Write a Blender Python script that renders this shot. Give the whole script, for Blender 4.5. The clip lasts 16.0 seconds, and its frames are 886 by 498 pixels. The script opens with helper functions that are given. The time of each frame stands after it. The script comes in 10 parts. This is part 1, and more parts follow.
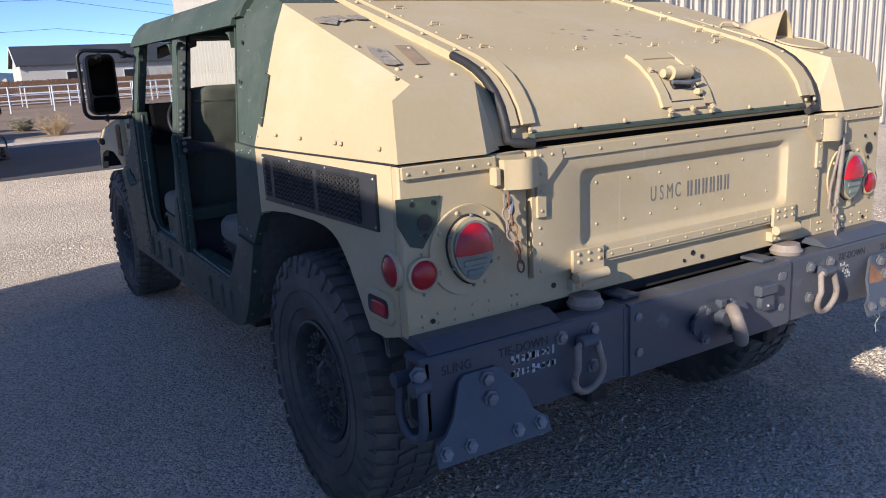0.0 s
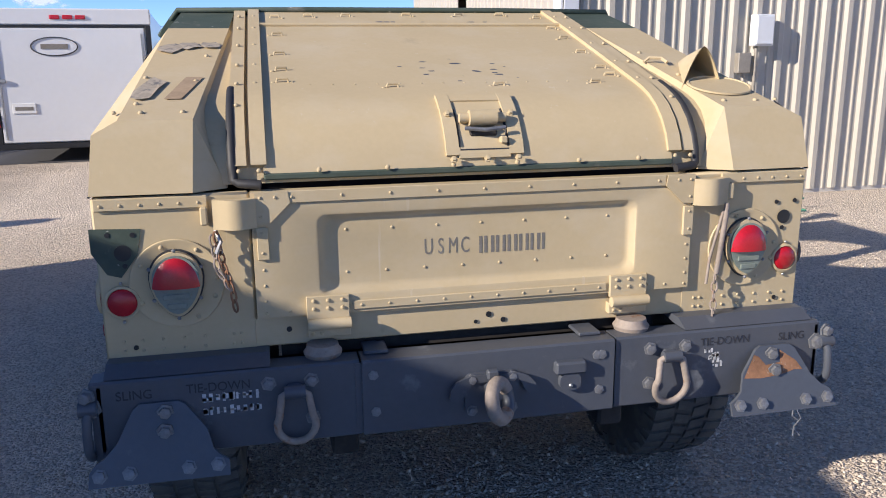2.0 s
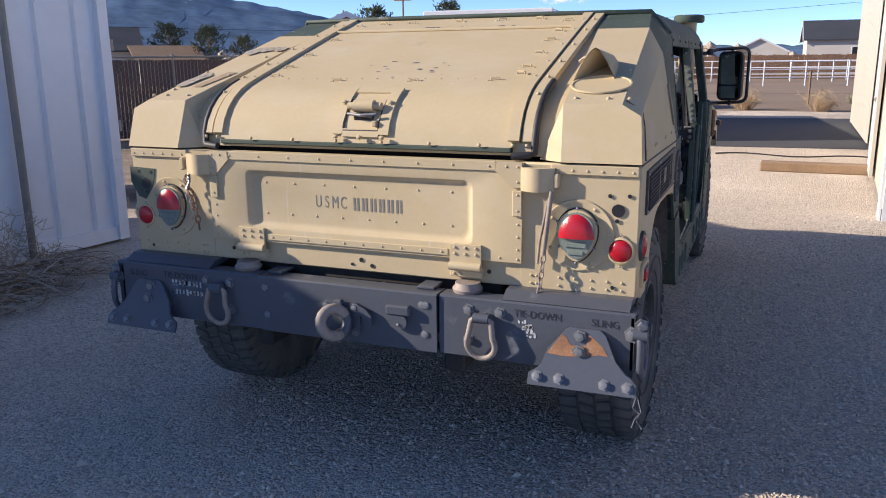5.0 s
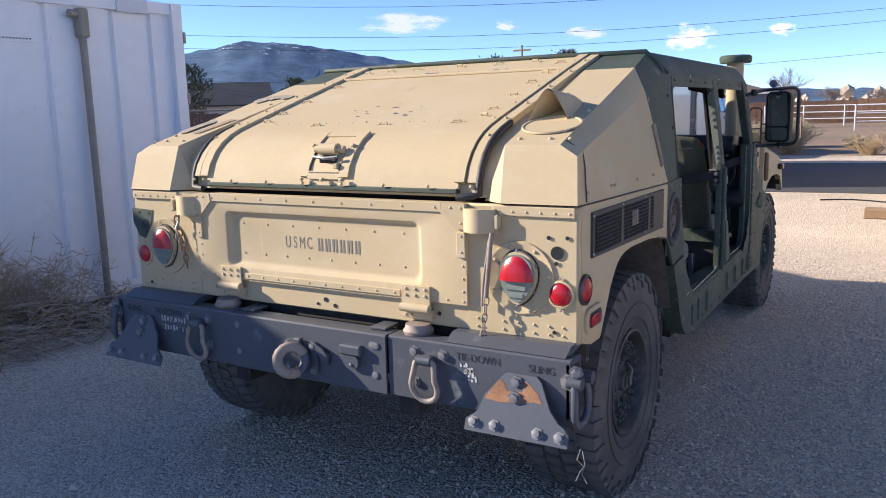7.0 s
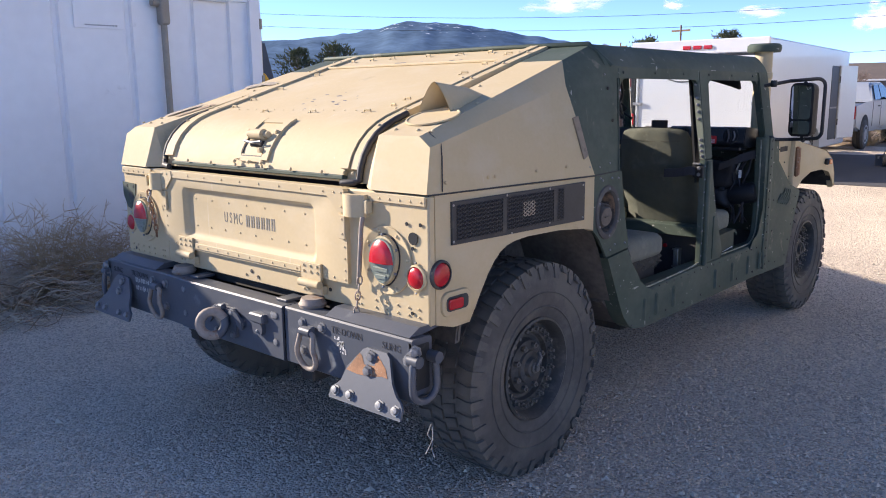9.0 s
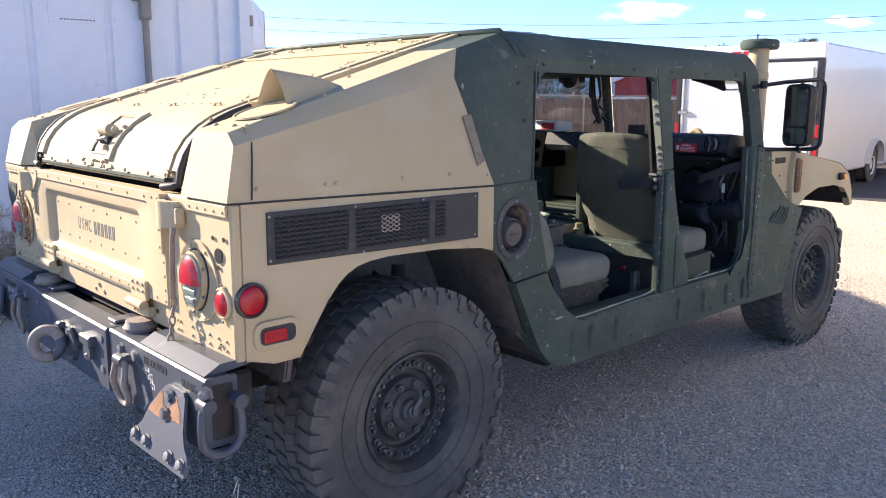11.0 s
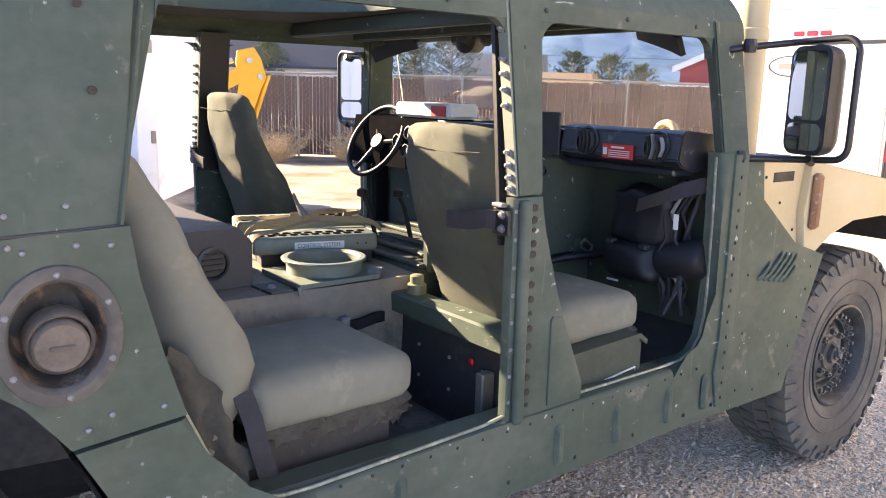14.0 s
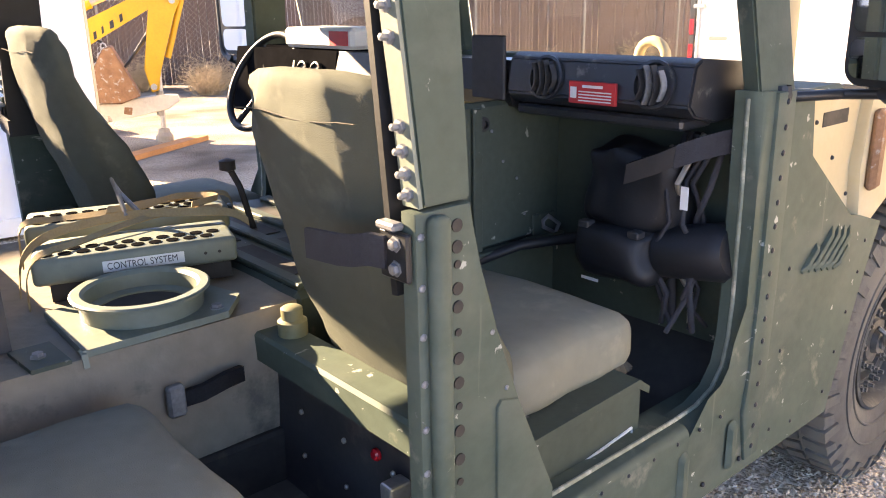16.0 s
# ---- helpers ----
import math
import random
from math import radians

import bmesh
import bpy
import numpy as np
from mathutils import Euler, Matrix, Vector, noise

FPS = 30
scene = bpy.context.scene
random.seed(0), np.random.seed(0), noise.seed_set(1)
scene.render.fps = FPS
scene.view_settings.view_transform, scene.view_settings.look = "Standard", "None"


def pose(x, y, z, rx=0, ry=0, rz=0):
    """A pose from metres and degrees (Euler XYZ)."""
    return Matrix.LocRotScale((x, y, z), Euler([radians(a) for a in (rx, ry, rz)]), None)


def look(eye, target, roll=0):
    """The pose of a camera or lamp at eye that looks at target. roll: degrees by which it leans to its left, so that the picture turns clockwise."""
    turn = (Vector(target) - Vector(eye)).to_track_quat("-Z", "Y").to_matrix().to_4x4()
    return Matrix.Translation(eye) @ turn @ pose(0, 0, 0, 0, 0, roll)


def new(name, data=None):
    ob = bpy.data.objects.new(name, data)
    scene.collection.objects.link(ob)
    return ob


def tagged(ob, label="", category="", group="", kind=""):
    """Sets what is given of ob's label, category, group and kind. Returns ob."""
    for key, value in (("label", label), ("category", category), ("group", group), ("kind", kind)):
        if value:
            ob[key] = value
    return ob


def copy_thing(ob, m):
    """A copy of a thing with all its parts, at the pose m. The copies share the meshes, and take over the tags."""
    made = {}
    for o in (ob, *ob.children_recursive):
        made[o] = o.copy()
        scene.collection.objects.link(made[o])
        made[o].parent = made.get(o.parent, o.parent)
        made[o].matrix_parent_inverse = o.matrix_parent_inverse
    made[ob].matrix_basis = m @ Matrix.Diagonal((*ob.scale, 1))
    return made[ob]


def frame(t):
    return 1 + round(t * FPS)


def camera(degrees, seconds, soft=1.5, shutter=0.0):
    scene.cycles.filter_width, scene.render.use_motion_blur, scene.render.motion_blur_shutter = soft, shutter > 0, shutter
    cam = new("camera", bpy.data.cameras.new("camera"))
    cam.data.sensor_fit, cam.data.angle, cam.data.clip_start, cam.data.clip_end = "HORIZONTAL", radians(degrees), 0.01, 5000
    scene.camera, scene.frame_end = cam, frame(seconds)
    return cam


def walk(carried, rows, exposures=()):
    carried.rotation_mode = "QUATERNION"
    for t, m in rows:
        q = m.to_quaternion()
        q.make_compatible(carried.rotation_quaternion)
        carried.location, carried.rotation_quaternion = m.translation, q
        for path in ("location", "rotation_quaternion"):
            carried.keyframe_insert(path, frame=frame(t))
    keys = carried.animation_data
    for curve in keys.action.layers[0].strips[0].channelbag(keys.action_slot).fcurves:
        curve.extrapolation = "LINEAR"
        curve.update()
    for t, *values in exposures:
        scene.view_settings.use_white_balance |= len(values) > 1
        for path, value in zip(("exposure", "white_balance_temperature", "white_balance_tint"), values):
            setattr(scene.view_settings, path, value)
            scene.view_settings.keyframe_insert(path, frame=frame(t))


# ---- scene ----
cam = camera(58.6, 16.0, soft=1.0)
PATH = [
    (0, (-1.965, -1.7, 1.485), (-0.948, -0.039, 1.03), -2.9),
    (0.5, (-1.621, -1.665, 1.5), (-0.716, 0.053, 1.023), -3.6),
    (1, (-1.297, -1.885, 1.506), (-0.597, -0.075, 1.023), -3.4),
    (1.5, (-0.991, -2.068, 1.522), (-0.439, -0.205, 1.047), -1.5),
    (2, (-0.58, -2.17, 1.573), (-0.166, -0.267, 1.12), -0.6),
    (2.5, (-0.174, -2.365, 1.578), (0.01, -0.426, 1.12), -1.7),
    (3, (0.192, -2.422, 1.552), (0.195, -0.475, 1.095), -2.1),
    (3.5, (0.578, -2.427, 1.567), (0.42, -0.483, 1.121), -1.4),
    (4, (0.947, -2.567, 1.574), (0.548, -0.664, 1.105), -2.1),
    (4.2, (1.05, -2.598, 1.583), (0.574, -0.715, 1.102), -1.8),
    (6.3, (1.801, -2.589, 1.578), (0.849, -0.869, 1.21), -0.5),
    (6.5, (1.826, -2.51, 1.574), (0.866, -0.791, 1.225), -0.7),
    (7, (1.959, -2.328, 1.549), (0.948, -0.636, 1.21), -1.5),
    (7.5, (2.225, -2.209, 1.57), (1.13, -0.577, 1.205), -1.3),
    (8, (2.383, -2.065, 1.557), (1.244, -0.465, 1.18), -0.0),
    (8.5, (2.563, -1.939, 1.557), (1.338, -0.401, 1.195), 0.3),
    (9, (2.837, -1.901, 1.571), (1.525, -0.44, 1.192), -0.6),
    (9.5, (2.935, -1.758, 1.576), (1.627, -0.292, 1.204), 0.2),
    (10, (2.97, -1.505, 1.561), (1.644, -0.05, 1.209), 1.0),
    (10.2, (3.024, -1.409, 1.554), (1.674, 0.024, 1.201), 0.9),
    (12.3, (2.953, -0.233, 1.479), (1.414, 0.98, 1.079), 0.2),
    (12.5, (2.854, -0.078, 1.484), (1.302, 1.116, 1.077), 0.2),
    (13, (2.715, 0.257, 1.503), (1.168, 1.47, 1.132), 0.4),
    (13.5, (2.621, 0.625, 1.495), (1.08, 1.85, 1.138), 0.9),
    (14, (2.431, 0.889, 1.475), (0.891, 2.102, 1.079), 1.4),
    (14.5, (2.167, 1.083, 1.48), (0.632, 2.263, 0.98), 1.5),
    (15, (2.076, 1.32, 1.473), (0.517, 2.429, 0.89), 0.2),
    (15.5, (2.004, 1.503, 1.474), (0.452, 2.613, 0.874), -1.1),
    (16, (1.815, 1.575, 1.477), (0.371, 2.826, 0.886), -1.1),
]
walk(cam, [(t, look(eye, target, roll)) for t, eye, target, roll in PATH],
     exposures=[(0, 0.58, 6450, 13), (2.5, 0.58, 6600, 13), (4.0, 0.62, 6700, 14), (6.5, 0.90, 6850, 14), (9.0, 1.20, 6900, 15), (10.2, 1.38, 7050, 15), (11.5, 1.78, 7500, 15), (12.5, 2.42, 8500, 14), (14.0, 2.82, 9150, 16), (16.0, 3.10, 10400, 17)])

# ---------- light ----------
SUN_DIR = Vector((0.942, 0.335, -0.416)).normalized()
sun_data = bpy.data.lights.new("sun", "SUN")
sun_data.energy, sun_data.angle, sun_data.color = 4.6, radians(0.53), (1.0, 0.92, 0.81)
sun = new("sun", sun_data)
sun.matrix_world = look((0, 0, 30), Vector((0, 0, 30)) + SUN_DIR)
sky_world = bpy.data.worlds.new("sky")
scene.world = sky_world
sky_world.use_nodes = True
sky_tex = sky_world.node_tree.nodes.new("ShaderNodeTexSky")
sky_tex.sky_type, sky_tex.sun_disc = "NISHITA", False
sky_tex.sun_elevation, sky_tex.sun_rotation = radians(22.6), radians(250.4)
sky_tex.altitude, sky_tex.dust_density, sky_tex.ozone_density = 2400, 0.0, 5.0
sky_tex.air_density = 0.62
sky_bg = sky_world.node_tree.nodes["Background"]
sky_bg.inputs[1].default_value = 0.15
sky_tint = sky_world.node_tree.nodes.new("ShaderNodeVectorMath")
sky_tint.operation = "MULTIPLY"
sky_tint.inputs[1].default_value = (0.985, 0.96, 1.005)
sky_world.node_tree.links.new(sky_tex.outputs[0], sky_tint.inputs[0])
sky_world.node_tree.links.new(sky_tint.outputs[0], sky_bg.inputs[0])


# ---------- materials ----------
def material(name, color, rough=0.6, metal=0.0, spread=0.12, coarse=2.0, fine=40.0, bump=0.15, bump_scale=120.0,
             stain=None, stain_at=0.62, stain_scale=3.0, coat=0.0, spec=0.5, per_object=0.0, bump_dist=0.002, streak=None, chips=None):
    """A painted or natural surface: two scales of tone, stains and a fine relief."""
    m = bpy.data.materials.new(name)
    m.use_nodes = True
    nt = m.node_tree
    n, l = nt.nodes, nt.links
    bsdf = n["Principled BSDF"]
    bsdf.inputs["Roughness"].default_value = rough
    bsdf.inputs["Metallic"].default_value = metal
    bsdf.inputs["Coat Weight"].default_value = coat
    bsdf.inputs["Specular IOR Level"].default_value = spec
    co = n.new("ShaderNodeTexCoord")
    big = n.new("ShaderNodeTexNoise")
    big.inputs["Scale"].default_value, big.inputs["Detail"].default_value = coarse, 6
    small = n.new("ShaderNodeTexNoise")
    small.inputs["Scale"].default_value, small.inputs["Detail"].default_value = fine, 4
    for t in (big, small):
        l.new(co.outputs["Object"], t.inputs["Vector"])
    mixf = n.new("ShaderNodeMath")
    mixf.operation = "MULTIPLY_ADD"
    mixf.inputs[1].default_value, mixf.inputs[2].default_value = 0.6, 0.0
    l.new(big.outputs[0], mixf.inputs[0])
    add = n.new("ShaderNodeMath")
    add.operation = "MULTIPLY_ADD"
    add.inputs[1].default_value = 0.4
    l.new(small.outputs[0], add.inputs[0])
    l.new(mixf.outputs[0], add.inputs[2])
    ramp = n.new("ShaderNodeMapRange")
    ramp.inputs[1].default_value, ramp.inputs[2].default_value = 0.3, 0.7
    ramp.inputs[3].default_value, ramp.inputs[4].default_value = 1 - spread, 1 + spread
    l.new(add.outputs[0], ramp.inputs[0])
    tone = n.new("ShaderNodeVectorMath")
    tone.operation = "SCALE"
    tone.inputs[0].default_value = color
    l.new(ramp.outputs[0], tone.inputs["Scale"])
    col = tone.outputs[0]
    if per_object:
        info = n.new("ShaderNodeObjectInfo")
        mr = n.new("ShaderNodeMapRange")
        mr.inputs[3].default_value, mr.inputs[4].default_value = 1 - per_object, 1 + per_object
        l.new(info.outputs["Random"], mr.inputs[0])
        sc = n.new("ShaderNodeVectorMath")
        sc.operation = "SCALE"
        l.new(col, sc.inputs[0])
        l.new(mr.outputs[0], sc.inputs["Scale"])
        col = sc.outputs[0]
    if stain:
        st = n.new("ShaderNodeTexNoise")
        st.inputs["Scale"].default_value, st.inputs["Detail"].default_value, st.inputs["Roughness"].default_value = stain_scale, 9, 0.65
        l.new(co.outputs["Object"], st.inputs["Vector"])
        sr = n.new("ShaderNodeMapRange")
        sr.inputs[1].default_value, sr.inputs[2].default_value = stain_at, stain_at + 0.09
        l.new(st.outputs[0], sr.inputs[0])
        mx = n.new("ShaderNodeMix")
        mx.data_type = "RGBA"
        l.new(sr.outputs[0], mx.inputs[0])
        l.new(col, mx.inputs[6])
        mx.inputs[7].default_value = (*stain, 1)
        col = mx.outputs[2]
    if streak:  # thin upright runs and scratches, and a film of dust in patches
        for sc, at, wide, amount in (((26, 26, 1.1), 0.665, 0.05, 0.55), ((3.0, 3.0, 5.0), 0.48, 0.28, 0.45)):
            mp = n.new("ShaderNodeMapping")
            mp.inputs["Scale"].default_value = sc
            l.new(co.outputs["Object"], mp.inputs[0])
            sn = n.new("ShaderNodeTexNoise")
            sn.inputs["Scale"].default_value, sn.inputs["Detail"].default_value, sn.inputs["Roughness"].default_value = 1.0, 7, 0.62
            l.new(mp.outputs[0], sn.inputs["Vector"])
            sr = n.new("ShaderNodeMapRange")
            sr.inputs[1].default_value, sr.inputs[2].default_value = at, at + wide
            sr.inputs[4].default_value = amount
            l.new(sn.outputs[0], sr.inputs[0])
            mx = n.new("ShaderNodeMix")
            mx.data_type = "RGBA"
            l.new(sr.outputs[0], mx.inputs[0])
            l.new(col, mx.inputs[6])
            mx.inputs[7].default_value = (*streak, 1)
            col = mx.outputs[2]
    if chips:  # small bright nicks and scratches through the paint
        for sc, at in (((1, 1, 1), 0.685), ((1.0, 0.25, 1.6), 0.70)):
            mp = n.new("ShaderNodeMapping")
            mp.inputs["Scale"].default_value = sc
            l.new(co.outputs["Object"], mp.inputs[0])
            sn = n.new("ShaderNodeTexNoise")
            sn.inputs["Scale"].default_value, sn.inputs["Detail"].default_value, sn.inputs["Roughness"].default_value = 24, 6, 0.55
            l.new(mp.outputs[0], sn.inputs["Vector"])
            sr = n.new("ShaderNodeMapRange")
            sr.inputs[1].default_value, sr.inputs[2].default_value, sr.inputs[4].default_value = at, at + 0.03, 0.8
            l.new(sn.outputs[0], sr.inputs[0])
            mx = n.new("ShaderNodeMix")
            mx.data_type = "RGBA"
            l.new(sr.outputs[0], mx.inputs[0])
            l.new(col, mx.inputs[6])
            mx.inputs[7].default_value = (*chips, 1)
            col = mx.outputs[2]
    l.new(col, bsdf.inputs["Base Color"])
    if bump:
        bn = n.new("ShaderNodeTexNoise")
        bn.inputs["Scale"].default_value, bn.inputs["Detail"].default_value = bump_scale, 5
        l.new(co.outputs["Object"], bn.inputs["Vector"])
        bp = n.new("ShaderNodeBump")
        bp.inputs["Strength"].default_value, bp.inputs["Distance"].default_value = bump, bump_dist
        l.new(bn.outputs[0], bp.inputs["Height"])
        l.new(bp.outputs[0], bsdf.inputs["Normal"])
    return m


TAN = material("tan_paint", (0.52, 0.416, 0.250), 0.72, spec=0.35, spread=0.05, coarse=2.5, fine=60, bump=0.10, bump_scale=260, stain=(0.41, 0.325, 0.20), stain_at=0.65, stain_scale=5, streak=(0.60, 0.53, 0.40))
GREEN = material("green_paint", (0.060, 0.083, 0.065), 0.66, spec=0.28, spread=0.2, coarse=3, fine=35, bump=0.12, bump_scale=180, stain=(0.175, 0.168, 0.135), stain_at=0.61, stain_scale=7, streak=(0.150, 0.160, 0.132), chips=(0.42, 0.42, 0.38))
GREEN_IN = material("inside_green_paint", (0.050, 0.066, 0.052), 0.6, spec=0.3, spread=0.22, coarse=4, fine=50, bump=0.1, stain=(0.11, 0.11, 0.085), stain_at=0.64, stain_scale=9, chips=(0.36, 0.36, 0.32))
BRASS = material("olive_cap", (0.20, 0.19, 0.11), 0.5, 0.2, spread=0.2, coarse=10, fine=60)
GREY = material("grey_bumper_paint", (0.078, 0.087, 0.105), 0.42, spread=0.10, coarse=4, fine=50, bump=0.12, bump_scale=150, stain=(0.15, 0.16, 0.175), stain_at=0.62, stain_scale=8)
RUST = material("rust", (0.27, 0.135, 0.07), 0.85, spread=0.35, coarse=14, fine=90, bump=0.5, bump_scale=180, stain=(0.40, 0.36, 0.31), stain_at=0.57, stain_scale=22)
WORN = material("worn_forged_steel", (0.30, 0.25, 0.21), 0.7, 0.1, spread=0.25, coarse=14, fine=90, bump=0.4, bump_scale=180, stain=(0.26, 0.13, 0.07), stain_at=0.56, stain_scale=16)
TRAY = material("pale_green_tray", (0.145, 0.17, 0.14), 0.5, spread=0.15, coarse=8, fine=60, stain=(0.14, 0.16, 0.12), stain_at=0.62, stain_scale=10)
CAP_DARK = material("dark_filler_bowl", (0.075, 0.066, 0.06), 0.8, spread=0.35, coarse=12, fine=60, stain=(0.27, 0.185, 0.125), stain_at=0.49, stain_scale=14)
CAP = material("dusty_brown_cap", (0.13, 0.11, 0.092), 0.75, spread=0.3, coarse=20, fine=120, bump=0.3)
PEEL = material("peeled_sticker", (0.40, 0.34, 0.26), 0.8, spread=0.35, coarse=18, fine=90, bump=0.4, stain=(0.16, 0.15, 0.14), stain_at=0.54, stain_scale=22)
LIP = material("chipped_green_edge", (0.20, 0.22, 0.17), 0.5, spread=0.45, coarse=14, fine=70, bump=0.3, stain=(0.40, 0.38, 0.31), stain_at=0.55, stain_scale=18)
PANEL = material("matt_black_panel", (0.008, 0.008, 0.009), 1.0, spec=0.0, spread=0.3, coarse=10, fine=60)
STAIN = material("old_adhesive", (0.36, 0.26, 0.165), 0.8, spread=0.2, coarse=20, fine=90)
HOUSING = material("dusty_wheel_housing", (0.13, 0.115, 0.10), 0.9, spread=0.4, coarse=5, fine=40, stain=(0.16, 0.14, 0.115), stain_at=0.54, stain_scale=5)
CASE = material("dusty_black_case", (0.040, 0.039, 0.042), 0.55, spread=0.25, coarse=6, fine=60, stain=(0.088, 0.082, 0.076), stain_at=0.56, stain_scale=5)
SKIRT = material("dark_frayed_canvas", (0.06, 0.056, 0.045), 0.95, spread=0.3, coarse=12, fine=80, bump=0.5, bump_scale=300)
DULL = material("dull_painted_bolt", (0.21, 0.215, 0.225), 0.5, 0.4, spread=0.3, coarse=30, fine=150, bump=0.2)
STUD = material("dirty_wheel_stud", (0.13, 0.125, 0.115), 0.55, 0.3, spread=0.4, coarse=25, fine=120, bump=0.2)
VENT = material("dark_grey_vent_paint", (0.036, 0.038, 0.042), 0.55, spread=0.2, coarse=6, fine=60, stain=(0.075, 0.07, 0.062), stain_at=0.60, stain_scale=9)
STEEL = material("bare_steel", (0.42, 0.41, 0.39), 0.42, 0.8, spread=0.2, coarse=20, fine=120, bump=0.2)
RUBBER = material("tyre_rubber", (0.088, 0.083, 0.077), 0.85, spread=0.30, coarse=5, fine=30, bump=0.3, bump_scale=160, stain=(0.125, 0.115, 0.10), stain_at=0.50, stain_scale=5)
RIM = material("dark_wheel_paint", (0.050, 0.050, 0.048), 0.6, spread=0.3, coarse=12, fine=60, stain=(0.10, 0.092, 0.08), stain_at=0.54, stain_scale=12)
BLACK = material("black_paint", (0.014, 0.015, 0.017), 0.45, spread=0.3, coarse=8, fine=60, stain=(0.05, 0.048, 0.044), stain_at=0.62, stain_scale=10)
BLACK_IN = material("black_plastic", (0.012, 0.013, 0.016), 0.52, spec=0.35, spread=0.3, coarse=9, fine=80, stain=(0.06, 0.06, 0.06), stain_at=0.66, stain_scale=16)
DASH = material("scuffed_black_dash", (0.02, 0.022, 0.026), 0.34, spread=0.3, coarse=9, fine=80, bump=0.2, bump_scale=300, stain=(0.11, 0.11, 0.10), stain_at=0.60, stain_scale=22)
GASKET = material("rubber_gasket", (0.03, 0.03, 0.032), 0.6, spread=0.3, coarse=8, fine=60)
# a darker olive than CANVAS, for the front backrests only
CANVAS_DARK = material("dark_olive_canvas", (0.090, 0.096, 0.073), 0.9, spread=0.14, coarse=5, fine=30, bump=0.5, bump_scale=700, stain=(0.13, 0.13, 0.10), stain_at=0.6, stain_scale=6, bump_dist=0.003)
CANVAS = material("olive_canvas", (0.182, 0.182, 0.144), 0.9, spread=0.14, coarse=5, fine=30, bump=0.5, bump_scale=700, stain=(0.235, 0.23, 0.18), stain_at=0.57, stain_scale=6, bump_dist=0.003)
TUNNEL = material("dusty_tan_mat", (0.235, 0.195, 0.15), 0.9, spread=0.22, coarse=4, fine=25, bump=0.5, bump_scale=30, stain=(0.13, 0.115, 0.095), stain_at=0.58, stain_scale=4, bump_dist=0.006)
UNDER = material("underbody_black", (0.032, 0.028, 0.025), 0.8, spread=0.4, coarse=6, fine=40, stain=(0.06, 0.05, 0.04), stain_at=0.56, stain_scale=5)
STRAP = material("tan_webbing", (0.30, 0.22, 0.12), 0.9, spread=0.2, coarse=14, fine=200, bump=0.5, bump_scale=600)
BELT = material("dark_webbing", (0.03, 0.03, 0.036), 0.85, spread=0.3, coarse=20, fine=200, bump=0.5, bump_scale=500)
WHITE = material("white_box_paint", (0.88, 0.885, 0.89), 0.45, spread=0.05, coarse=0.7, fine=9, bump=0.08, bump_scale=40, stain=(0.60, 0.60, 0.60), stain_at=0.63, stain_scale=1.6)
TRAILER_WHITE = material("trailer_white", (0.66, 0.67, 0.68), 0.3, spread=0.03, coarse=1, fine=12, bump=0.05, bump_scale=6, coat=0.3)
SIDING = material("tan_metal_siding", (0.47, 0.43, 0.36), 0.5, spread=0.06, coarse=0.6, fine=14, bump=0.06, bump_scale=50, stain=(0.47, 0.43, 0.36), stain_at=0.66, stain_scale=1.2)
TRIM_WHITE = material("pale_trim_paint", (0.66, 0.68, 0.70), 0.4, spread=0.05, coarse=2, fine=20)
GALV = material("galvanised_pipe", (0.30, 0.27, 0.225), 0.55, 0.2, spread=0.15, coarse=6, fine=60)
ASPHALT = material("asphalt", (0.06, 0.06, 0.064), 0.9, spread=0.22, coarse=0.5, fine=40, bump=0.4, bump_scale=120)
FENCE = material("brown_slats", (0.115, 0.075, 0.062), 0.8, spread=0.2, coarse=1, fine=20)
DRYBRUSH = material("dry_brush", (0.46, 0.345, 0.215), 0.95, spread=0.3, coarse=4, fine=30, bump=0)
TWIG = material("grey_twigs", (0.52, 0.43, 0.335), 0.95, spread=0.3, coarse=4, fine=30, bump=0)
SAGE = material("sage_brush", (0.36, 0.33, 0.24), 0.95, spread=0.3, coarse=2, fine=20, bump=0)
BARK = material("brown_twigs", (0.24, 0.185, 0.15), 0.95, spread=0.3, coarse=1, fine=10, bump=0)
FLOOR_MAT = material("dusty_cab_floor", (0.10, 0.088, 0.078), 0.75, spread=0.25, coarse=5, fine=40, bump=0.3, stain=(0.19, 0.17, 0.14), stain_at=0.56, stain_scale=5)
PINE = material("grey_green_conifer", (0.15, 0.165, 0.085), 0.9, spread=0.4, coarse=1, fine=8, bump=0)
BARN = material("red_barn_siding", (0.30, 0.05, 0.055), 0.7, spread=0.1, coarse=0.4, fine=8)
ROOF_DARK = material("dark_shingles", (0.045, 0.05, 0.06), 0.85, spread=0.2, coarse=0.5, fine=10)
STUCCO = material("pale_stucco", (0.52, 0.49, 0.44), 0.9, spread=0.08, coarse=0.5, fine=8)
YELLOW = material("yellow_machine_paint", (0.62, 0.33, 0.02), 0.5, spread=0.12, coarse=3, fine=40, stain=(0.25, 0.13, 0.04), stain_at=0.64, stain_scale=5)
WOOD = material("weathered_wood", (0.26, 0.17, 0.10), 0.85, spread=0.25, coarse=5, fine=60, bump=0.4)
WORN_WHITE = material("worn_cream_paint", (0.60, 0.54, 0.44), 0.6, spread=0.15, coarse=4, fine=30, stain=(0.28, 0.17, 0.10), stain_at=0.60, stain_scale=7)
ORANGE_WOOD = material("orange_plank", (0.50, 0.22, 0.08), 0.8, spread=0.2, coarse=5, fine=60)
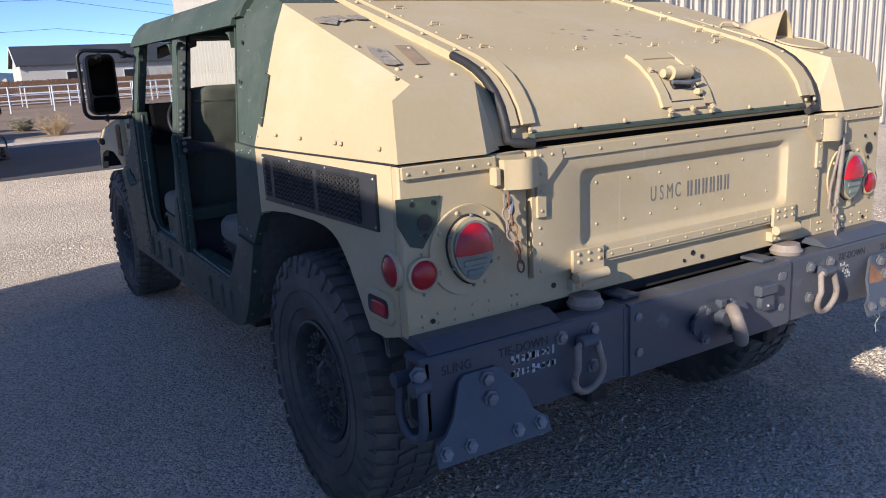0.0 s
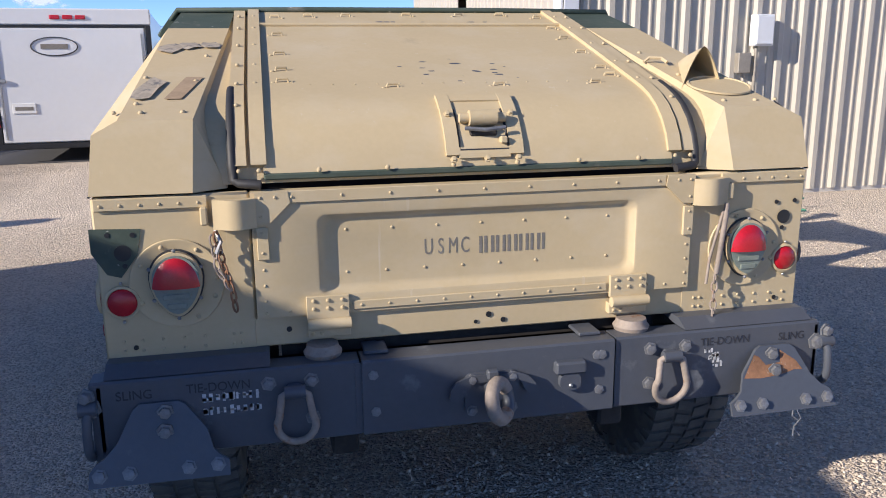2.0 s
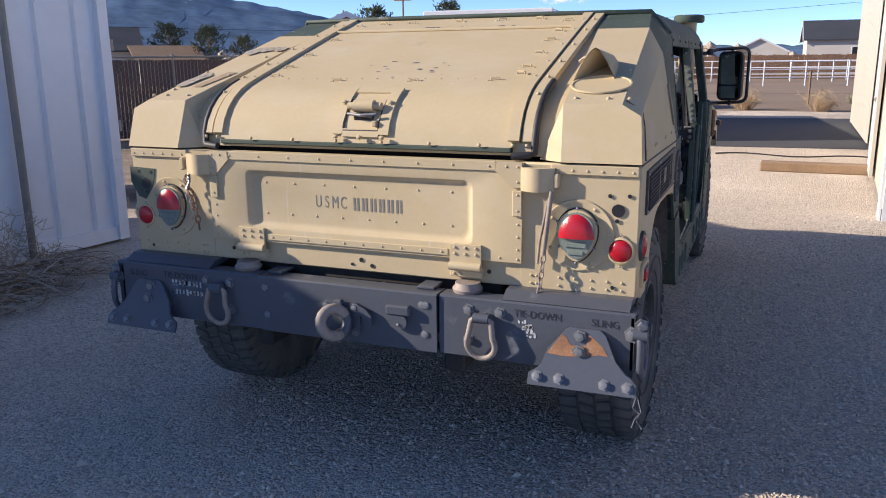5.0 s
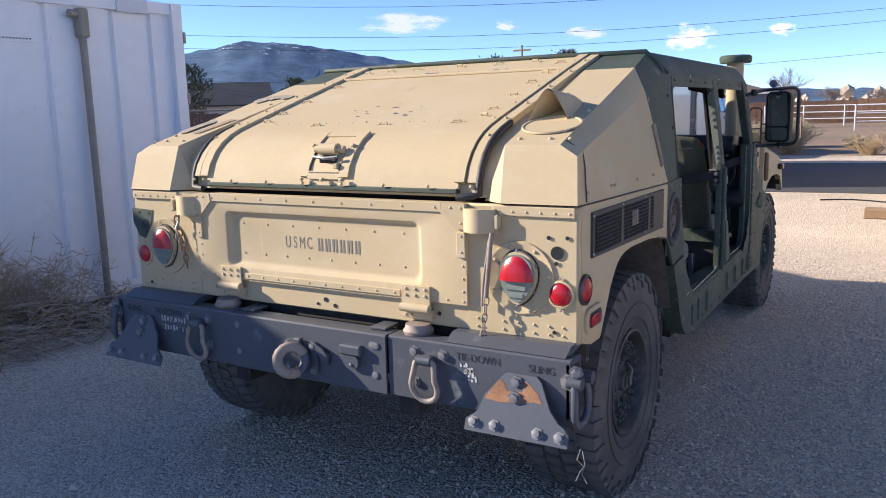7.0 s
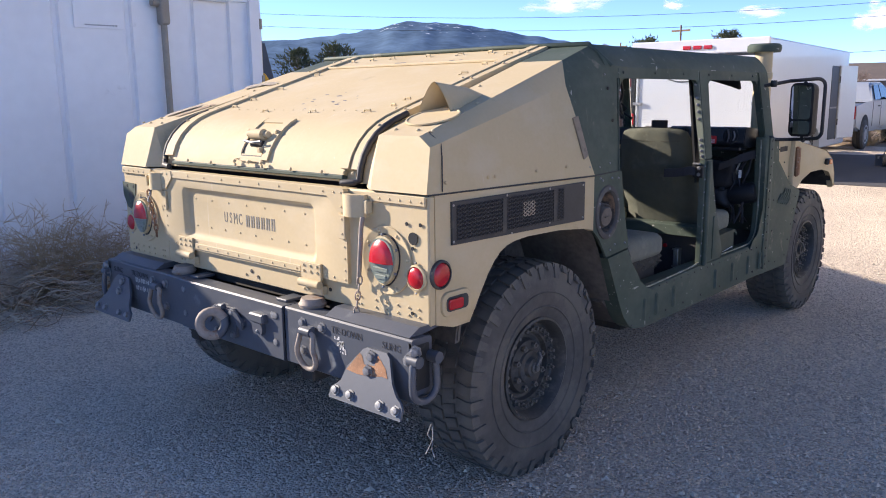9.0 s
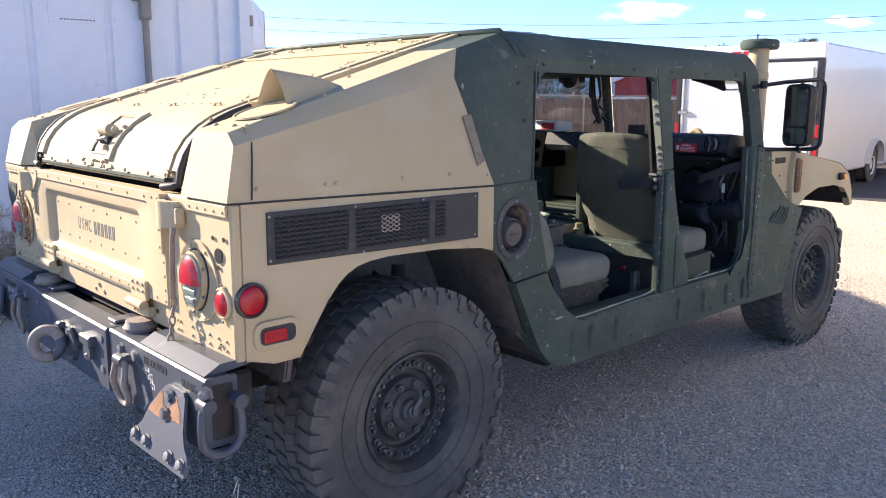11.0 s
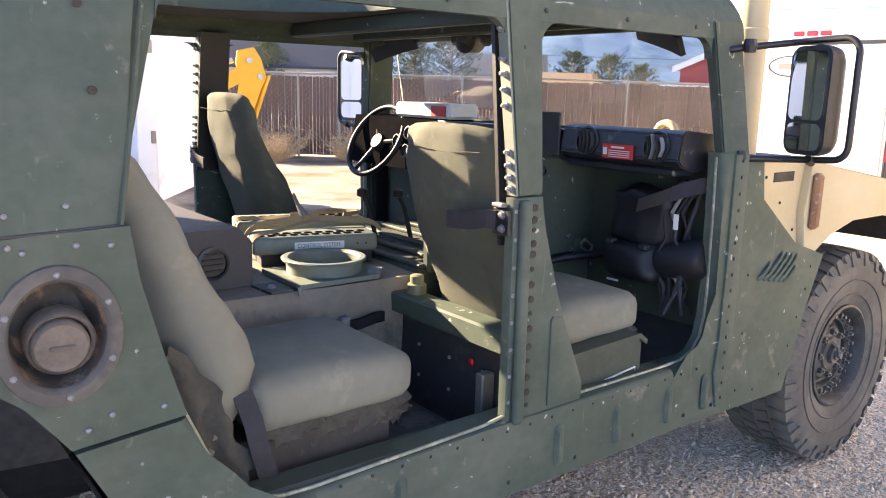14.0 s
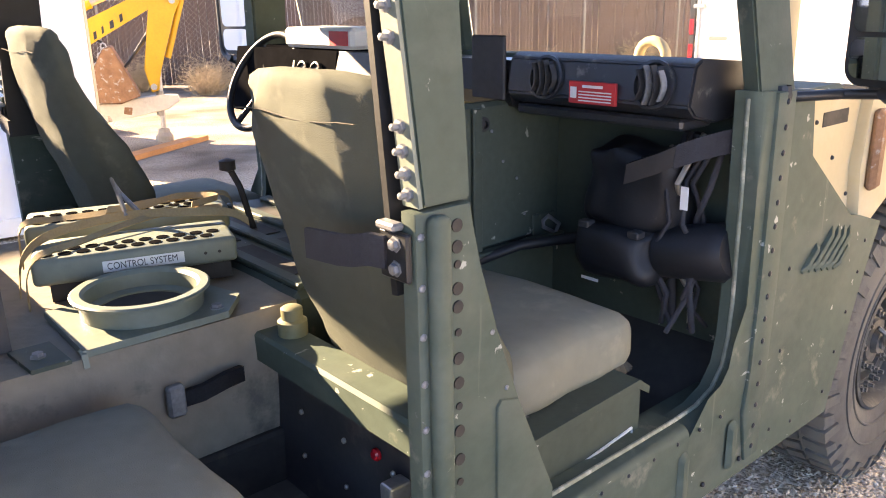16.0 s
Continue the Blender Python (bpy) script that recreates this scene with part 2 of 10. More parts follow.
GREY_SIDING = material("grey_house_siding", (0.22, 0.22, 0.235), 0.85, spread=0.08, coarse=0.5, fine=8)
ROOF_BROWN = material("brown_shingles", (0.125, 0.10, 0.088), 0.9, spread=0.2, coarse=0.5, fine=10)
FENCE_BOARD = material("weathered_fence_boards", (0.21, 0.115, 0.065), 0.85, spread=0.35, coarse=0.35, fine=6, bump=0)
HOSE = material("green_hose", (0.08, 0.33, 0.21), 0.55, spread=0.1, coarse=5, fine=40, bump=0)
INK = material("stencil_ink", (0.19, 0.175, 0.15), 0.7, spread=0.25, coarse=30, fine=200, bump=0)
INK_DARK = material("black_stencil_ink", (0.035, 0.037, 0.045), 0.7, spread=0.3, coarse=30, fine=200, bump=0)
CHALK = material("worn_white_marking", (0.55, 0.55, 0.54), 0.8, spread=0.3, coarse=60, fine=300, bump=0)
PAPER = material("white_placard", (0.72, 0.72, 0.70), 0.6, spread=0.05, coarse=10, fine=60, bump=0)
REDSIGN = material("red_placard", (0.55, 0.03, 0.035), 0.5, spread=0.1, coarse=10, fine=60, bump=0)
SILVER = material("silver_car_paint", (0.45, 0.48, 0.52), 0.3, 0.4, spread=0.03, coarse=1, fine=8, bump=0, coat=0.5)
CAR_GLASS = material("dark_car_glass", (0.02, 0.028, 0.036), 0.08, spread=0.05, coarse=2, fine=10, bump=0)
STRIPE = material("cream_edge", (0.62, 0.50, 0.33), 0.6, spread=0.15, coarse=4, fine=30)
# distance haze is put into the blue base colour of both mountain materials
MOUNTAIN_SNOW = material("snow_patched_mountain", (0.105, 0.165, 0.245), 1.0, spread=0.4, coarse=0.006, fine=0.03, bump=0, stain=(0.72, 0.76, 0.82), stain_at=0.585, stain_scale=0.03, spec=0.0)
MOUNTAIN = material("haze_tinted_mountain", (0.105, 0.165, 0.245), 1.0, spread=0.4, coarse=0.006, fine=0.03, bump=0, stain=(0.62, 0.66, 0.72), stain_at=0.70, stain_scale=0.008, spec=0.0)


def cloud_material():
    """Thin white vapour with a faint glow of its own and ragged, see-through edges."""
    m = bpy.data.materials.new("cloud_vapour")
    m.use_nodes = True
    n, l = m.node_tree.nodes, m.node_tree.links
    b = n["Principled BSDF"]
    b.inputs["Base Color"].default_value = (0.85, 0.86, 0.88, 1)
    b.inputs["Roughness"].default_value = 1.0
    b.inputs["Specular IOR Level"].default_value = 0.0
    # emission lifts the cloud above what sun and sky give it
    b.inputs["Emission Color"].default_value = (0.95, 0.97, 1.0, 1)
    b.inputs["Emission Strength"].default_value = 0.35
    co = n.new("ShaderNodeTexCoord")
    info = n.new("ShaderNodeObjectInfo")
    shift = n.new("ShaderNodeVectorMath")
    shift.operation = "MULTIPLY_ADD"
    shift.inputs[1].default_value = (1.6, 1.6, 1.0)
    l.new(co.outputs["Object"], shift.inputs[0])
    l.new(info.outputs["Location"], shift.inputs[2])
    puff = n.new("ShaderNodeTexNoise")
    puff.inputs["Scale"].default_value, puff.inputs["Detail"].default_value, puff.inputs["Roughness"].default_value = 1.3, 8, 0.55
    l.new(shift.outputs[0], puff.inputs["Vector"])
    far = n.new("ShaderNodeVectorMath")
    far.operation = "LENGTH"
    l.new(co.outputs["Object"], far.inputs[0])
    mix = n.new("ShaderNodeMath")
    mix.operation = "SUBTRACT"
    l.new(puff.outputs[0], mix.inputs[0])
    scaled = n.new("ShaderNodeMath")
    scaled.operation = "MULTIPLY"
    scaled.inputs[1].default_value = 0.62
    l.new(far.outputs["Value"], scaled.inputs[0])
    l.new(scaled.outputs[0], mix.inputs[1])
    edge = n.new("ShaderNodeMapRange")
    edge.interpolation_type = "SMOOTHSTEP"
    edge.inputs[1].default_value, edge.inputs[2].default_value = 0.06, 0.34
    edge.inputs[4].default_value = 0.92
    l.new(mix.outputs[0], edge.inputs[0])
    l.new(edge.outputs[0], b.inputs["Alpha"])
    return m


CLOUD = cloud_material()


def lens_material(name, color, rough=0.26):
    m = material(name, color, rough, spread=0.2, coarse=12, fine=150, bump=0.35, bump_scale=260, coat=0.15)
    return m


RED_LENS = lens_material("red_lens", (0.46, 0.010, 0.02))
AMBER_LENS = lens_material("amber_lens", (0.75, 0.22, 0.02))
GREY_LENS = lens_material("grey_green_lens", (0.20, 0.235, 0.20), 0.35)


def glass_material(name, tint, rough):
    m = bpy.data.materials.new(name)
    m.use_nodes = True
    b = m.node_tree.nodes["Principled BSDF"]
    b.inputs["Base Color"].default_value = (*tint, 1)
    b.inputs["Roughness"].default_value = rough
    b.inputs["Transmission Weight"].default_value = 1.0
    b.inputs["IOR"].default_value = 1.45
    return m


GLASS = glass_material("window_glass", (0.93, 0.96, 0.95), 0.02)
MIRROR = bpy.data.materials.new("mirror_glass")
MIRROR.use_nodes = True
MIRROR.node_tree.nodes["Principled BSDF"].inputs["Metallic"].default_value = 1.0
MIRROR.node_tree.nodes["Principled BSDF"].inputs["Roughness"].default_value = 0.04
MIRROR.node_tree.nodes["Principled BSDF"].inputs["Base Color"].default_value = (0.62, 0.63, 0.64, 1)


def ground_material():
    """Crushed pale gravel round the yard, dry earth further out."""
    m = bpy.data.materials.new("gravel_ground")
    m.use_nodes = True
    nt = m.node_tree
    n, l = nt.nodes, nt.links
    b = n["Principled BSDF"]
    b.inputs["Roughness"].default_value = 0.95
    b.inputs["Specular IOR Level"].default_value = 0.2
    co = n.new("ShaderNodeTexCoord")
    vo = n.new("ShaderNodeTexVoronoi")
    vo.inputs["Scale"].default_value = 85
    vo2 = n.new("ShaderNodeTexVoronoi")
    vo2.inputs["Scale"].default_value = 38
    big = n.new("ShaderNodeTexNoise")
    big.inputs["Scale"].default_value, big.inputs["Detail"].default_value = 0.35, 8
    for t in (vo, vo2, big):
        l.new(co.outputs["Object"], t.inputs["Vector"])
    sep = n.new("ShaderNodeSeparateColor")
    l.new(vo.outputs["Color"], sep.inputs[0])
    ramp = n.new("ShaderNodeValToRGB")
    e = ramp.color_ramp.elements
    e[0].position, e[0].color = 0.0, (0.44, 0.372, 0.300, 1)
    e[1].position, e[1].color = 1.0, (0.84, 0.716, 0.575, 1)
    mid = ramp.color_ramp.elements.new(0.5)
    mid.color = (0.72, 0.608, 0.485, 1)
    l.new(sep.outputs[0], ramp.inputs[0])
    mr = n.new("ShaderNodeMapRange")
    mr.inputs[1].default_value, mr.inputs[2].default_value = 0.3, 0.7
    mr.inputs[3].default_value, mr.inputs[4].default_value = 0.78, 1.12
    l.new(big.outputs[0], mr.inputs[0])
    sc = n.new("ShaderNodeVectorMath")
    sc.operation = "SCALE"
    l.new(ramp.outputs[0], sc.inputs[0])
    l.new(mr.outputs[0], sc.inputs["Scale"])
    # brown earth beyond the storage box, its colour darkened for the shade there
    xyz = n.new("ShaderNodeSeparateXYZ")
    l.new(co.outputs["Object"], xyz.inputs[0])
    ragged = n.new("ShaderNodeTexNoise")
    ragged.inputs["Scale"].default_value, ragged.inputs["Detail"].default_value = 1.1, 6
    l.new(co.outputs["Object"], ragged.inputs["Vector"])
    mask = None
    for axis, lo, hi in ((0, -3.6, -5.4), (1, 3.0, 4.4)):
        edge = n.new("ShaderNodeMapRange")
        edge.inputs[1].default_value, edge.inputs[2].default_value = lo, hi
        l.new(xyz.outputs[axis], edge.inputs[0])
        if mask is None:
            mask = edge
        else:
            both = n.new("ShaderNodeMath")
            both.operation = "MULTIPLY"
            l.new(mask.outputs[0], both.inputs[0])
            l.new(edge.outputs[0], both.inputs[1])
            mask = both
    patch = n.new("ShaderNodeMapRange")
    patch.inputs[1].default_value, patch.inputs[2].default_value = 0.34, 0.62
    patch.inputs[3].default_value, patch.inputs[4].default_value = 1.0, 0.55
    l.new(ragged.outputs[0], patch.inputs[0])
    both = n.new("ShaderNodeMath")
    both.operation = "MULTIPLY"
    l.new(mask.outputs[0], both.inputs[0])
    l.new(patch.outputs[0], both.inputs[1])
    earth = n.new("ShaderNodeMix")
    earth.data_type = "RGBA"
    l.new(both.outputs[0], earth.inputs["Factor"])
    l.new(sc.outputs[0], earth.inputs[6])
    earth.inputs[7].default_value = (0.17, 0.13, 0.095, 1)
    l.new(earth.outputs[2], b.inputs["Base Color"])
    h = n.new("ShaderNodeMath")
    h.operation = "ADD"
    l.new(vo.outputs["Distance"], h.inputs[0])
    l.new(vo2.outputs["Distance"], h.inputs[1])
    bp = n.new("ShaderNodeBump")
    bp.invert = True
    bp.inputs["Strength"].default_value, bp.inputs["Distance"].default_value = 0.85, 0.014
    l.new(h.outputs[0], bp.inputs["Height"])
    l.new(bp.outputs[0], b.inputs["Normal"])
    return m


GRAVEL = ground_material()
EARTH = material("dry_field_earth", (0.27, 0.19, 0.125), 0.95, spread=0.25, coarse=0.15, fine=3, bump=0.3, bump_scale=20)


def stone_material():
    m = bpy.data.materials.new("loose_stone")
    m.use_nodes = True
    n, l = m.node_tree.nodes, m.node_tree.links
    g = n.new("ShaderNodeNewGeometry")
    ramp = n.new("ShaderNodeValToRGB")
    e = ramp.color_ramp.elements
    e[0].position, e[0].color = 0.0, (0.46, 0.392, 0.318, 1)
    e[1].position, e[1].color = 1.0, (0.74, 0.634, 0.512, 1)
    l.new(g.outputs["Random Per Island"], ramp.inputs[0])
    l.new(ramp.outputs[0], n["Principled BSDF"].inputs["Base Color"])
    n["Principled BSDF"].inputs["Roughness"].default_value = 0.95
    n["Principled BSDF"].inputs["Specular IOR Level"].default_value = 0.2
    return m


STONE = stone_material()


# ---------- mesh helpers ----------
def part(name, bm, mat, parent=None, label="", smooth=0.0):
    """Links a bmesh as one mesh object; mat may be a list of materials for the faces' material indices."""
    bmesh.ops.recalc_face_normals(bm, faces=bm.faces[:])
    me = bpy.data.meshes.new(name)
    bm.to_mesh(me)
    bm.free()
    for one in (mat if isinstance(mat, (list, tuple)) else [mat]):
        me.materials.append(one)
    if smooth:
        me.shade_smooth()
        me.set_sharp_from_angle(angle=radians(smooth))
    ob = new(name, me)
    if parent is not None:
        ob.parent = parent
    if label:
        tagged(ob, label)
    return ob


def pieces(name, bm, mat, parent=None, label="", smooth=0.0):
    """Links every loose piece of a bmesh as a part of its own."""
    bm.verts.ensure_lookup_table()
    seen = set()
    made = []
    for v in bm.verts:
        if v in seen:
            continue
        stack, island = [v], []
        seen.add(v)
        while stack:
            w = stack.pop()
            island.append(w)
            for e in w.link_edges:
                o = e.other_vert(w)
                if o not in seen:
                    seen.add(o)
                    stack.append(o)
        c = sum((w.co for w in island), Vector()) / len(island)
        index = {w: k for k, w in enumerate(island)}
        faces = {f for w in island for f in w.link_faces}
        me = bpy.data.meshes.new(name)
        me.from_pydata([w.co - c for w in island], [], [[index[w] for w in f.verts] for f in sorted(faces, key=lambda f: f.index)])
        me.materials.append(mat)
        if smooth:
            me.shade_smooth()
            me.set_sharp_from_angle(angle=radians(smooth))
        ob = new(name, me)
        ob.location = c
        if parent is not None:
            ob.parent = parent
        if label:
            tagged(ob, label)
        made.append(ob)
    bm.free()
    return made


def thing(name, label, category, at=(0, 0, 0), group="", kind=""):
    ob = new(name)
    ob.location = at
    return tagged(ob, label, category, group, kind)


def box(x0, x1, y0, y1, z0, z1, bevel=0.0, bm=None, seg=1, m=None):
    out = bm or bmesh.new()
    r = bmesh.ops.create_cube(out, size=1.0)
    vs = r["verts"]
    for v in vs:
        v.co = Vector(((x0 + x1) / 2 + v.co.x * (x1 - x0), (y0 + y1) / 2 + v.co.y * (y1 - y0), (z0 + z1) / 2 + v.co.z * (z1 - z0)))
    if bevel:
        es = list({e for v in vs for e in v.link_edges})
        vs = list({v for f in bmesh.ops.bevel(out, geom=es, offset=bevel, segments=seg, affect="EDGES", profile=0.5)["faces"] for v in f.verts} | {v for v in vs if v.is_valid})
    if m is not None:
        bmesh.ops.transform(out, matrix=m, verts=vs)
    return out


def prism(points, axis, a0, a1, bm=None, bevel=0.0):
    """A polygon of two coordinates pushed along the third axis from a0 to a1."""
    out = bm or bmesh.new()

    def place(p, a):
        return {"x": (a, p[0], p[1]), "y": (p[0], a, p[1]), "z": (p[0], p[1], a)}[axis]
    lo = [out.verts.new(place(p, a0)) for p in points]
    hi = [out.verts.new(place(p, a1)) for p in points]
    k = len(points)
    out.faces.new(lo)
    out.faces.new(hi[::-1])
    for i in range(k):
        out.faces.new((lo[i], lo[(i + 1) % k], hi[(i + 1) % k], hi[i]))
    if bevel:
        rim = [e for e in out.edges if e.verts[0] in hi and e.verts[1] in hi]
        bmesh.ops.bevel(out, geom=rim, offset=bevel, segments=2, affect="EDGES", profile=0.5)
    return out


def ring_frame(p, q):
    """Two unit vectors across the way from p to q."""
    d = (Vector(q) - Vector(p)).normalized()
    a = Vector((0, 0, 1)) if abs(d.z) < 0.9 else Vector((1, 0, 0))
    u = d.cross(a).normalized()
    return u, d.cross(u).normalized()


def cyl(p, q, r, r2=None, seg=12, bm=None, caps=True):
    out = bm or bmesh.new()
    p, q = Vector(p), Vector(q)
    u, v = ring_frame(p, q)
    r2 = r if r2 is None else r2
    rows = []
    for c, rad in ((p, r), (q, r2)):
        rows.append([out.verts.new(c + rad * (math.cos(2 * math.pi * i / seg) * u + math.sin(2 * math.pi * i / seg) * v)) for i in range(seg)])
    for i in range(seg):
        out.faces.new((rows[0][i], rows[0][(i + 1) % seg], rows[1][(i + 1) % seg], rows[1][i]))
    if caps:
        out.faces.new(rows[0][::-1])
        out.faces.new(rows[1])
    return out


def tube(points, r, seg=8, bm=None, closed=False):
    """A round bar swept along points."""
    out = bm or bmesh.new()
    pts = [Vector(p) for p in points]
    k = len(pts)
    rows, u = [], None
    for i, p in enumerate(pts):
        a = pts[i - 1] if (i or closed) else p
        b = pts[(i + 1) % k] if (i < k - 1 or closed) else p
        d = (b - a).normalized()
        if u is None:
            u = d.orthogonal().normalized()
        else:
            u = (u - d * u.dot(d))
            u = u.normalized() if u.length > 1e-6 else d.orthogonal().normalized()
        v = d.cross(u)
        rows.append([out.verts.new(p + r * (math.cos(2 * math.pi * j / seg) * u + math.sin(2 * math.pi * j / seg) * v)) for j in range(seg)])
    for i in range(k if closed else k - 1):
        A, B = rows[i], rows[(i + 1) % k]
        for j in range(seg):
            out.faces.new((A[j], A[(j + 1) % seg], B[(j + 1) % seg], B[j]))
    if not closed:
        out.faces.new(rows[0][::-1])
        out.faces.new(rows[-1])
    return out


def band(points, width_vec, thick, bm=None):
    """A flat strap that follows points: width along width_vec, thickness across."""
    out = bm or bmesh.new()
    pts = [Vector(p) for p in points]
    w = Vector(width_vec) / 2
    rows = []
    for i, p in enumerate(pts):
        d = (pts[min(i + 1, len(pts) - 1)] - pts[max(i - 1, 0)]).normalized()
        nrm = d.cross(w).normalized() * thick / 2
        rows.append([out.verts.new(p + s * w + t * nrm) for s, t in ((-1, -1), (1, -1), (1, 1), (-1, 1))])
    for A, B in zip(rows, rows[1:]):
        for j in range(4):
            out.faces.new((A[j], A[(j + 1) % 4], B[(j + 1) % 4], B[j]))
    out.faces.new(rows[0][::-1])
    out.faces.new(rows[-1])
    return out


def lathe(profile, axis_point, axis, seg=32, bm=None, close=False):
    """Turns (radius, along) pairs round an axis."""
    out = bm or bmesh.new()
    o, d = Vector(axis_point), Vector(axis).normalized()
    u = d.orthogonal().normalized()
    v = d.cross(u)
    rows = []
    for r, h in profile:
        if r < 1e-5:
            rows.append([out.verts.new(o + d * h)])
        else:
            rows.append([out.verts.new(o + d * h + r * (math.cos(2 * math.pi * i / seg) * u + math.sin(2 * math.pi * i / seg) * v)) for i in range(seg)])
    pairs = list(zip(rows, rows[1:])) + ([(rows[-1], rows[0])] if close else [])
    for A, B in pairs:
        for i in range(seg):
            a0, a1 = A[i % len(A)], A[(i + 1) % len(A)]
            b0, b1 = B[i % len(B)], B[(i + 1) % len(B)]
            vs = [a0, a1, b1, b0]
            vs = [x for k, x in enumerate(vs) if x not in vs[:k]]
            if len(vs) > 2:
                out.faces.new(vs)
    return out


def rivets(places, normal, r=0.008, h=0.005, bm=None, seg=7):
    """Domed heads on a surface."""
    r, h = r * 0.74, h * 0.8
    out = bm or bmesh.new()
    d = Vector(normal).normalized()
    for p in places:
        lathe([(r, -0.002), (r, h * 0.35), (r * 0.62, h * 0.85), (0, h)], p, d, seg, out)
    return out


def hexbolts(places, normal, r=0.014, h=0.012, bm=None):
    out = bm or bmesh.new()
    d = Vector(normal).normalized()
    for p in places:
        lathe([(r * 1.45, -0.002), (r * 1.45, h * 0.22), (r, h * 0.24), (r, h), (r * 0.6, h * 1.1), (0, h * 1.1)], p, d, 6, out)
    return out


def line_points(a, b, k):
    a, b = Vector(a), Vector(b)
    return [a.lerp(b, i / (k - 1)) for i in range(k)]


def letters(text, size, m, mat, name, parent, align="CENTER", squeeze=1.0, bold=0.0):
    """Stencilled writing in the built-in font, turned into a mesh."""
    cu = bpy.data.curves.new(name, "FONT")
    cu.body, cu.size, cu.align_x, cu.align_y, cu.extrude = text, size, align, "CENTER", 0.0004
    cu.offset = bold
    tmp = bpy.data.objects.new("tmp", cu)
    me = bpy.data.meshes.new_from_object(tmp)
    bpy.data.objects.remove(tmp)
    me.transform(m @ Matrix.Diagonal((squeeze, 1, 1, 1)))
    me.materials.append(mat)
    ob = new(name, me)
    if parent is not None:
        ob.parent = parent
    return ob


REAR_FACE = Matrix(((1, 0, 0, 0), (0, 0, -1, 0), (0, 1, 0, 0), (0, 0, 0, 1)))  # letters upright, facing -y


# ---------- ground ----------
def build_ground():
    bm = bmesh.new()
    xs = [-4000, -400, -60, -20, -9, -6, 6, 9, 14, 40, 400, 4000]
    ys = [-4000, -400, -60, -12, -4, 9, 14, 24, 60, 400, 4000]
    grid = [[bm.verts.new((x, y, 0)) for x in xs] for y in ys]
    for j in range(len(ys) - 1):
        for i in range(len(xs) - 1):
            f = bm.faces.new((grid[j][i], grid[j][i + 1], grid[j + 1][i + 1], grid[j + 1][i]))
            f.material_index = 0 if (-60 <= xs[i] and xs[i + 1] <= 40 and -60 <= ys[j] and ys[j + 1] <= 24) else 1
    g = part("ground", bm, [GRAVEL, EARTH])
    tagged(g, "pale crushed gravel yard giving way to dry earth", "ground", kind="structure")


def build_road():
    bm = bmesh.new()
    near = [(-60, 9.0), (-14, 11.6), (-4, 12.6), (3, 13.1), (40, 15.5)]
    far = [(40, 24.0), (3, 20.9), (-4, 20.0), (-14, 18.9), (-60, 14.5)]
    f = bm.faces.new([bm.verts.new((x, y, 0.012)) for x, y in near + far])
    r = bmesh.ops.extrude_face_region(bm, geom=[f])
    bmesh.ops.translate(bm, vec=(0, 0, -0.03), verts=[v for v in r["geom"] if isinstance(v, bmesh.types.BMVert)])
    tagged(part("road", bm, ASPHALT), "grey asphalt lane crossing the yard", "road", kind="structure")


def build_stones():
    """Loose crushed stones lying on the yard."""
    rng = np.random.default_rng(7)
    k = 150000
    x = rng.uniform(-3.4, 5.2, k)
    y = rng.uniform(-1.6, 6.5, k)
    dens = np.exp(-((x - 1.2) ** 2) / 9 - ((y - 1.0) ** 2) / 16)
    keep = rng.uniform(0, 1, k) < np.clip(dens * 1.6, 0.25, 1)
    x, y = x[keep], y[keep]
    k = len(x)
    size = rng.gamma(4.0, 0.0009, k) + 0.0020
    base = np.array([(1, 0, 0), (0, 1, 0), (-1, 0, 0), (0, -1, 0), (0.1, 0.1, 0.85), (-0.1, 0, -0.6)], float)
    faces0 = np.array([(0, 1, 4), (1, 2, 4), (2, 3, 4), (3, 0, 4), (1, 0, 5), (2, 1, 5), (3, 2, 5), (0, 3, 5)])
    jit = 1 + rng.uniform(-0.35, 0.35, (k, 6, 3))
    ang = rng.uniform(0, 2 * np.pi, k)
    c, s = np.cos(ang), np.sin(ang)
    p = base[None] * jit * size[:, None, None]
    p[..., 0] *= 1.25
    px = p[..., 0] * c[:, None] - p[..., 1] * s[:, None] + x[:, None]
    py = p[..., 0] * s[:, None] + p[..., 1] * c[:, None] + y[:, None]
    pz = p[..., 2] * 0.95 + (size * 0.42)[:, None]
    verts = np.stack([px, py, pz], -1).reshape(-1, 3)
    faces = (faces0[None] + 6 * np.arange(k)[:, None, None]).reshape(-1, 3)
    me = bpy.data.meshes.new("gravel_stones")
    me.from_pydata(verts.tolist(), [], faces.tolist())
    me.materials.append(STONE)
    ob = new("gravel_stones", me)
    tagged(ob, "loose crushed grey and tan gravel stones on the yard", "gravel", kind="stuff")


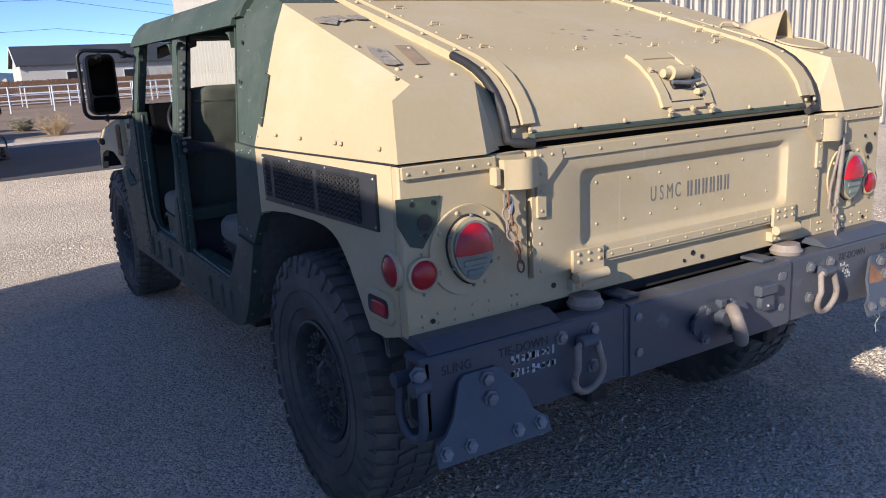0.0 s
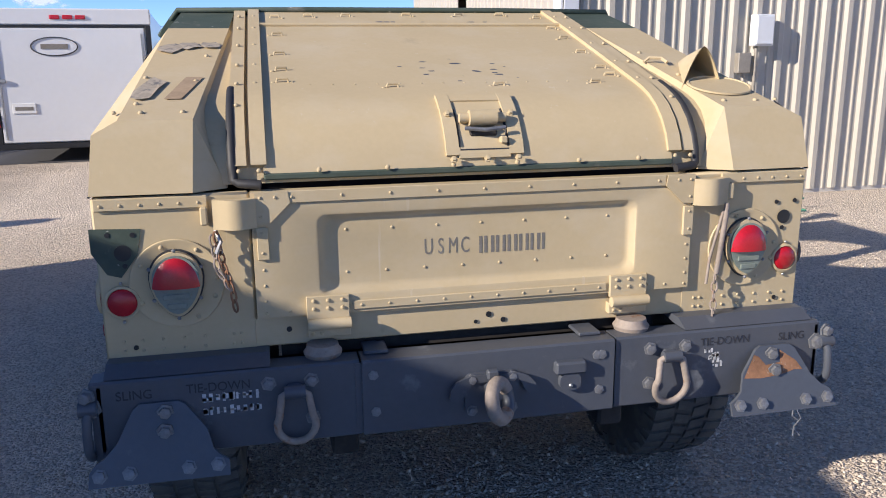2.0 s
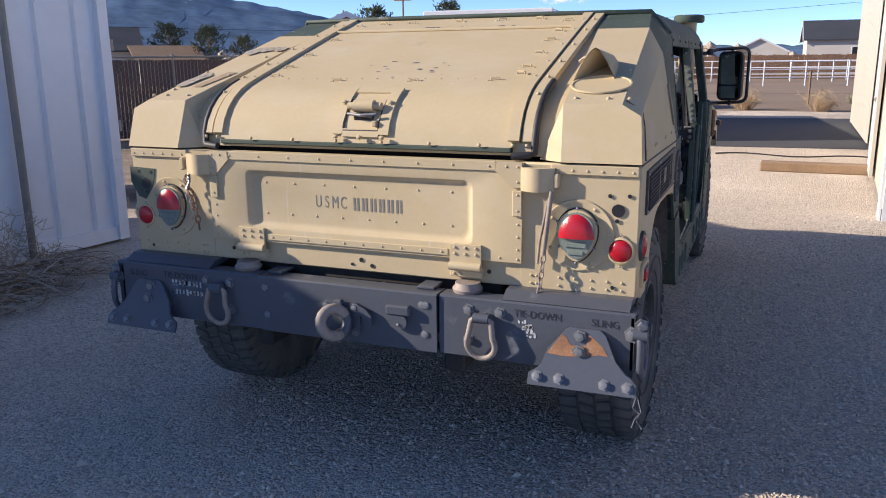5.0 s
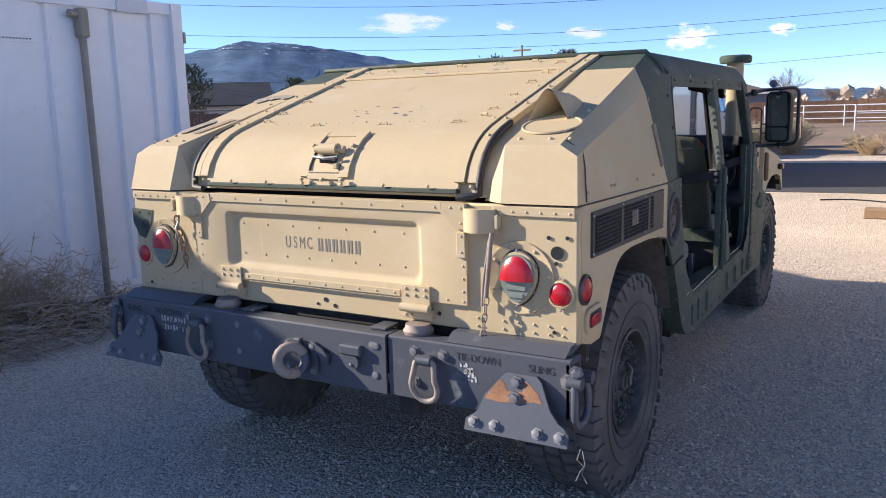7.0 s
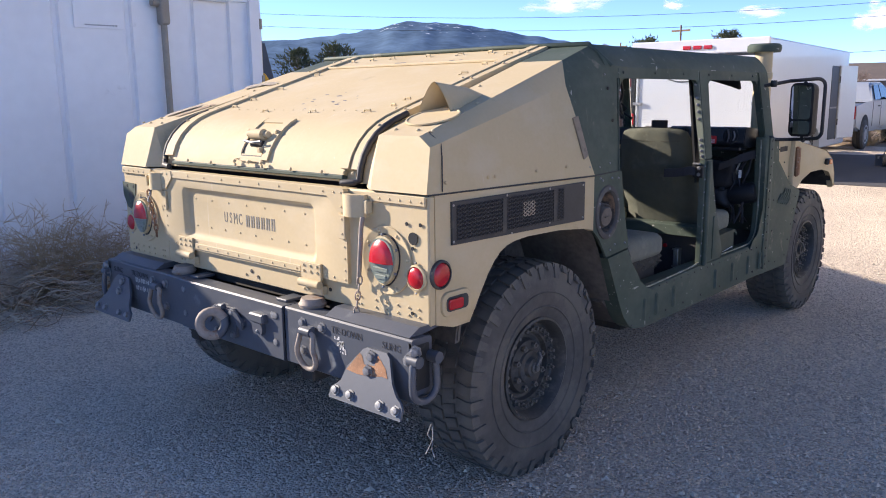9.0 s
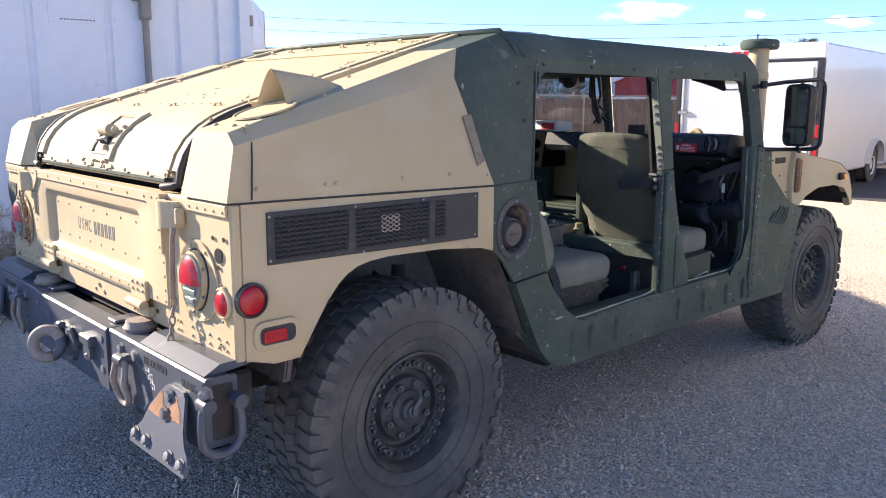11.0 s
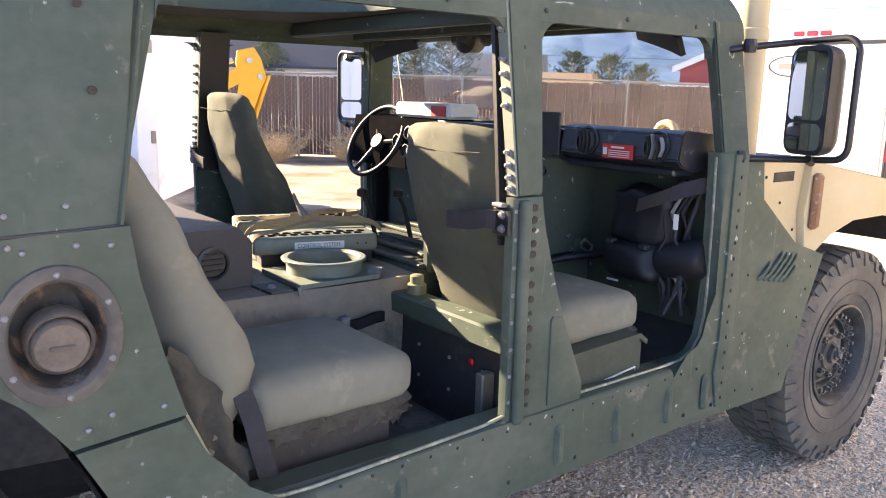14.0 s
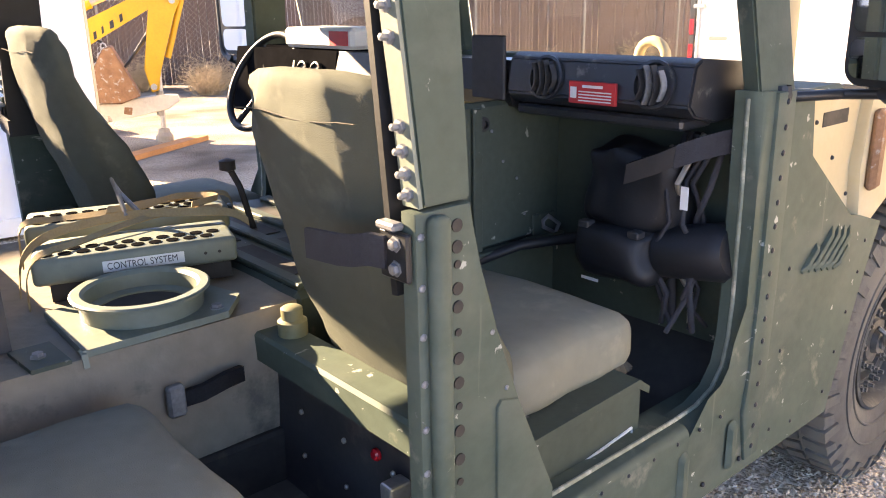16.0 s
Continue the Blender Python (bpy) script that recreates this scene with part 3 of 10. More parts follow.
# ---------- buildings of the yard ----------
def corrugated(a, b, z0, z1, pitch, depth, mat, name, parent, profile=((0, 0), (0.62, 0), (0.70, 1), (0.92, 1), (1.0, 0)), thick=0.02):
    """A ribbed metal sheet from a to b on plan; ribs stand to the right of the way from a to b."""
    a, b = Vector((*a, 0)), Vector((*b, 0))
    d = (b - a).normalized()
    nrm = Vector((d.y, -d.x, 0))
    length = (b - a).length
    pts, s = [], 0.0
    while s < length - 1e-6:
        for u, h in profile[:-1]:
            if s + u * pitch <= length:
                pts.append((s + u * pitch, h * depth))
        s += pitch
    pts.append((length, 0))
    bm = bmesh.new()
    lo = [bm.verts.new(a + d * s + nrm * h + Vector((0, 0, z0))) for s, h in pts]
    hi = [bm.verts.new(a + d * s + nrm * h + Vector((0, 0, z1))) for s, h in pts]
    for i in range(len(pts) - 1):
        bm.faces.new((lo[i], lo[i + 1], hi[i + 1], hi[i]))
    lo2 = [bm.verts.new(a - nrm * thick + Vector((0, 0, z0))), bm.verts.new(b - nrm * thick + Vector((0, 0, z0)))]
    hi2 = [bm.verts.new(a - nrm * thick + Vector((0, 0, z1))), bm.verts.new(b - nrm * thick + Vector((0, 0, z1)))]
    bm.faces.new((lo2[0], lo2[1], hi2[1], hi2[0]))
    return part(name, bm, mat, parent)


def slab(a, b, z0, z1, thick, mat, name, parent, out=0.0):
    """An upright board from a to b on plan."""
    a, b = Vector((*a, 0)), Vector((*b, 0))
    d = (b - a).normalized()
    nrm = Vector((d.y, -d.x, 0))
    bm = bmesh.new()
    q = [a + nrm * out, b + nrm * out, b + nrm * (out - thick), a + nrm * (out - thick)]
    lo = [bm.verts.new(p + Vector((0, 0, z0))) for p in q]
    hi = [bm.verts.new(p + Vector((0, 0, z1))) for p in q]
    bm.faces.new(lo)
    bm.faces.new(hi)
    for i in range(4):
        bm.faces.new((lo[i], lo[(i + 1) % 4], hi[(i + 1) % 4], hi[i]))
    return part(name, bm, mat, parent)


def build_metal_building():
    g = thing("metal_building", "tan corrugated metal workshop building with pale corner trim", "building", (2.6, 6.2, 0), kind="structure")
    g.location = (0, 0, 0)
    corrugated((2.6, 6.2), (18.0, 6.6), 0.05, 5.4, 0.305, 0.035, SIDING, "front_wall", g, ((0, 0), (0.30, 0), (0.34, 0.35), (0.40, 0.35), (0.44, 0), (0.60, 0), (0.70, 1), (0.90, 1), (1.0, 0)))
    corrugated((3.12, 12.6), (2.6, 6.2), 0.05, 5.4, 0.305, 0.012, SIDING, "side_wall", g)
    corrugated((3.42, 19.6), (3.20, 13.6), 0.05, 5.4, 0.305, 0.012, SIDING, "side_wall", g)
    slab((2.575, 6.17), (2.74, 6.176), 0.0, 5.4, 0.02, TRIM_WHITE, "corner_trim", g, 0.045)
    slab((2.588, 6.45), (2.57, 6.16), 0.0, 5.4, 0.02, TRIM_WHITE, "corner_trim", g, 0.02)
    slab((2.55, 6.2), (18.0, 6.6), 0.0, 0.10, 0.06, STUCCO, "footing", g, 0.0)
    slab((3.20, 13.62), (3.12, 12.58), 0.0, 5.4, 0.05, BLACK, "door_gap", g, -0.5)
    slab((2.86, 10.0), (2.78, 9.05), 0.08, 2.15, 0.05, TRIM_WHITE, "door", g, 0.03)
    slab((2.868, 10.1), (2.772, 8.95), 0.05, 2.25, 0.04, SIDING, "door_frame", g, 0.025)
    part("door_knob", lathe([(0.0, 0.07), (0.03, 0.06), (0.03, 0.04), (0.012, 0.03), (0.012, 0)], (2.80, 9.15, 1.05), (-1, 0.08, 0), 12), STEEL, g)
    bm = bmesh.new()
    q = [(2.4, 6.0), (18.2, 6.4), (18.8, 19.9), (3.1, 20.0)]
    vs = [bm.verts.new((x, y, 5.4)) for x, y in q] + [bm.verts.new((10.4, 6.1, 7.0)), bm.verts.new((10.9, 20.0, 7.0))]
    for idx in ((0, 1, 4), (2, 3, 5), (0, 4, 5, 3), (1, 2, 5, 4), (0, 3, 2, 1)):
        bm.faces.new([vs[i] for i in idx])
    part("roof", bm, SIDING, g)
    slab((18.0, 6.6), (18.4, 19.6), 0, 5.4, 0.06, SIDING, "back_wall", g)
    slab((18.4, 19.6), (3.42, 19.6), 0, 5.4, 0.06, SIDING, "back_wall", g)
    # service box on the front wall
    b = part("meter_box", box(4.86, 5.10, 6.10, 6.22, 1.75, 2.10, 0.01), TRIM_WHITE, g)
    part("meter_lid", box(4.875, 5.085, 6.085, 6.10, 1.77, 2.08, 0.006), TRIM_WHITE, b)
    part("conduit", cyl((4.93, 6.17, 0.1), (4.93, 6.17, 1.76), 0.02), GALV, g)
    part("outlet_box", box(4.70, 4.86, 6.14, 6.23, 1.45, 1.68, 0.008), GALV, g)


def build_container():
    g = thing("storage_container", "white ribbed steel storage box standing in its own shade", "container")
    c = Vector((-4.0, 2.95))
    u = Vector((-0.09, -0.996))
    w = Vector((-0.996, 0.09))
    H, L, W = 2.6, 9.0, 2.42
    a, b = c, c + u * L
    # flat wall sheets with narrow pressed grooves between them
    grooves = [0.32, 0.69, 1.28, 1.90, 2.48]
    while grooves[-1] < 8.3:
        grooves.append(grooves[-1] + 0.60)
    line = [(0.05, 0.0)]
    for k in grooves:
        line += [(k - 0.034, 0.0), (k - 0.020, 1.0), (k + 0.016, 1.0), (k + 0.034, 0.0)]
    line.append((L - 0.05, 0.0))
    bm = bmesh.new()
    rails = [[bm.verts.new((*(a + u * k + w * (0.002 + 0.035 * d)), z)) for k, d in line] for z in (0.14, H - 0.08)]
    for k in range(len(line) - 1):
        bm.faces.new((rails[0][k], rails[0][k + 1], rails[1][k + 1], rails[1][k]))
    back = [bm.verts.new((*(a + u * k + w * 0.06), z)) for k, z in ((0.05, 0.14), (L - 0.05, 0.14), (L - 0.05, H - 0.08), (0.05, H - 0.08))]
    bm.faces.new(back)
    part("side_panel", bm, WHITE, g)
    slab(tuple(a), tuple(b), H - 0.10, H, 0.07, WHITE, "top_rail", g, 0.035)
    slab(tuple(a), tuple(b), 0.03, 0.15, 0.07, WHITE, "bottom_rail", g, 0.035)
    slab(tuple(a - u * 0.0), tuple(a + u * 0.10), 0.03, H, 0.10, WHITE, "corner_post", g, 0.04)
    slab(tuple(a + w * W), tuple(a), 0.03, H, 0.05, WHITE, "end_door", g, 0.0)
    slab(tuple(b), tuple(b + w * W), 0.03, H, 0.05, WHITE, "end_wall", g, 0.0)
    slab(tuple(b + w * W), tuple(a + w * W), 0.03, H, 0.05, WHITE, "side_panel", g, 0.0)
    q = [a, b, b + w * W, a + w * W]
    bm = bmesh.new()
    lo = [bm.verts.new((p.x, p.y, H - 0.02)) for p in q]
    hi = [bm.verts.new((p.x, p.y, H + 0.004)) for p in q]
    bm.faces.new(lo)
    bm.faces.new(hi)
    for i in range(4):
        bm.faces.new((lo[i], lo[(i + 1) % 4], hi[(i + 1) % 4], hi[i]))
    part("roof", bm, WHITE, g)
    nrm = -w
    for z in (0.35, 1.05, 1.75, 2.3):
        p = a + nrm * 0.045 - u * 0.02
        part("hinge", box(p.x - 0.012, p.x + 0.012, p.y - 0.015, p.y + 0.02, z - 0.05, z + 0.05, 0.004), GALV, g)
    # cargo door standing open on its hinges, with a bare plywood edge
    far = Vector((-5.08, 3.72))
    v = (far - a).normalized()
    leaf = slab(tuple(far), tuple(a + v * 0.05), 0.52, H - 0.08, 0.045, WHITE, "cargo_door", g, 0.0)
    tagged(leaf, "white cargo door standing open with a cream plywood edge")
    slab(tuple(far + v * 0.055), tuple(far), 0.50, H - 0.06, 0.06, STRIPE, "door_edge", leaf, 0.008)
    slab(tuple(far - v * 0.03), tuple(far - v * 0.05), 0.50, H - 0.06, 0.05, STRIPE, "door_edge", leaf, 0.010)
    slab(tuple(far - v * 0.16), tuple(far - v * 0.34), 0.74, 0.775, 0.008, RED_LENS, "marker", leaf, 0.008)
    # vent plate with a row of small holes
    p = c + u * 1.335 + nrm * 0.008
    plate = slab(tuple(p + u * 0.42), tuple(p), 2.185, 2.50, 0.012, WHITE, "vent_plate", g, 0.006)
    for i in range(11):
        o = p + u * (0.065 + i * 0.026) + nrm * 0.0062
        part("vent_hole", cyl((o.x, o.y, 2.212), (o.x + nrm.x * 0.002, o.y + nrm.y * 0.002, 2.212), 0.007, seg=8), BLACK, plate)
    p = c + u * 0.34 + nrm * 0.008
    slab(tuple(p + u * 0.30), tuple(p), 2.485, 2.60, 0.05, TRIM_WHITE, "roof_bracket", g, 0.045)
    # pipe with its weatherproof box
    o = c + u * 0.98 + nrm * 0.055
    pipe = part("conduit_pipe", tube([(o.x, o.y, 0.02), (o.x, o.y, 1.2), (o.x, o.y, 2.26)], 0.030, 12), GALV, g)
    part("conduit_box", box(o.x - 0.05, o.x + 0.05, o.y - 0.045, o.y + 0.045, 2.24, 2.48, 0.022, seg=3), GALV, pipe)
    part("conduit_elbow", cyl((o.x, o.y - 0.11, 2.43), (o.x, o.y - 0.03, 2.43), 0.034, seg=12), GALV, pipe)


# ---------- fences, plants, neighbours ----------
def build_slat_fence():
    g = thing("slat_fence", "chain-link fence filled with upright brown privacy slats", "fence", kind="structure")
    pts = [(-26.0, -2.0), (-16.5, 5.2), (-12.3, 9.6), (-9.6, 12.4), (-7.4, 22.0)]
    H = 1.74
    rng = random.Random(4)
    bm = bmesh.new()
    posts = []
    for (x0, y0), (x1, y1) in zip(pts, pts[1:]):
        L = math.hypot(x1 - x0, y1 - y0)
        dx, dy = (x1 - x0) / L, (y1 - y0) / L
        s = 0.0
        while s < L:
            x, y = x0 + dx * s, y0 + dy * s
            w, t, h = 0.034, 0.006, H - 0.06 + rng.uniform(-0.015, 0.01)
            k = rng.uniform(-0.010, 0.010)
            vs = []
            for sx, sy in ((-1, -1), (1, -1), (1, 1), (-1, 1)):
                vs.append((x + dx * w * sx - dy * (t * sy + k), y + dy * w * sx + dx * (t * sy + k)))
            lo = [bm.verts.new((*v, 0.04)) for v in vs]
            hi = [bm.verts.new((*v, h)) for v in vs]
            bm.faces.new(hi)
            for i in range(4):
                bm.faces.new((lo[i], lo[(i + 1) % 4], hi[(i + 1) % 4], hi[i]))
            s += 0.075
        for i in range(int(L / 2.6) + 1):
            posts.append((x0 + dx * i * 2.6, y0 + dy * i * 2.6))
        part("top_rail", cyl((x0, y0, H), (x1, y1, H), 0.022, seg=8), GALV, g)
        part("bottom_wire", cyl((x0, y0, 0.08), (x1, y1, 0.08), 0.006, seg=6), GALV, g)
    tagged(part("privacy_slats", bm, FENCE, g), kind="stuff")
    # the mesh's diamond wires
    bm = bmesh.new()
    for (x0, y0), (x1, y1) in zip(pts[1:], pts[2:4]):
        L = math.hypot(x1 - x0, y1 - y0)
        dx, dy = (x1 - x0) / L, (y1 - y0) / L
        for way in (1, -1):
            s = -H if way == 1 else 0
            while s < L:
                a, b = (s, 0.05), (s + way * H, H)
                q = []
                for (u, z) in (a, b):
                    q.append((x0 + dx * u + dy * 0.03, y0 + dy * u - dx * 0.03, z))
                if 0 <= a[0] <= L and 0 <= b[0] <= L:
                    cyl(q[0], q[1], 0.0022, seg=3, bm=bm, caps=False)
                s += 0.11
    tagged(part("wire_mesh", bm, GALV, g), kind="stuff")
    for x, y in posts:
        part("fence_post", cyl((x, y, 0), (x, y, H + 0.06), 0.03, 0.03, 10), GALV, g)


def brush(name, label, at, radius, height, stems, mat, seed, lean=0.6, twig=0.004, group=""):
    """A dry shrub of thin forked stems."""
    rng = random.Random(seed)
    bm, fine = bmesh.new(), bmesh.new()
    for _ in range(stems):
        a = rng.uniform(0, 2 * math.pi)
        r0 = radius * 0.35 * rng.random()
        p = Vector((r0 * math.cos(a), r0 * math.sin(a), 0))
        d = Vector((math.cos(a) * lean * rng.random(), math.sin(a) * lean * rng.random(), 1)).normalized()
        h = height * rng.uniform(0.45, 1.0)
        k = 4
        pts = [p]
        for i in range(k):
            d = (d + Vector((rng.uniform(-.35, .35), rng.uniform(-.35, .35), rng.uniform(-.25, .1)))).normalized()
            pts.append(pts[-1] + d * h / k)
        for i, (q0, q1) in enumerate(zip(pts, pts[1:])):
            cyl(q0, q1, twig * (1 - 0.2 * i), twig * (0.8 - 0.2 * i), 3, bm, False)
        for q in pts[1:]:
            for _ in range(3):
                e = Vector((rng.uniform(-1, 1), rng.uniform(-1, 1), rng.uniform(-0.2, 0.9))).normalized() * h * rng.uniform(0.12, 0.3)
                cyl(q, q + e, twig * 0.5, twig * 0.25, 3, fine, False)
                e2 = (e + Vector((rng.uniform(-1, 1), rng.uniform(-1, 1), rng.uniform(-.5, .5))) * 0.12 * h)
                cyl(q + e * 0.5, q + e2, twig * 0.4, twig * 0.2, 3, fine, False)
    g = thing(name, label, "shrub", at, group)
    tagged(part("stem", bm, mat, g), kind="stuff")
    tagged(part("twig", fine, mat, g), kind="stuff")
    return g


def twig_heap(label, at, rx, ry, height, stems, seed):
    """Dead bent stems lying tangled in a low mound."""
    rng = random.Random(seed)
    pale, dark = bmesh.new(), bmesh.new()
    for i in range(stems):
        a, r = rng.uniform(0, 2 * math.pi), math.sqrt(rng.random())
        top = height * (1 - 0.75 * r * r)
        p = Vector((rx * r * math.cos(a), ry * r * math.sin(a), rng.uniform(0.15, 1.0) * top))
        yaw, bend = rng.uniform(0, 2 * math.pi), rng.uniform(-1.4, 1.4)
        rise = rng.uniform(-0.35, 0.45)
        step = rng.uniform(0.045, 0.085)
        pts = [p]
        for q in range(5):
            d = Vector((math.cos(yaw + bend * q / 4), math.sin(yaw + bend * q / 4), rise - 0.16 * q)).normalized()
            nxt = pts[-1] + d * step
            nxt.z = max(0.006, nxt.z)
            pts.append(nxt)
        w = rng.uniform(0.0022, 0.0052)
        for q in range(5):
            cyl(pts[q], pts[q + 1], w * (1 - 0.12 * q), w * (0.88 - 0.12 * q), 3, pale if i % 3 else dark, False)
    g = thing("twig_heap", label, "dead brush", at, "twig heaps")
    tagged(part("stem", pale, TWIG, g), kind="stuff")
    tagged(part("old_stem", dark, WOOD, g), kind="stuff")
    return g


def bare_tree(at, height, seed, label):
    g = thing("bare_tree", label, "tree", at, "leafless trees")
    rng = random.Random(seed)
    trunk, twigs = bmesh.new(), bmesh.new()

    def grow(p, d, length, r, level):
        q = p + d * length
        cyl(p, q, r, r * 0.7, 6 if level < 2 else 3, trunk if level < 2 else twigs, False)
        if level >= 6:
            return
        for _ in range(4 if level in (0, 2) else 3):
            e = (d + Vector((rng.uniform(-.85, .85), rng.uniform(-.85, .85), rng.uniform(-.25, .55)))).normalized()
            grow(p + d * length * rng.uniform(0.5, 1.0), e, length * rng.uniform(0.62, 0.84), r * 0.52, level + 1)
    grow(Vector((0, 0, 0)), Vector((0, 0, 1)), height * 0.20, height * 0.028, 0)
    part("trunk", trunk, BARK, g)
    part("crown", twigs, BARK, g)
    return g


def conifer(at, height, seed):
    """A loose, ragged evergreen: limbs up a trunk, each carrying tufts with gaps between."""
    g = thing("conifer", "grey-green conifer with a loose uneven crown", "tree", at, "distant conifers")
    rng = random.Random(seed)
    part("trunk", cyl((0, 0, 0), (0, 0, height * 0.95), height * 0.025, height * 0.004, 8), WOOD, g)
    limbs, bm = bmesh.new(), bmesh.new()
    for k in range(64):
        t = (k + rng.random()) / 64
        a = k * 2.4 + rng.uniform(-0.5, 0.5)
        reach = height * (0.10 + 0.30 * math.sin(math.pi * min(1.0, 0.22 + 0.80 * t)) ** 0.8) * rng.uniform(0.55, 1.15)
        p0 = Vector((0, 0, height * (0.10 + 0.82 * t)))
        d = Vector((math.cos(a), math.sin(a), 0.25 + 0.55 * t)).normalized()
        p1 = p0 + d * reach
        cyl(p0, p1, height * 0.006, height * 0.002, 4, limbs, False)
        for _ in range(34):
            u = rng.random() ** 0.55
            c = p0.lerp(p1, 0.25 + 0.78 * u) + Vector((rng.gauss(0, 1), rng.gauss(0, 1), rng.gauss(0, 0.8))) * height * 0.026
            e = (d + Vector((rng.uniform(-1, 1), rng.uniform(-1, 1), rng.uniform(-0.3, 1.0)))).normalized()
            w = e.orthogonal().normalized()
            size = height * rng.uniform(0.010, 0.024)
            for side_way in (w, e.cross(w)):
                bm.faces.new([bm.verts.new(q) for q in (c - e * size + side_way * size * 0.45, c - e * size - side_way * size * 0.45, c + e * size * 1.5)])
    part("limb", limbs, BARK, g)
    part("crown", bm, PINE, g)
    return g


def gable_house(name, label, at, turn, w, d, h, rise, wall, roof, windows=(), trim=None):
    """A house with a pitched roof; the gable faces its own -y."""
    g = thing(name, label, "house")
    g.matrix_world = pose(*at, 0, 0, turn)
    bm = prism([(-w / 2, 0), (w / 2, 0), (w / 2, h), (0, h + rise), (-w / 2, h)], "y", 0, d)
    part("wall", bm, wall, g)
    o = 0.35
    for s in (-1, 1):
        k = rise / (w / 2)
        p = [(0, h + rise + 0.12), (s * (w / 2 + o), h - o * k + 0.12), (s * (w / 2 + o), h - o * k), (0, h + rise)]
        part("roof", prism(p, "y", -o, d + o), roof, g)
        if trim:
            p = [(0, h + rise + 0.14), (s * (w / 2 + o), h - o * k + 0.14), (s * (w / 2 + o), h - o * k - 0.16), (0, h + rise - 0.16)]
            part("barge_board", prism(p, "y", -o - 0.05, -o - 0.003), trim, g)
    for face, a, z0, ww, hh in windows:
        if face == "gable":
            f = part("window", box(a - ww / 2, a + ww / 2, -0.05, 0.02, z0, z0 + hh), TRIM_WHITE, g)
            part("pane", box(a - ww / 2 + 0.06, a + ww / 2 - 0.06, -0.06, -0.05, z0 + 0.06, z0 + hh - 0.06), BLACK, f)
        else:
            s = 1 if face == "right" else -1
            f = part("window", box(s * w / 2 - 0.02, s * w / 2 + 0.05, a - ww / 2, a + ww / 2, z0, z0 + hh), TRIM_WHITE, g)
            part("pane", box(s * (w / 2 + 0.055) - 0.005, s * (w / 2 + 0.055) + 0.005, a - ww / 2 + 0.06, a + ww / 2 - 0.06, z0 + 0.06, z0 + hh - 0.06), BLACK, f)
    return g


def hipped_house():
    """A long grey house with a brown hipped roof behind a board fence."""
    g = thing("hipped_house", "long grey house with a brown hipped shingle roof", "house")
    W, D, h, r, o = 15.0, 8.0, 2.7, 1.35, 0.4
    part("wall", box(-W, 0, 0, D, 0, h), GREY_SIDING, g)
    bm = bmesh.new()
    c = [bm.verts.new(p) for p in ((-W - o, -o, h - 0.1), (o, -o, h - 0.1), (o, D + o, h - 0.1), (-W - o, D + o, h - 0.1), (-W + 4, D / 2, h + r), (-4, D / 2, h + r))]
    for f in ((0, 1, 5, 4), (1, 2, 5), (2, 3, 4, 5), (3, 0, 4), (3, 2, 1, 0)):
        bm.faces.new([c[i] for i in f])
    part("roof", bm, ROOF_BROWN, g)
    part("gutter", box(-W - o, o, -o - 0.06, -o, h - 0.22, h - 0.08), TRIM_WHITE, g)
    for x, w in ((-2.6, 1.3), (-7.5, 1.6), (-11.5, 1.4)):
        f = part("window", box(x - w / 2, x + w / 2, -0.05, 0.02, 0.95, 2.1), TRIM_WHITE, g)
        part("pane", box(x - w / 2 + 0.07, x + w / 2 - 0.07, -0.06, -0.05, 1.02, 2.03), BLACK, f)
    part("roof_vent", box(-9.3, -8.9, 2.0, 2.4, h + 0.4, h + 0.85), TRIM_WHITE, g)
    part("aerial", cyl((-4.2, D / 2, h + r - 0.1), (-4.2, D / 2, h + r + 1.7), 0.03, seg=6), GALV, g)
    part("aerial_bar", cyl((-4.8, D / 2, h + r + 1.3), (-3.6, D / 2, h + r + 1.3), 0.025, seg=6), GALV, g)
    part("dish", lathe([(0, 0.0), (0.3, 0.08), (0.36, 0.13), (0.36, 0.15), (0, 0.03)], (0.1, 0.6, h + 0.55), (0.3, -1, 0.4), 16), GREY, g)
    g.matrix_world = pose(-8.9, 71.5, 0, 0, 0, 9)


def build_board_fence():
    """Weathered brown boards round the neighbour's plot."""
    g = thing("board_fence", "weathered brown board fence beyond the field", "fence", kind="structure")
    rng = random.Random(6)
    bm = bmesh.new()
    for (x0, y0), (x1, y1), h in (((-15.5, 64.2), (-2.0, 66.5), 1.75), ((-2.0, 66.5), (30.0, 69.0), 1.85)):
        L = math.hypot(x1 - x0, y1 - y0)
        a = math.atan2(y1 - y0, x1 - x0)
        s = 0.0
        while s < L:
            w = rng.uniform(0.13, 0.15)
            m = pose(x0 + math.cos(a) * s, y0 + math.sin(a) * s, 0, 0, 0, math.degrees(a))
            box(0, w, -0.012 + rng.uniform(-0.008, 0.008), 0.012, 0.03, h + rng.uniform(-0.05, 0.03), 0, bm, 1, m)
            s += w + 0.008
    tagged(part("board", bm, FENCE_BOARD, g), kind="stuff")


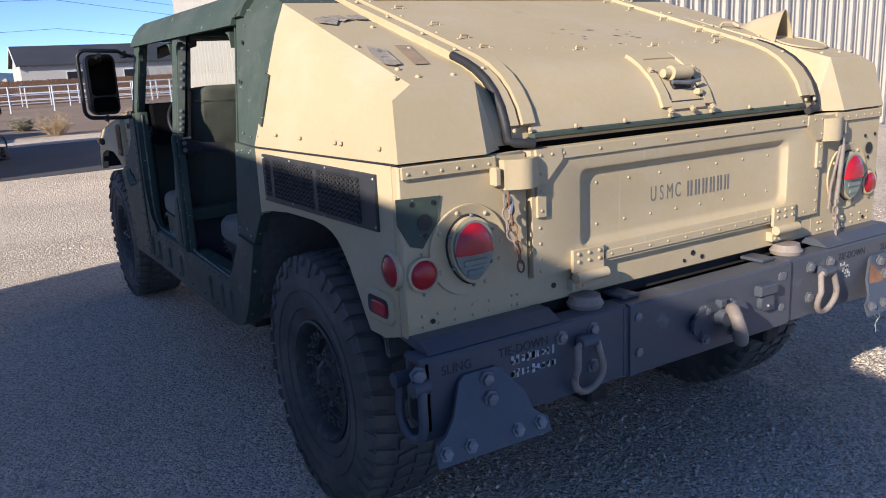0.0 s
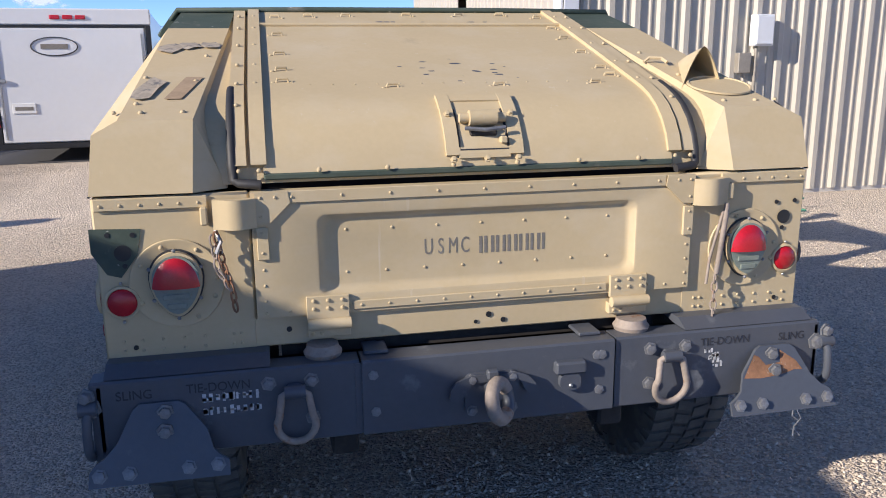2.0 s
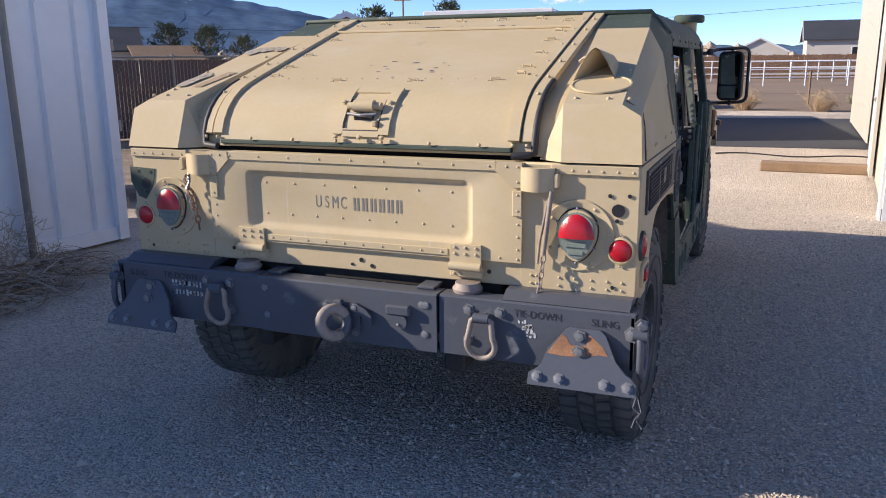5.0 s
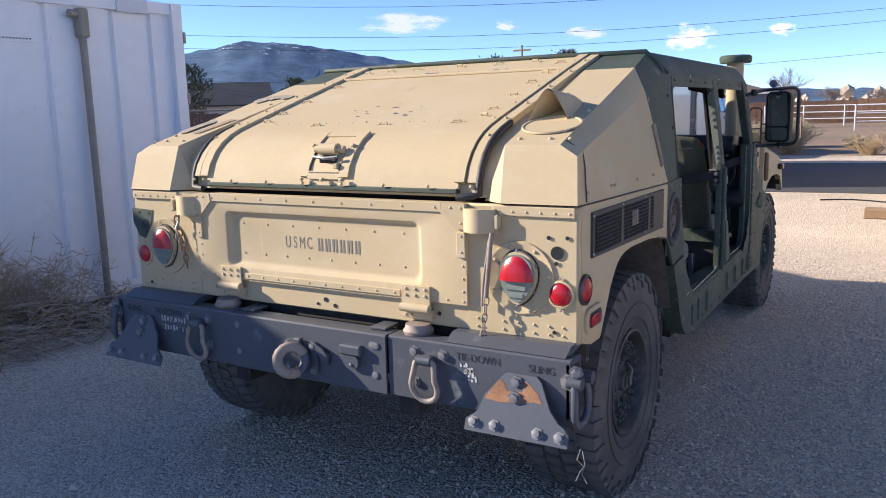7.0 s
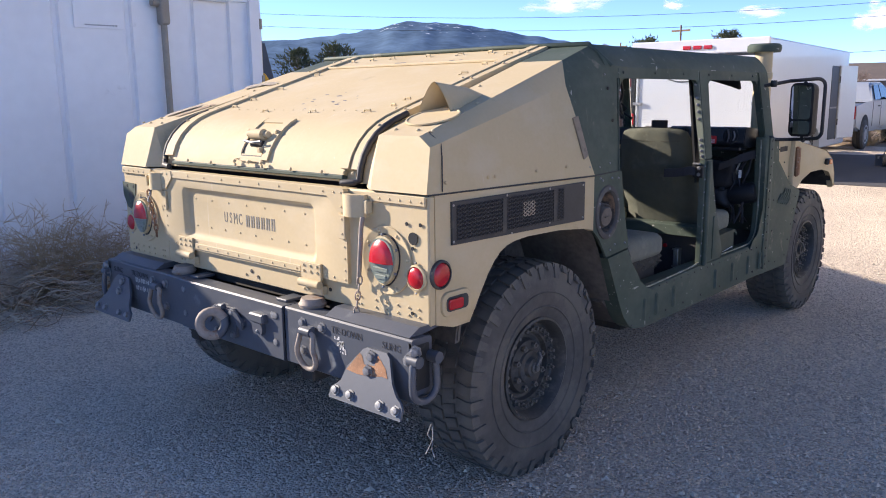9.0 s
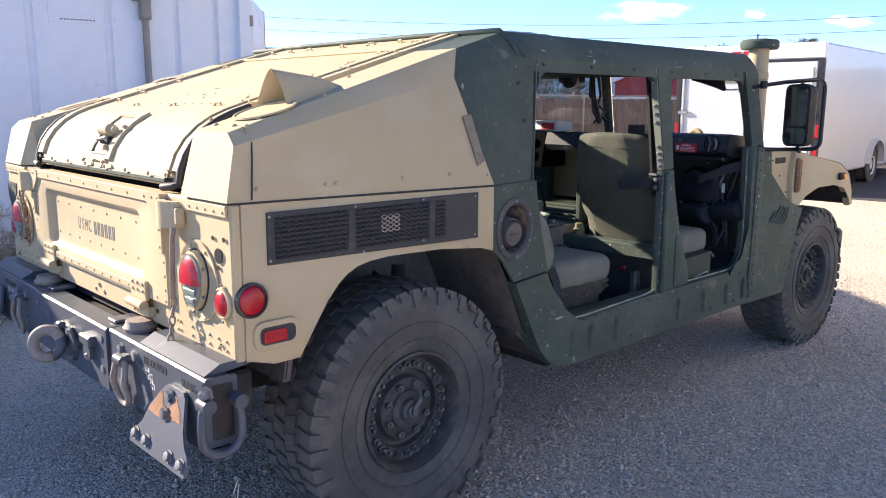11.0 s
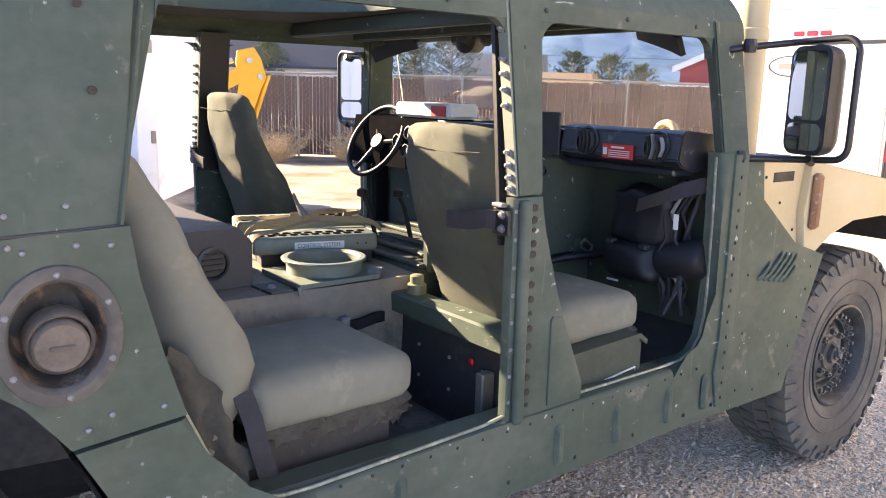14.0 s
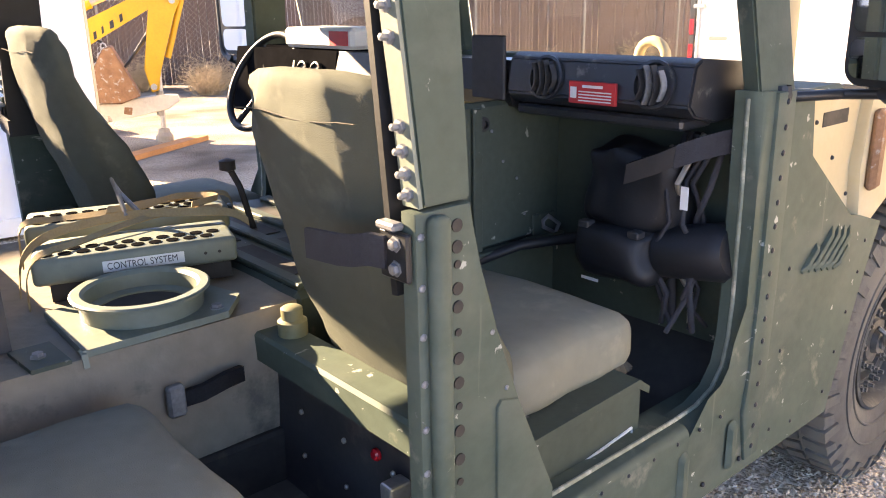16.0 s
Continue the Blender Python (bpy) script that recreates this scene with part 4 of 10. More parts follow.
def build_hand_truck():
    g = thing("hand_truck", "dark steel hand truck standing on the lane", "hand truck")
    for x in (-0.13, 0.13):
        part("upright", tube([(x, 0.02, 0.12), (x, 0.0, 0.9), (x, 0.0, 1.42)], 0.02, 8), GASKET, g, smooth=60)
    part("crossbar", tube([(-0.13, 0, 1.42), (-0.06, 0, 1.47), (0.06, 0, 1.47), (0.13, 0, 1.42)], 0.02, 8), GASKET, g, smooth=60)
    for z in (0.35, 0.7, 1.0):
        part("rung", tube([(-0.13, 0, z), (0.13, 0, z)], 0.014, 6), GASKET, g)
    for z, r in ((1.0, 0.10), (0.30, 0.16)):
        part("handle_loop", tube([(0.13, 0, z + r), (0.24, 0.05, z + r), (0.30, 0.07, z + r * 0.4), (0.30, 0.07, z - r * 0.5), (0.24, 0.05, z - r), (0.13, 0, z - r)], 0.017, 8), GASKET, g, smooth=60)
    part("toe_plate", box(-0.2, 0.2, -0.28, 0.02, 0.03, 0.05, 0.004), GASKET, g)
    for x in (-0.24, 0.20):
        w = part("wheel", lathe([(0, 0), (0.07, 0), (0.13, -0.012), (0.13, 0.052), (0.07, 0.04), (0, 0.04)], (x, 0.06, 0.13), (1, 0, 0), 20), RUBBER, g, smooth=40)
        part("rim", lathe([(0, -0.004), (0.06, -0.004), (0.065, 0.0)], (x, 0.06, 0.13), (1, 0, 0), 16), STEEL, w)
    part("axle", cyl((-0.24, 0.06, 0.13), (0.24, 0.06, 0.13), 0.012), STEEL, g)
    g.matrix_world = pose(-1.2, 17.0, 0.012, 0, 0, 20)


def polar(yaw, dist, z=0.0):
    """A place from the yard at a bearing from +y towards +x."""
    a = radians(yaw)
    return (1.5 + dist * math.sin(a), -1.5 + dist * math.cos(a), z)


def build_tool_case():
    """A small steel case left on the lane beside the hand truck."""
    g = thing("tool_case", "small grey steel tool case standing on the lane", "tool case")
    body = part("case_body", box(-0.23, 0.23, -0.11, 0.11, 0.0, 0.19, 0.012), GREY, g)
    part("case_lid", box(-0.235, 0.235, -0.115, 0.115, 0.194, 0.25, 0.012), GREY, g)
    for x in (-0.14, 0.14):
        part("latch", box(x - 0.02, x + 0.02, -0.125, -0.113, 0.16, 0.22, 0.003), STEEL, body)
    part("carry_handle", tube([(-0.10, 0, 0.25), (-0.08, 0, 0.32), (0.08, 0, 0.32), (0.10, 0, 0.25)], 0.012, 8), BLACK, g, smooth=60)
    g.matrix_world = pose(-1.39, 17.14, 0, 0, 0, -18)


def build_neighbours():
    gable_house("red_barn", "red sided barn with white barge boards and dark roof", polar(-29.3, 44), 29, 5.6, 10, 2.9, 1.25, BARN, ROOF_DARK, [("gable", 0, 3.15, 0.7, 0.6)], TRIM_WHITE)
    gable_house("ranch_house", "low pale house with a wide dark shingled roof", (4.7, 86.0, 0), -90, 9.0, 26, 3.3, 1.75, STUCCO, ROOF_DARK,
                [("right", 5.0, 1.2, 2.4, 1.4), ("right", 10, 0.2, 2.2, 2.4), ("right", 15, 1.2, 2.2, 1.4), ("right", 20, 1.2, 2.2, 1.4), ("left", 3, 1.0, 1.6, 1.1)], TRIM_WHITE)
    hipped_house()
    gable_house("far_house", "distant pale house with a long dark blue-grey roof", polar(-48.2, 70), -44, 7.5, 6.2, 2.7, 1.75, STUCCO, ROOF_DARK, [("gable", 0, 0.9, 1.4, 1.1), ("right", 1.5, 0.9, 1.6, 1.1), ("right", 4.2, 0.9, 1.4, 1.1)], TRIM_WHITE)
    gable_house("far_house", "distant dark hipped house beyond the fence", polar(-54, 50), 150, 8, 9, 2.6, 2.2, STUCCO, ROOF_DARK, [("gable", 1, 0.9, 1.4, 1.1)])
    gable_house("far_house", "distant pale house with a brown roof", polar(-43.4, 66), -40, 6, 4.5, 1.9, 1.0, STUCCO, WOOD, [("gable", 0, 0.9, 1.4, 1.1)])
    gable_house("far_house", "white distant house with a pale gable", polar(-24.0, 85), 25, 9, 10, 3.8, 1.9, STUCCO, ROOF_DARK, [("gable", -2, 1.2, 1.4, 1.1), ("gable", 2, 1.2, 1.4, 1.1)], TRIM_WHITE)
    gable_house("far_house", "distant white house with a low gable", polar(-0.6, 150), 0, 9, 10, 2.8, 2.2, STUCCO, ROOF_DARK, [("gable", 0, 0.9, 1.6, 1.2)], TRIM_WHITE)
    # metal sheds in front of the barn
    g = thing("white_shed", "low ribbed shed with a pale flat roof", "shed")
    a = Vector(polar(-33.5, 38)[:2])
    u = Vector((math.cos(radians(29)), math.sin(radians(29))))
    corrugated(tuple(a), tuple(a + u * 5.0), 0, 1.75, 0.4, 0.04, SIDING, "wall", g)
    m = pose(a.x, a.y, 0, 0, 0, 29)
    part("roof", box(-0.2, 5.2, -0.2, 3, 1.75, 1.9, m=m), TRIM_WHITE, g)
    for i, (yaw, dist, h) in enumerate(((-41.0, 70, 5.0), (-38.4, 66, 4.6), (-64.5, 30, 3.4), (-47.8, 75, 4.6), (-26.9, 78, 6.95), (-21.7, 84, 7.8), (-18.0, 90, 6.0), (-36.2, 60, 3.6), (-28.0, 62, 4.6), (-48.8, 53, 5.2), (-51.4, 53, 4.9), (-61.0, 45.6, 3.9))):
        conifer(polar(yaw, dist), h, 30 + i)
    for i, (yaw, dist, h) in enumerate(((-7.2, 84, 8.6), (-4.6, 95, 6.5), (-2.0, 95, 6.0), (-44.5, 70, 5.0), (-13.5, 60, 6.0), (-9, 110, 6))):
        bare_tree(polar(yaw, dist), h, 60 + i, "leafless tree with a wide twiggy grey crown")
    # white pipe paddock rails beyond the lane
    g = thing("paddock_fence", "white pipe rail paddock fence across a dry field", "fence", kind="structure")
    for p, q in (((-7.6, 60.0), (24, 56.0)), ((3.0, 63.0), (26, 65.0)), ((-1.0, 48.0), (26, 52.0))):
        for k in range(13):
            t = k / 12
            x, y = p[0] + (q[0] - p[0]) * t, p[1] + (q[1] - p[1]) * t
            part("rail_post", cyl((x, y, 0), (x, y, 1.45), 0.05, seg=6), TRIM_WHITE, g)
        for z in (0.5, 0.95, 1.4):
            part("rail", cyl((*p, z), (*q, z), 0.035, seg=6), TRIM_WHITE, g)
    g = thing("field_fence", "wire field fence on thin wooden stakes", "fence", kind="structure")
    for k in range(9):
        x = -14 + 4.2 * k
        part("stake", cyl((x, 27.4 + 0.1 * x, 0), (x, 27.4 + 0.1 * x, 1.15), 0.04, seg=6), WOOD, g)
    for z in (0.4, 0.75, 1.1):
        part("wire", cyl((-14, 26.0, z), (19.6, 29.36, z), 0.006, seg=4), GALV, g)
    # utility poles and cables
    tops = []
    for yaw, dist in ((-24.9, 95), (-29.0, 120), (-60.0, 95)):
        g = thing("utility_pole", "distant wooden utility pole with a crossarm", "pole", polar(yaw, dist), "utility poles")
        h = 9.2 if dist < 100 else 9.0
        part("pole", cyl((0, 0, 0), (0, 0, h), 0.14, 0.10, 8), WOOD, g)
        part("crossarm", box(-1.1, 1.1, -0.06, 0.06, h - 0.7, h - 0.5), WOOD, g)
        tops.append(Vector(polar(yaw, dist)) + Vector((0, 0, h - 0.4)))
    for i, (z0, z1) in enumerate(((7.4, 8.8), (8.3, 9.9), (10.6, 12.4), (5.2, 6.0))):
        p, q = Vector(polar(-62, 80, z1)), Vector(polar(34, 150, z0 + 1.5))
        pts = [p.lerp(q, t / 28) - Vector((0, 0, 2.0 * abs(math.sin(math.pi * t / 14)))) for t in range(29)]
        ob = part("overhead_cable", tube(pts, 0.02, 4), BLACK)
        tagged(ob, "thin dark overhead power cable", "cable", "overhead cables")


def build_mountains():
    """A far range tinted blue for haze, with snow on its summit."""
    rng = np.random.default_rng(3)
    peaks = [(-100, 1.2), (-80, 1.6), (-66, 2.6), (-58, 3.6), (-54, 3.9), (-51, 4.1), (-47, 4.6), (-44.5, 5.2), (-42, 5.1), (-40, 4.9), (-36.5, 4.3), (-33, 3.7), (-29, 2.9), (-25, 2.3), (-20, 1.7), (-12, 1.2), (-4, 0.9), (10, 0.8), (30, 0.7)]
    ys = np.array([p[0] for p in peaks])
    es = np.array([p[1] for p in peaks])
    yaw = np.linspace(-100, 30, 260)
    el = np.interp(yaw, ys, es)
    D = 3200.0
    rows = []
    for k in range(9):
        t = k / 8
        rough = sum(np.sin(yaw * f + ph) * a for f, ph, a in zip(rng.uniform(0.5, 5, 8), rng.uniform(0, 6, 8), rng.uniform(0.01, 0.04, 8)))
        h = np.tan(np.radians(el * (t ** 0.9) + rough * t * 0.9)) * D
        d = D - 1100 * (1 - t) + rng.uniform(-12, 12, len(yaw))
        rows.append([(1.5 + d[i] * math.sin(radians(yaw[i])), -1.5 + d[i] * math.cos(radians(yaw[i])), max(h[i], -5) if k else -10) for i in range(len(yaw))])
    bm = bmesh.new()
    grid = [[bm.verts.new(p) for p in row] for row in rows]
    for k, (a, b) in enumerate(zip(grid, grid[1:])):
        for i in range(len(a) - 1):
            f = bm.faces.new((a[i], a[i + 1], b[i + 1], b[i]))
            f.material_index = 1 if k >= 5 + abs(yaw[i] + 41.5) / 2.5 else 0
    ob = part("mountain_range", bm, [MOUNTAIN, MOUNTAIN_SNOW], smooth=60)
    tagged(ob, "mountain range tinted blue for haze, with snow on its summit", "mountains", kind="structure")
    # low line of far scrub and trees
    bm = bmesh.new()
    r2 = random.Random(9)
    for _ in range(700):
        yw, dist = r2.uniform(-100, 40), r2.uniform(150, 420)
        c = Vector(polar(yw, dist))
        s = r2.uniform(1.2, 3.6)
        for _ in range(5):
            e = c + Vector((r2.uniform(-s, s), r2.uniform(-s, s), r2.uniform(0.1, s)))
            bmesh.ops.create_icosphere(bm, subdivisions=1, radius=s * r2.uniform(0.25, 0.5), matrix=Matrix.Translation(e))
    tagged(part("far_scrub", bm, TWIG), "far line of grey scrub and small trees", "scrub", kind="stuff")
    for yw, el, w, h in ((-33.2, 6.3, 190, 52), (-26.0, 5.9, 60, 26), (-13.5, 4.5, 110, 60), (-20.5, 5.2, 110, 30), (-8.0, 4.9, 60, 30)):
        bm = bmesh.new()
        bm.faces.new([bm.verts.new(q) for q in ((-1, -1, 0), (1, -1, 0), (1, 1, 0), (-1, 1, 0))])
        ob = part("cloud", bm, CLOUD)
        at = Vector(polar(yw, 2600, 2600 * math.tan(radians(el))))
        ob.matrix_world = Matrix.Translation(at) @ pose(0, 0, 0, 90, 0, -yw) @ Matrix.Diagonal((w, h, 1, 1))
        tagged(ob, "small white cloud low in the blue sky", "cloud", "small clouds")


def build_trailer():
    g = thing("cargo_trailer", "white enclosed cargo trailer with a rear ramp door", "trailer")
    x0, x1, y0, y1, z0, z1 = -5.08, -2.48, 12.80, 19.9, 0.32, 2.56
    part("box_body", box(x0, x1, y0 + 0.03, y1, z0, z1, 0.03), TRAILER_WHITE, g)
    part("rear_frame", box(x0 - 0.01, x1 + 0.01, y0 - 0.02, y0 + 0.05, z1 - 0.26, z1 + 0.01, 0.02), TRAILER_WHITE, g)
    for x in (x0, x1 - 0.09):
        part("rear_post", box(x, x + 0.09, y0 - 0.03, y0 + 0.05, z0, z1 - 0.26, 0.01), BLACK, g)
    part("rear_sill", box(x0, x1, y0 - 0.04, y0 + 0.05, z0 - 0.08, z0 + 0.02, 0.01), BLACK, g)
    part("top_seal", box(x0 + 0.09, x1 - 0.09, y0 - 0.025, y0, z1 - 0.30, z1 - 0.26), BLACK, g)
    door = part("ramp_door", box(x0 + 0.11, x1 - 0.11, y0 - 0.03, y0 + 0.02, z0 + 0.04, z1 - 0.31, 0.008), TRAILER_WHITE, g)
    for s in (x0 + 0.16, x1 - 0.16):
        part("door_bar", box(s - 0.012, s + 0.012, y0 - 0.05, y0 - 0.03, z0 + 0.1, z1 - 0.4), STEEL, door)
        part("door_latch", box(s - 0.09, s + 0.09, y0 - 0.08, y0 - 0.04, 1.36, 1.42, 0.008), STEEL, door)
    cx = (x0 + x1) / 2
    em = bmesh.new()
    k = 40
    ring = [(cx - 0.25 + 0.72 * 0.5 * math.cos(2 * math.pi * i / k), y0 - 0.036, 1.95 + 0.15 * math.sin(2 * math.pi * i / k)) for i in range(k)]
    tube(ring, 0.012, 4, em, True)
    part("badge_ring", em, INK_DARK, door)
    part("badge_bar", box(cx - 0.46, cx - 0.04, y0 - 0.040, y0 - 0.032, 1.91, 1.99), INK, door)
    for i in range(3):
        part("marker_light", box(cx - 0.28 + i * 0.2, cx - 0.12 + i * 0.2, y0 - 0.045, y0 - 0.015, z1 - 0.17, z1 - 0.10, 0.012), RED_LENS, g)
    for x in (x0 + 0.045, x1 - 0.045):
        for z in (0.62, 0.98):
            part("tail_light", box(x - 0.035, x + 0.035, y0 - 0.05, y0 - 0.025, z, z + 0.22, 0.01), RED_LENS, g)
    plate = part("number_plate", box(x0 + 0.3, x0 + 0.66, y0 - 0.05, y0 - 0.03, 0.85, 1.02, 0.005), PAPER, g)
    part("plate_bars", box(x0 + 0.34, x0 + 0.62, y0 - 0.054, y0 - 0.049, 0.90, 0.96), INK, plate)
    # open side door, step rail and wheels
    sd = part("side_door", box(0.0, 0.80, -0.02, 0.03, 0.48, 2.2, 0.01, m=pose(x1 + 0.02, 18.87, 0, 0, 0, 74)), TRAILER_WHITE, g)
    part("door_hinge", cyl((x1 + 0.02, 18.85, 1.8), (x1 + 0.02, 18.85, 1.95), 0.02), BLACK, sd)
    part("door_hinge", cyl((x1 + 0.02, 18.85, 0.8), (x1 + 0.02, 18.85, 0.95), 0.02), BLACK, sd)
    part("doorway", box(x1 - 0.01, x1 + 0.006, 18.03, 18.79, 0.48, 2.18), BLACK, g)
    part("doorway_frame", box(x1 + 0.002, x1 + 0.02, 18.79, 18.85, 0.46, 2.20), GALV, g)
    part("doorway_shelf", box(x1 + 0.003, x1 + 0.009, 18.05, 18.77, 1.20, 1.24), GALV, g)
    for y in (16.2,):
        for x in (x0 - 0.02, x1 - 0.20):
            w = part("wheel", lathe([(0, 0), (0.17, 0), (0.2, -0.03), (0.33, -0.02), (0.35, 0.02), (0.35, 0.2), (0.33, 0.22), (0.2, 0.22), (0.19, 0.19), (0, 0.17)], (x, y, 0.35), (1, 0, 0), 24), RUBBER, g)
            part("rim", lathe([(0, 0.205), (0.08, 0.205), (0.16, 0.20), (0.19, 0.225)], (x, y, 0.35), (1, 0, 0), 20), TRAILER_WHITE, w)
    part("wheel_well", cyl((x1 - 0.02, 16.2, 0.42), (x1 + 0.004, 16.2, 0.42), 0.45, seg=28), UNDER, g)
    fen = bmesh.new()
    arc = [(16.2 + 0.5 * math.cos(radians(a)), 0.40 + 0.46 * math.sin(radians(a))) for a in range(0, 181, 15)]
    band([(x1 + 0.05, y, z) for y, z in arc], (0.14, 0, 0), 0.03, fen)
    part("fender", fen, TRAILER_WHITE, g, smooth=40)
    part("tongue", prism([(cx - 1.0, y1), (cx + 1.0, y1), (cx, y1 + 1.3)], "z", 0.45, 0.55), BLACK, g)
    part("tongue_jack", cyl((cx, y1 + 1.0, 0.0), (cx, y1 + 1.0, 0.9), 0.04), BLACK, g)
    corner = Matrix.Translation((x1, y0, 0))
    g.matrix_world = corner @ pose(0, 0, 0, 0, 0, 4.7) @ corner.inverted()


def build_pickup():
    g = thing("pickup_truck", "silver crew cab pickup truck hitched to a white trailer", "pickup truck")
    prof = [(-2.75, 0.62), (-2.80, 1.26), (-0.98, 1.29), (-0.86, 1.33), (-0.62, 1.80), (-0.45, 1.87), (0.85, 1.88), (1.10, 1.80), (1.72, 1.30), (2.70, 1.20), (2.95, 1.05), (3.0, 0.55), (2.4, 0.45), (1.5, 0.45), (-1.3, 0.48), (-2.2, 0.50)]
    bm = bmesh.new()
    prism(prof, "y", -0.98, 0.98, bm)
    for v in bm.verts:  # cab leans inwards above the waist
        if v.co.z > 1.4:
            v.co.y *= 0.82
    bmesh.ops.bevel(bm, geom=bm.edges[:], offset=0.05, segments=3, affect="EDGES")
    part("body", bm, SILVER, g, smooth=40)
    part("bed_hollow", box(-2.70, -1.05, -0.80, 0.80, 1.20, 1.296), UNDER, g)
    for s in (-1, 1):
        def pane(pts):
            b = bmesh.new()
            lo = [b.verts.new((x, s * (0.975 - (z - 1.33) * 0.30), z)) for x, z in pts]
            hi = [b.verts.new((x, s * (0.992 - (z - 1.33) * 0.30), z)) for x, z in pts]
            b.faces.new(lo)
            b.faces.new(hi[::-1])
            for i in range(len(pts)):
                b.faces.new((lo[i], lo[(i + 1) % len(pts)], hi[(i + 1) % len(pts)], hi[i]))
            return b
        part("side_window", pane([(-0.66, 1.36), (-0.48, 1.76), (0.10, 1.79), (0.10, 1.36)]), CAR_GLASS, g)
        part("side_window", pane([(0.20, 1.36), (0.20, 1.79), (0.80, 1.79), (1.02, 1.72), (1.45, 1.36)]), CAR_GLASS, g)
        for x in (-0.86, 0.15, 1.25):
            part("door_seam", box(x, x + 0.012, s * 0.985 - 0.004, s * 0.985 + 0.004, 0.62, 1.30), BLACK, g)
        for x in (-0.05, 1.02):
            part("door_handle", box(x - 0.17, x, s * 0.995 - 0.015, s * 0.995 + 0.015, 1.16, 1.20, 0.006), BLACK, g)
        part("tow_mirror", box(1.28, 1.36, s * 1.20 - 0.18, s * 1.20 + 0.13, 1.34, 1.52, 0.03), BLACK, g)
        for x in (-1.72, 1.92):
            part("wheel_arch", cyl((x, s * 0.90, 0.47), (x, s * 0.990, 0.47), 0.49, seg=24), UNDER, g)
            w = part("wheel", lathe([(0, 0), (0.36, 0), (0.40, 0.04), (0.41, 0.12), (0.40, 0.22), (0.36, 0.26), (0, 0.26)], (x, s * 0.90 - 0.13, 0.41), (0, 1, 0), 28), RUBBER, g, smooth=40)
            part("rim", lathe([(0, 0.0), (0.06, 0.012), (0.2, -0.012), (0.25, 0.006), (0.26, 0.0)], (x, s * 1.034, 0.41), (0, s, 0), 20), STEEL, w, smooth=40)
    part("bumper", box(-2.98, -2.78, -0.95, 0.95, 0.52, 0.74, 0.04), STEEL, g)
    for y in (-0.88, 0.88):
        part("tail_light", box(-2.83, -2.74, y - 0.09, y + 0.09, 0.85, 1.2, 0.02), RED_LENS, g)
    g.matrix_world = pose(-4.32, 24.3, 0, 0, 0, 92)


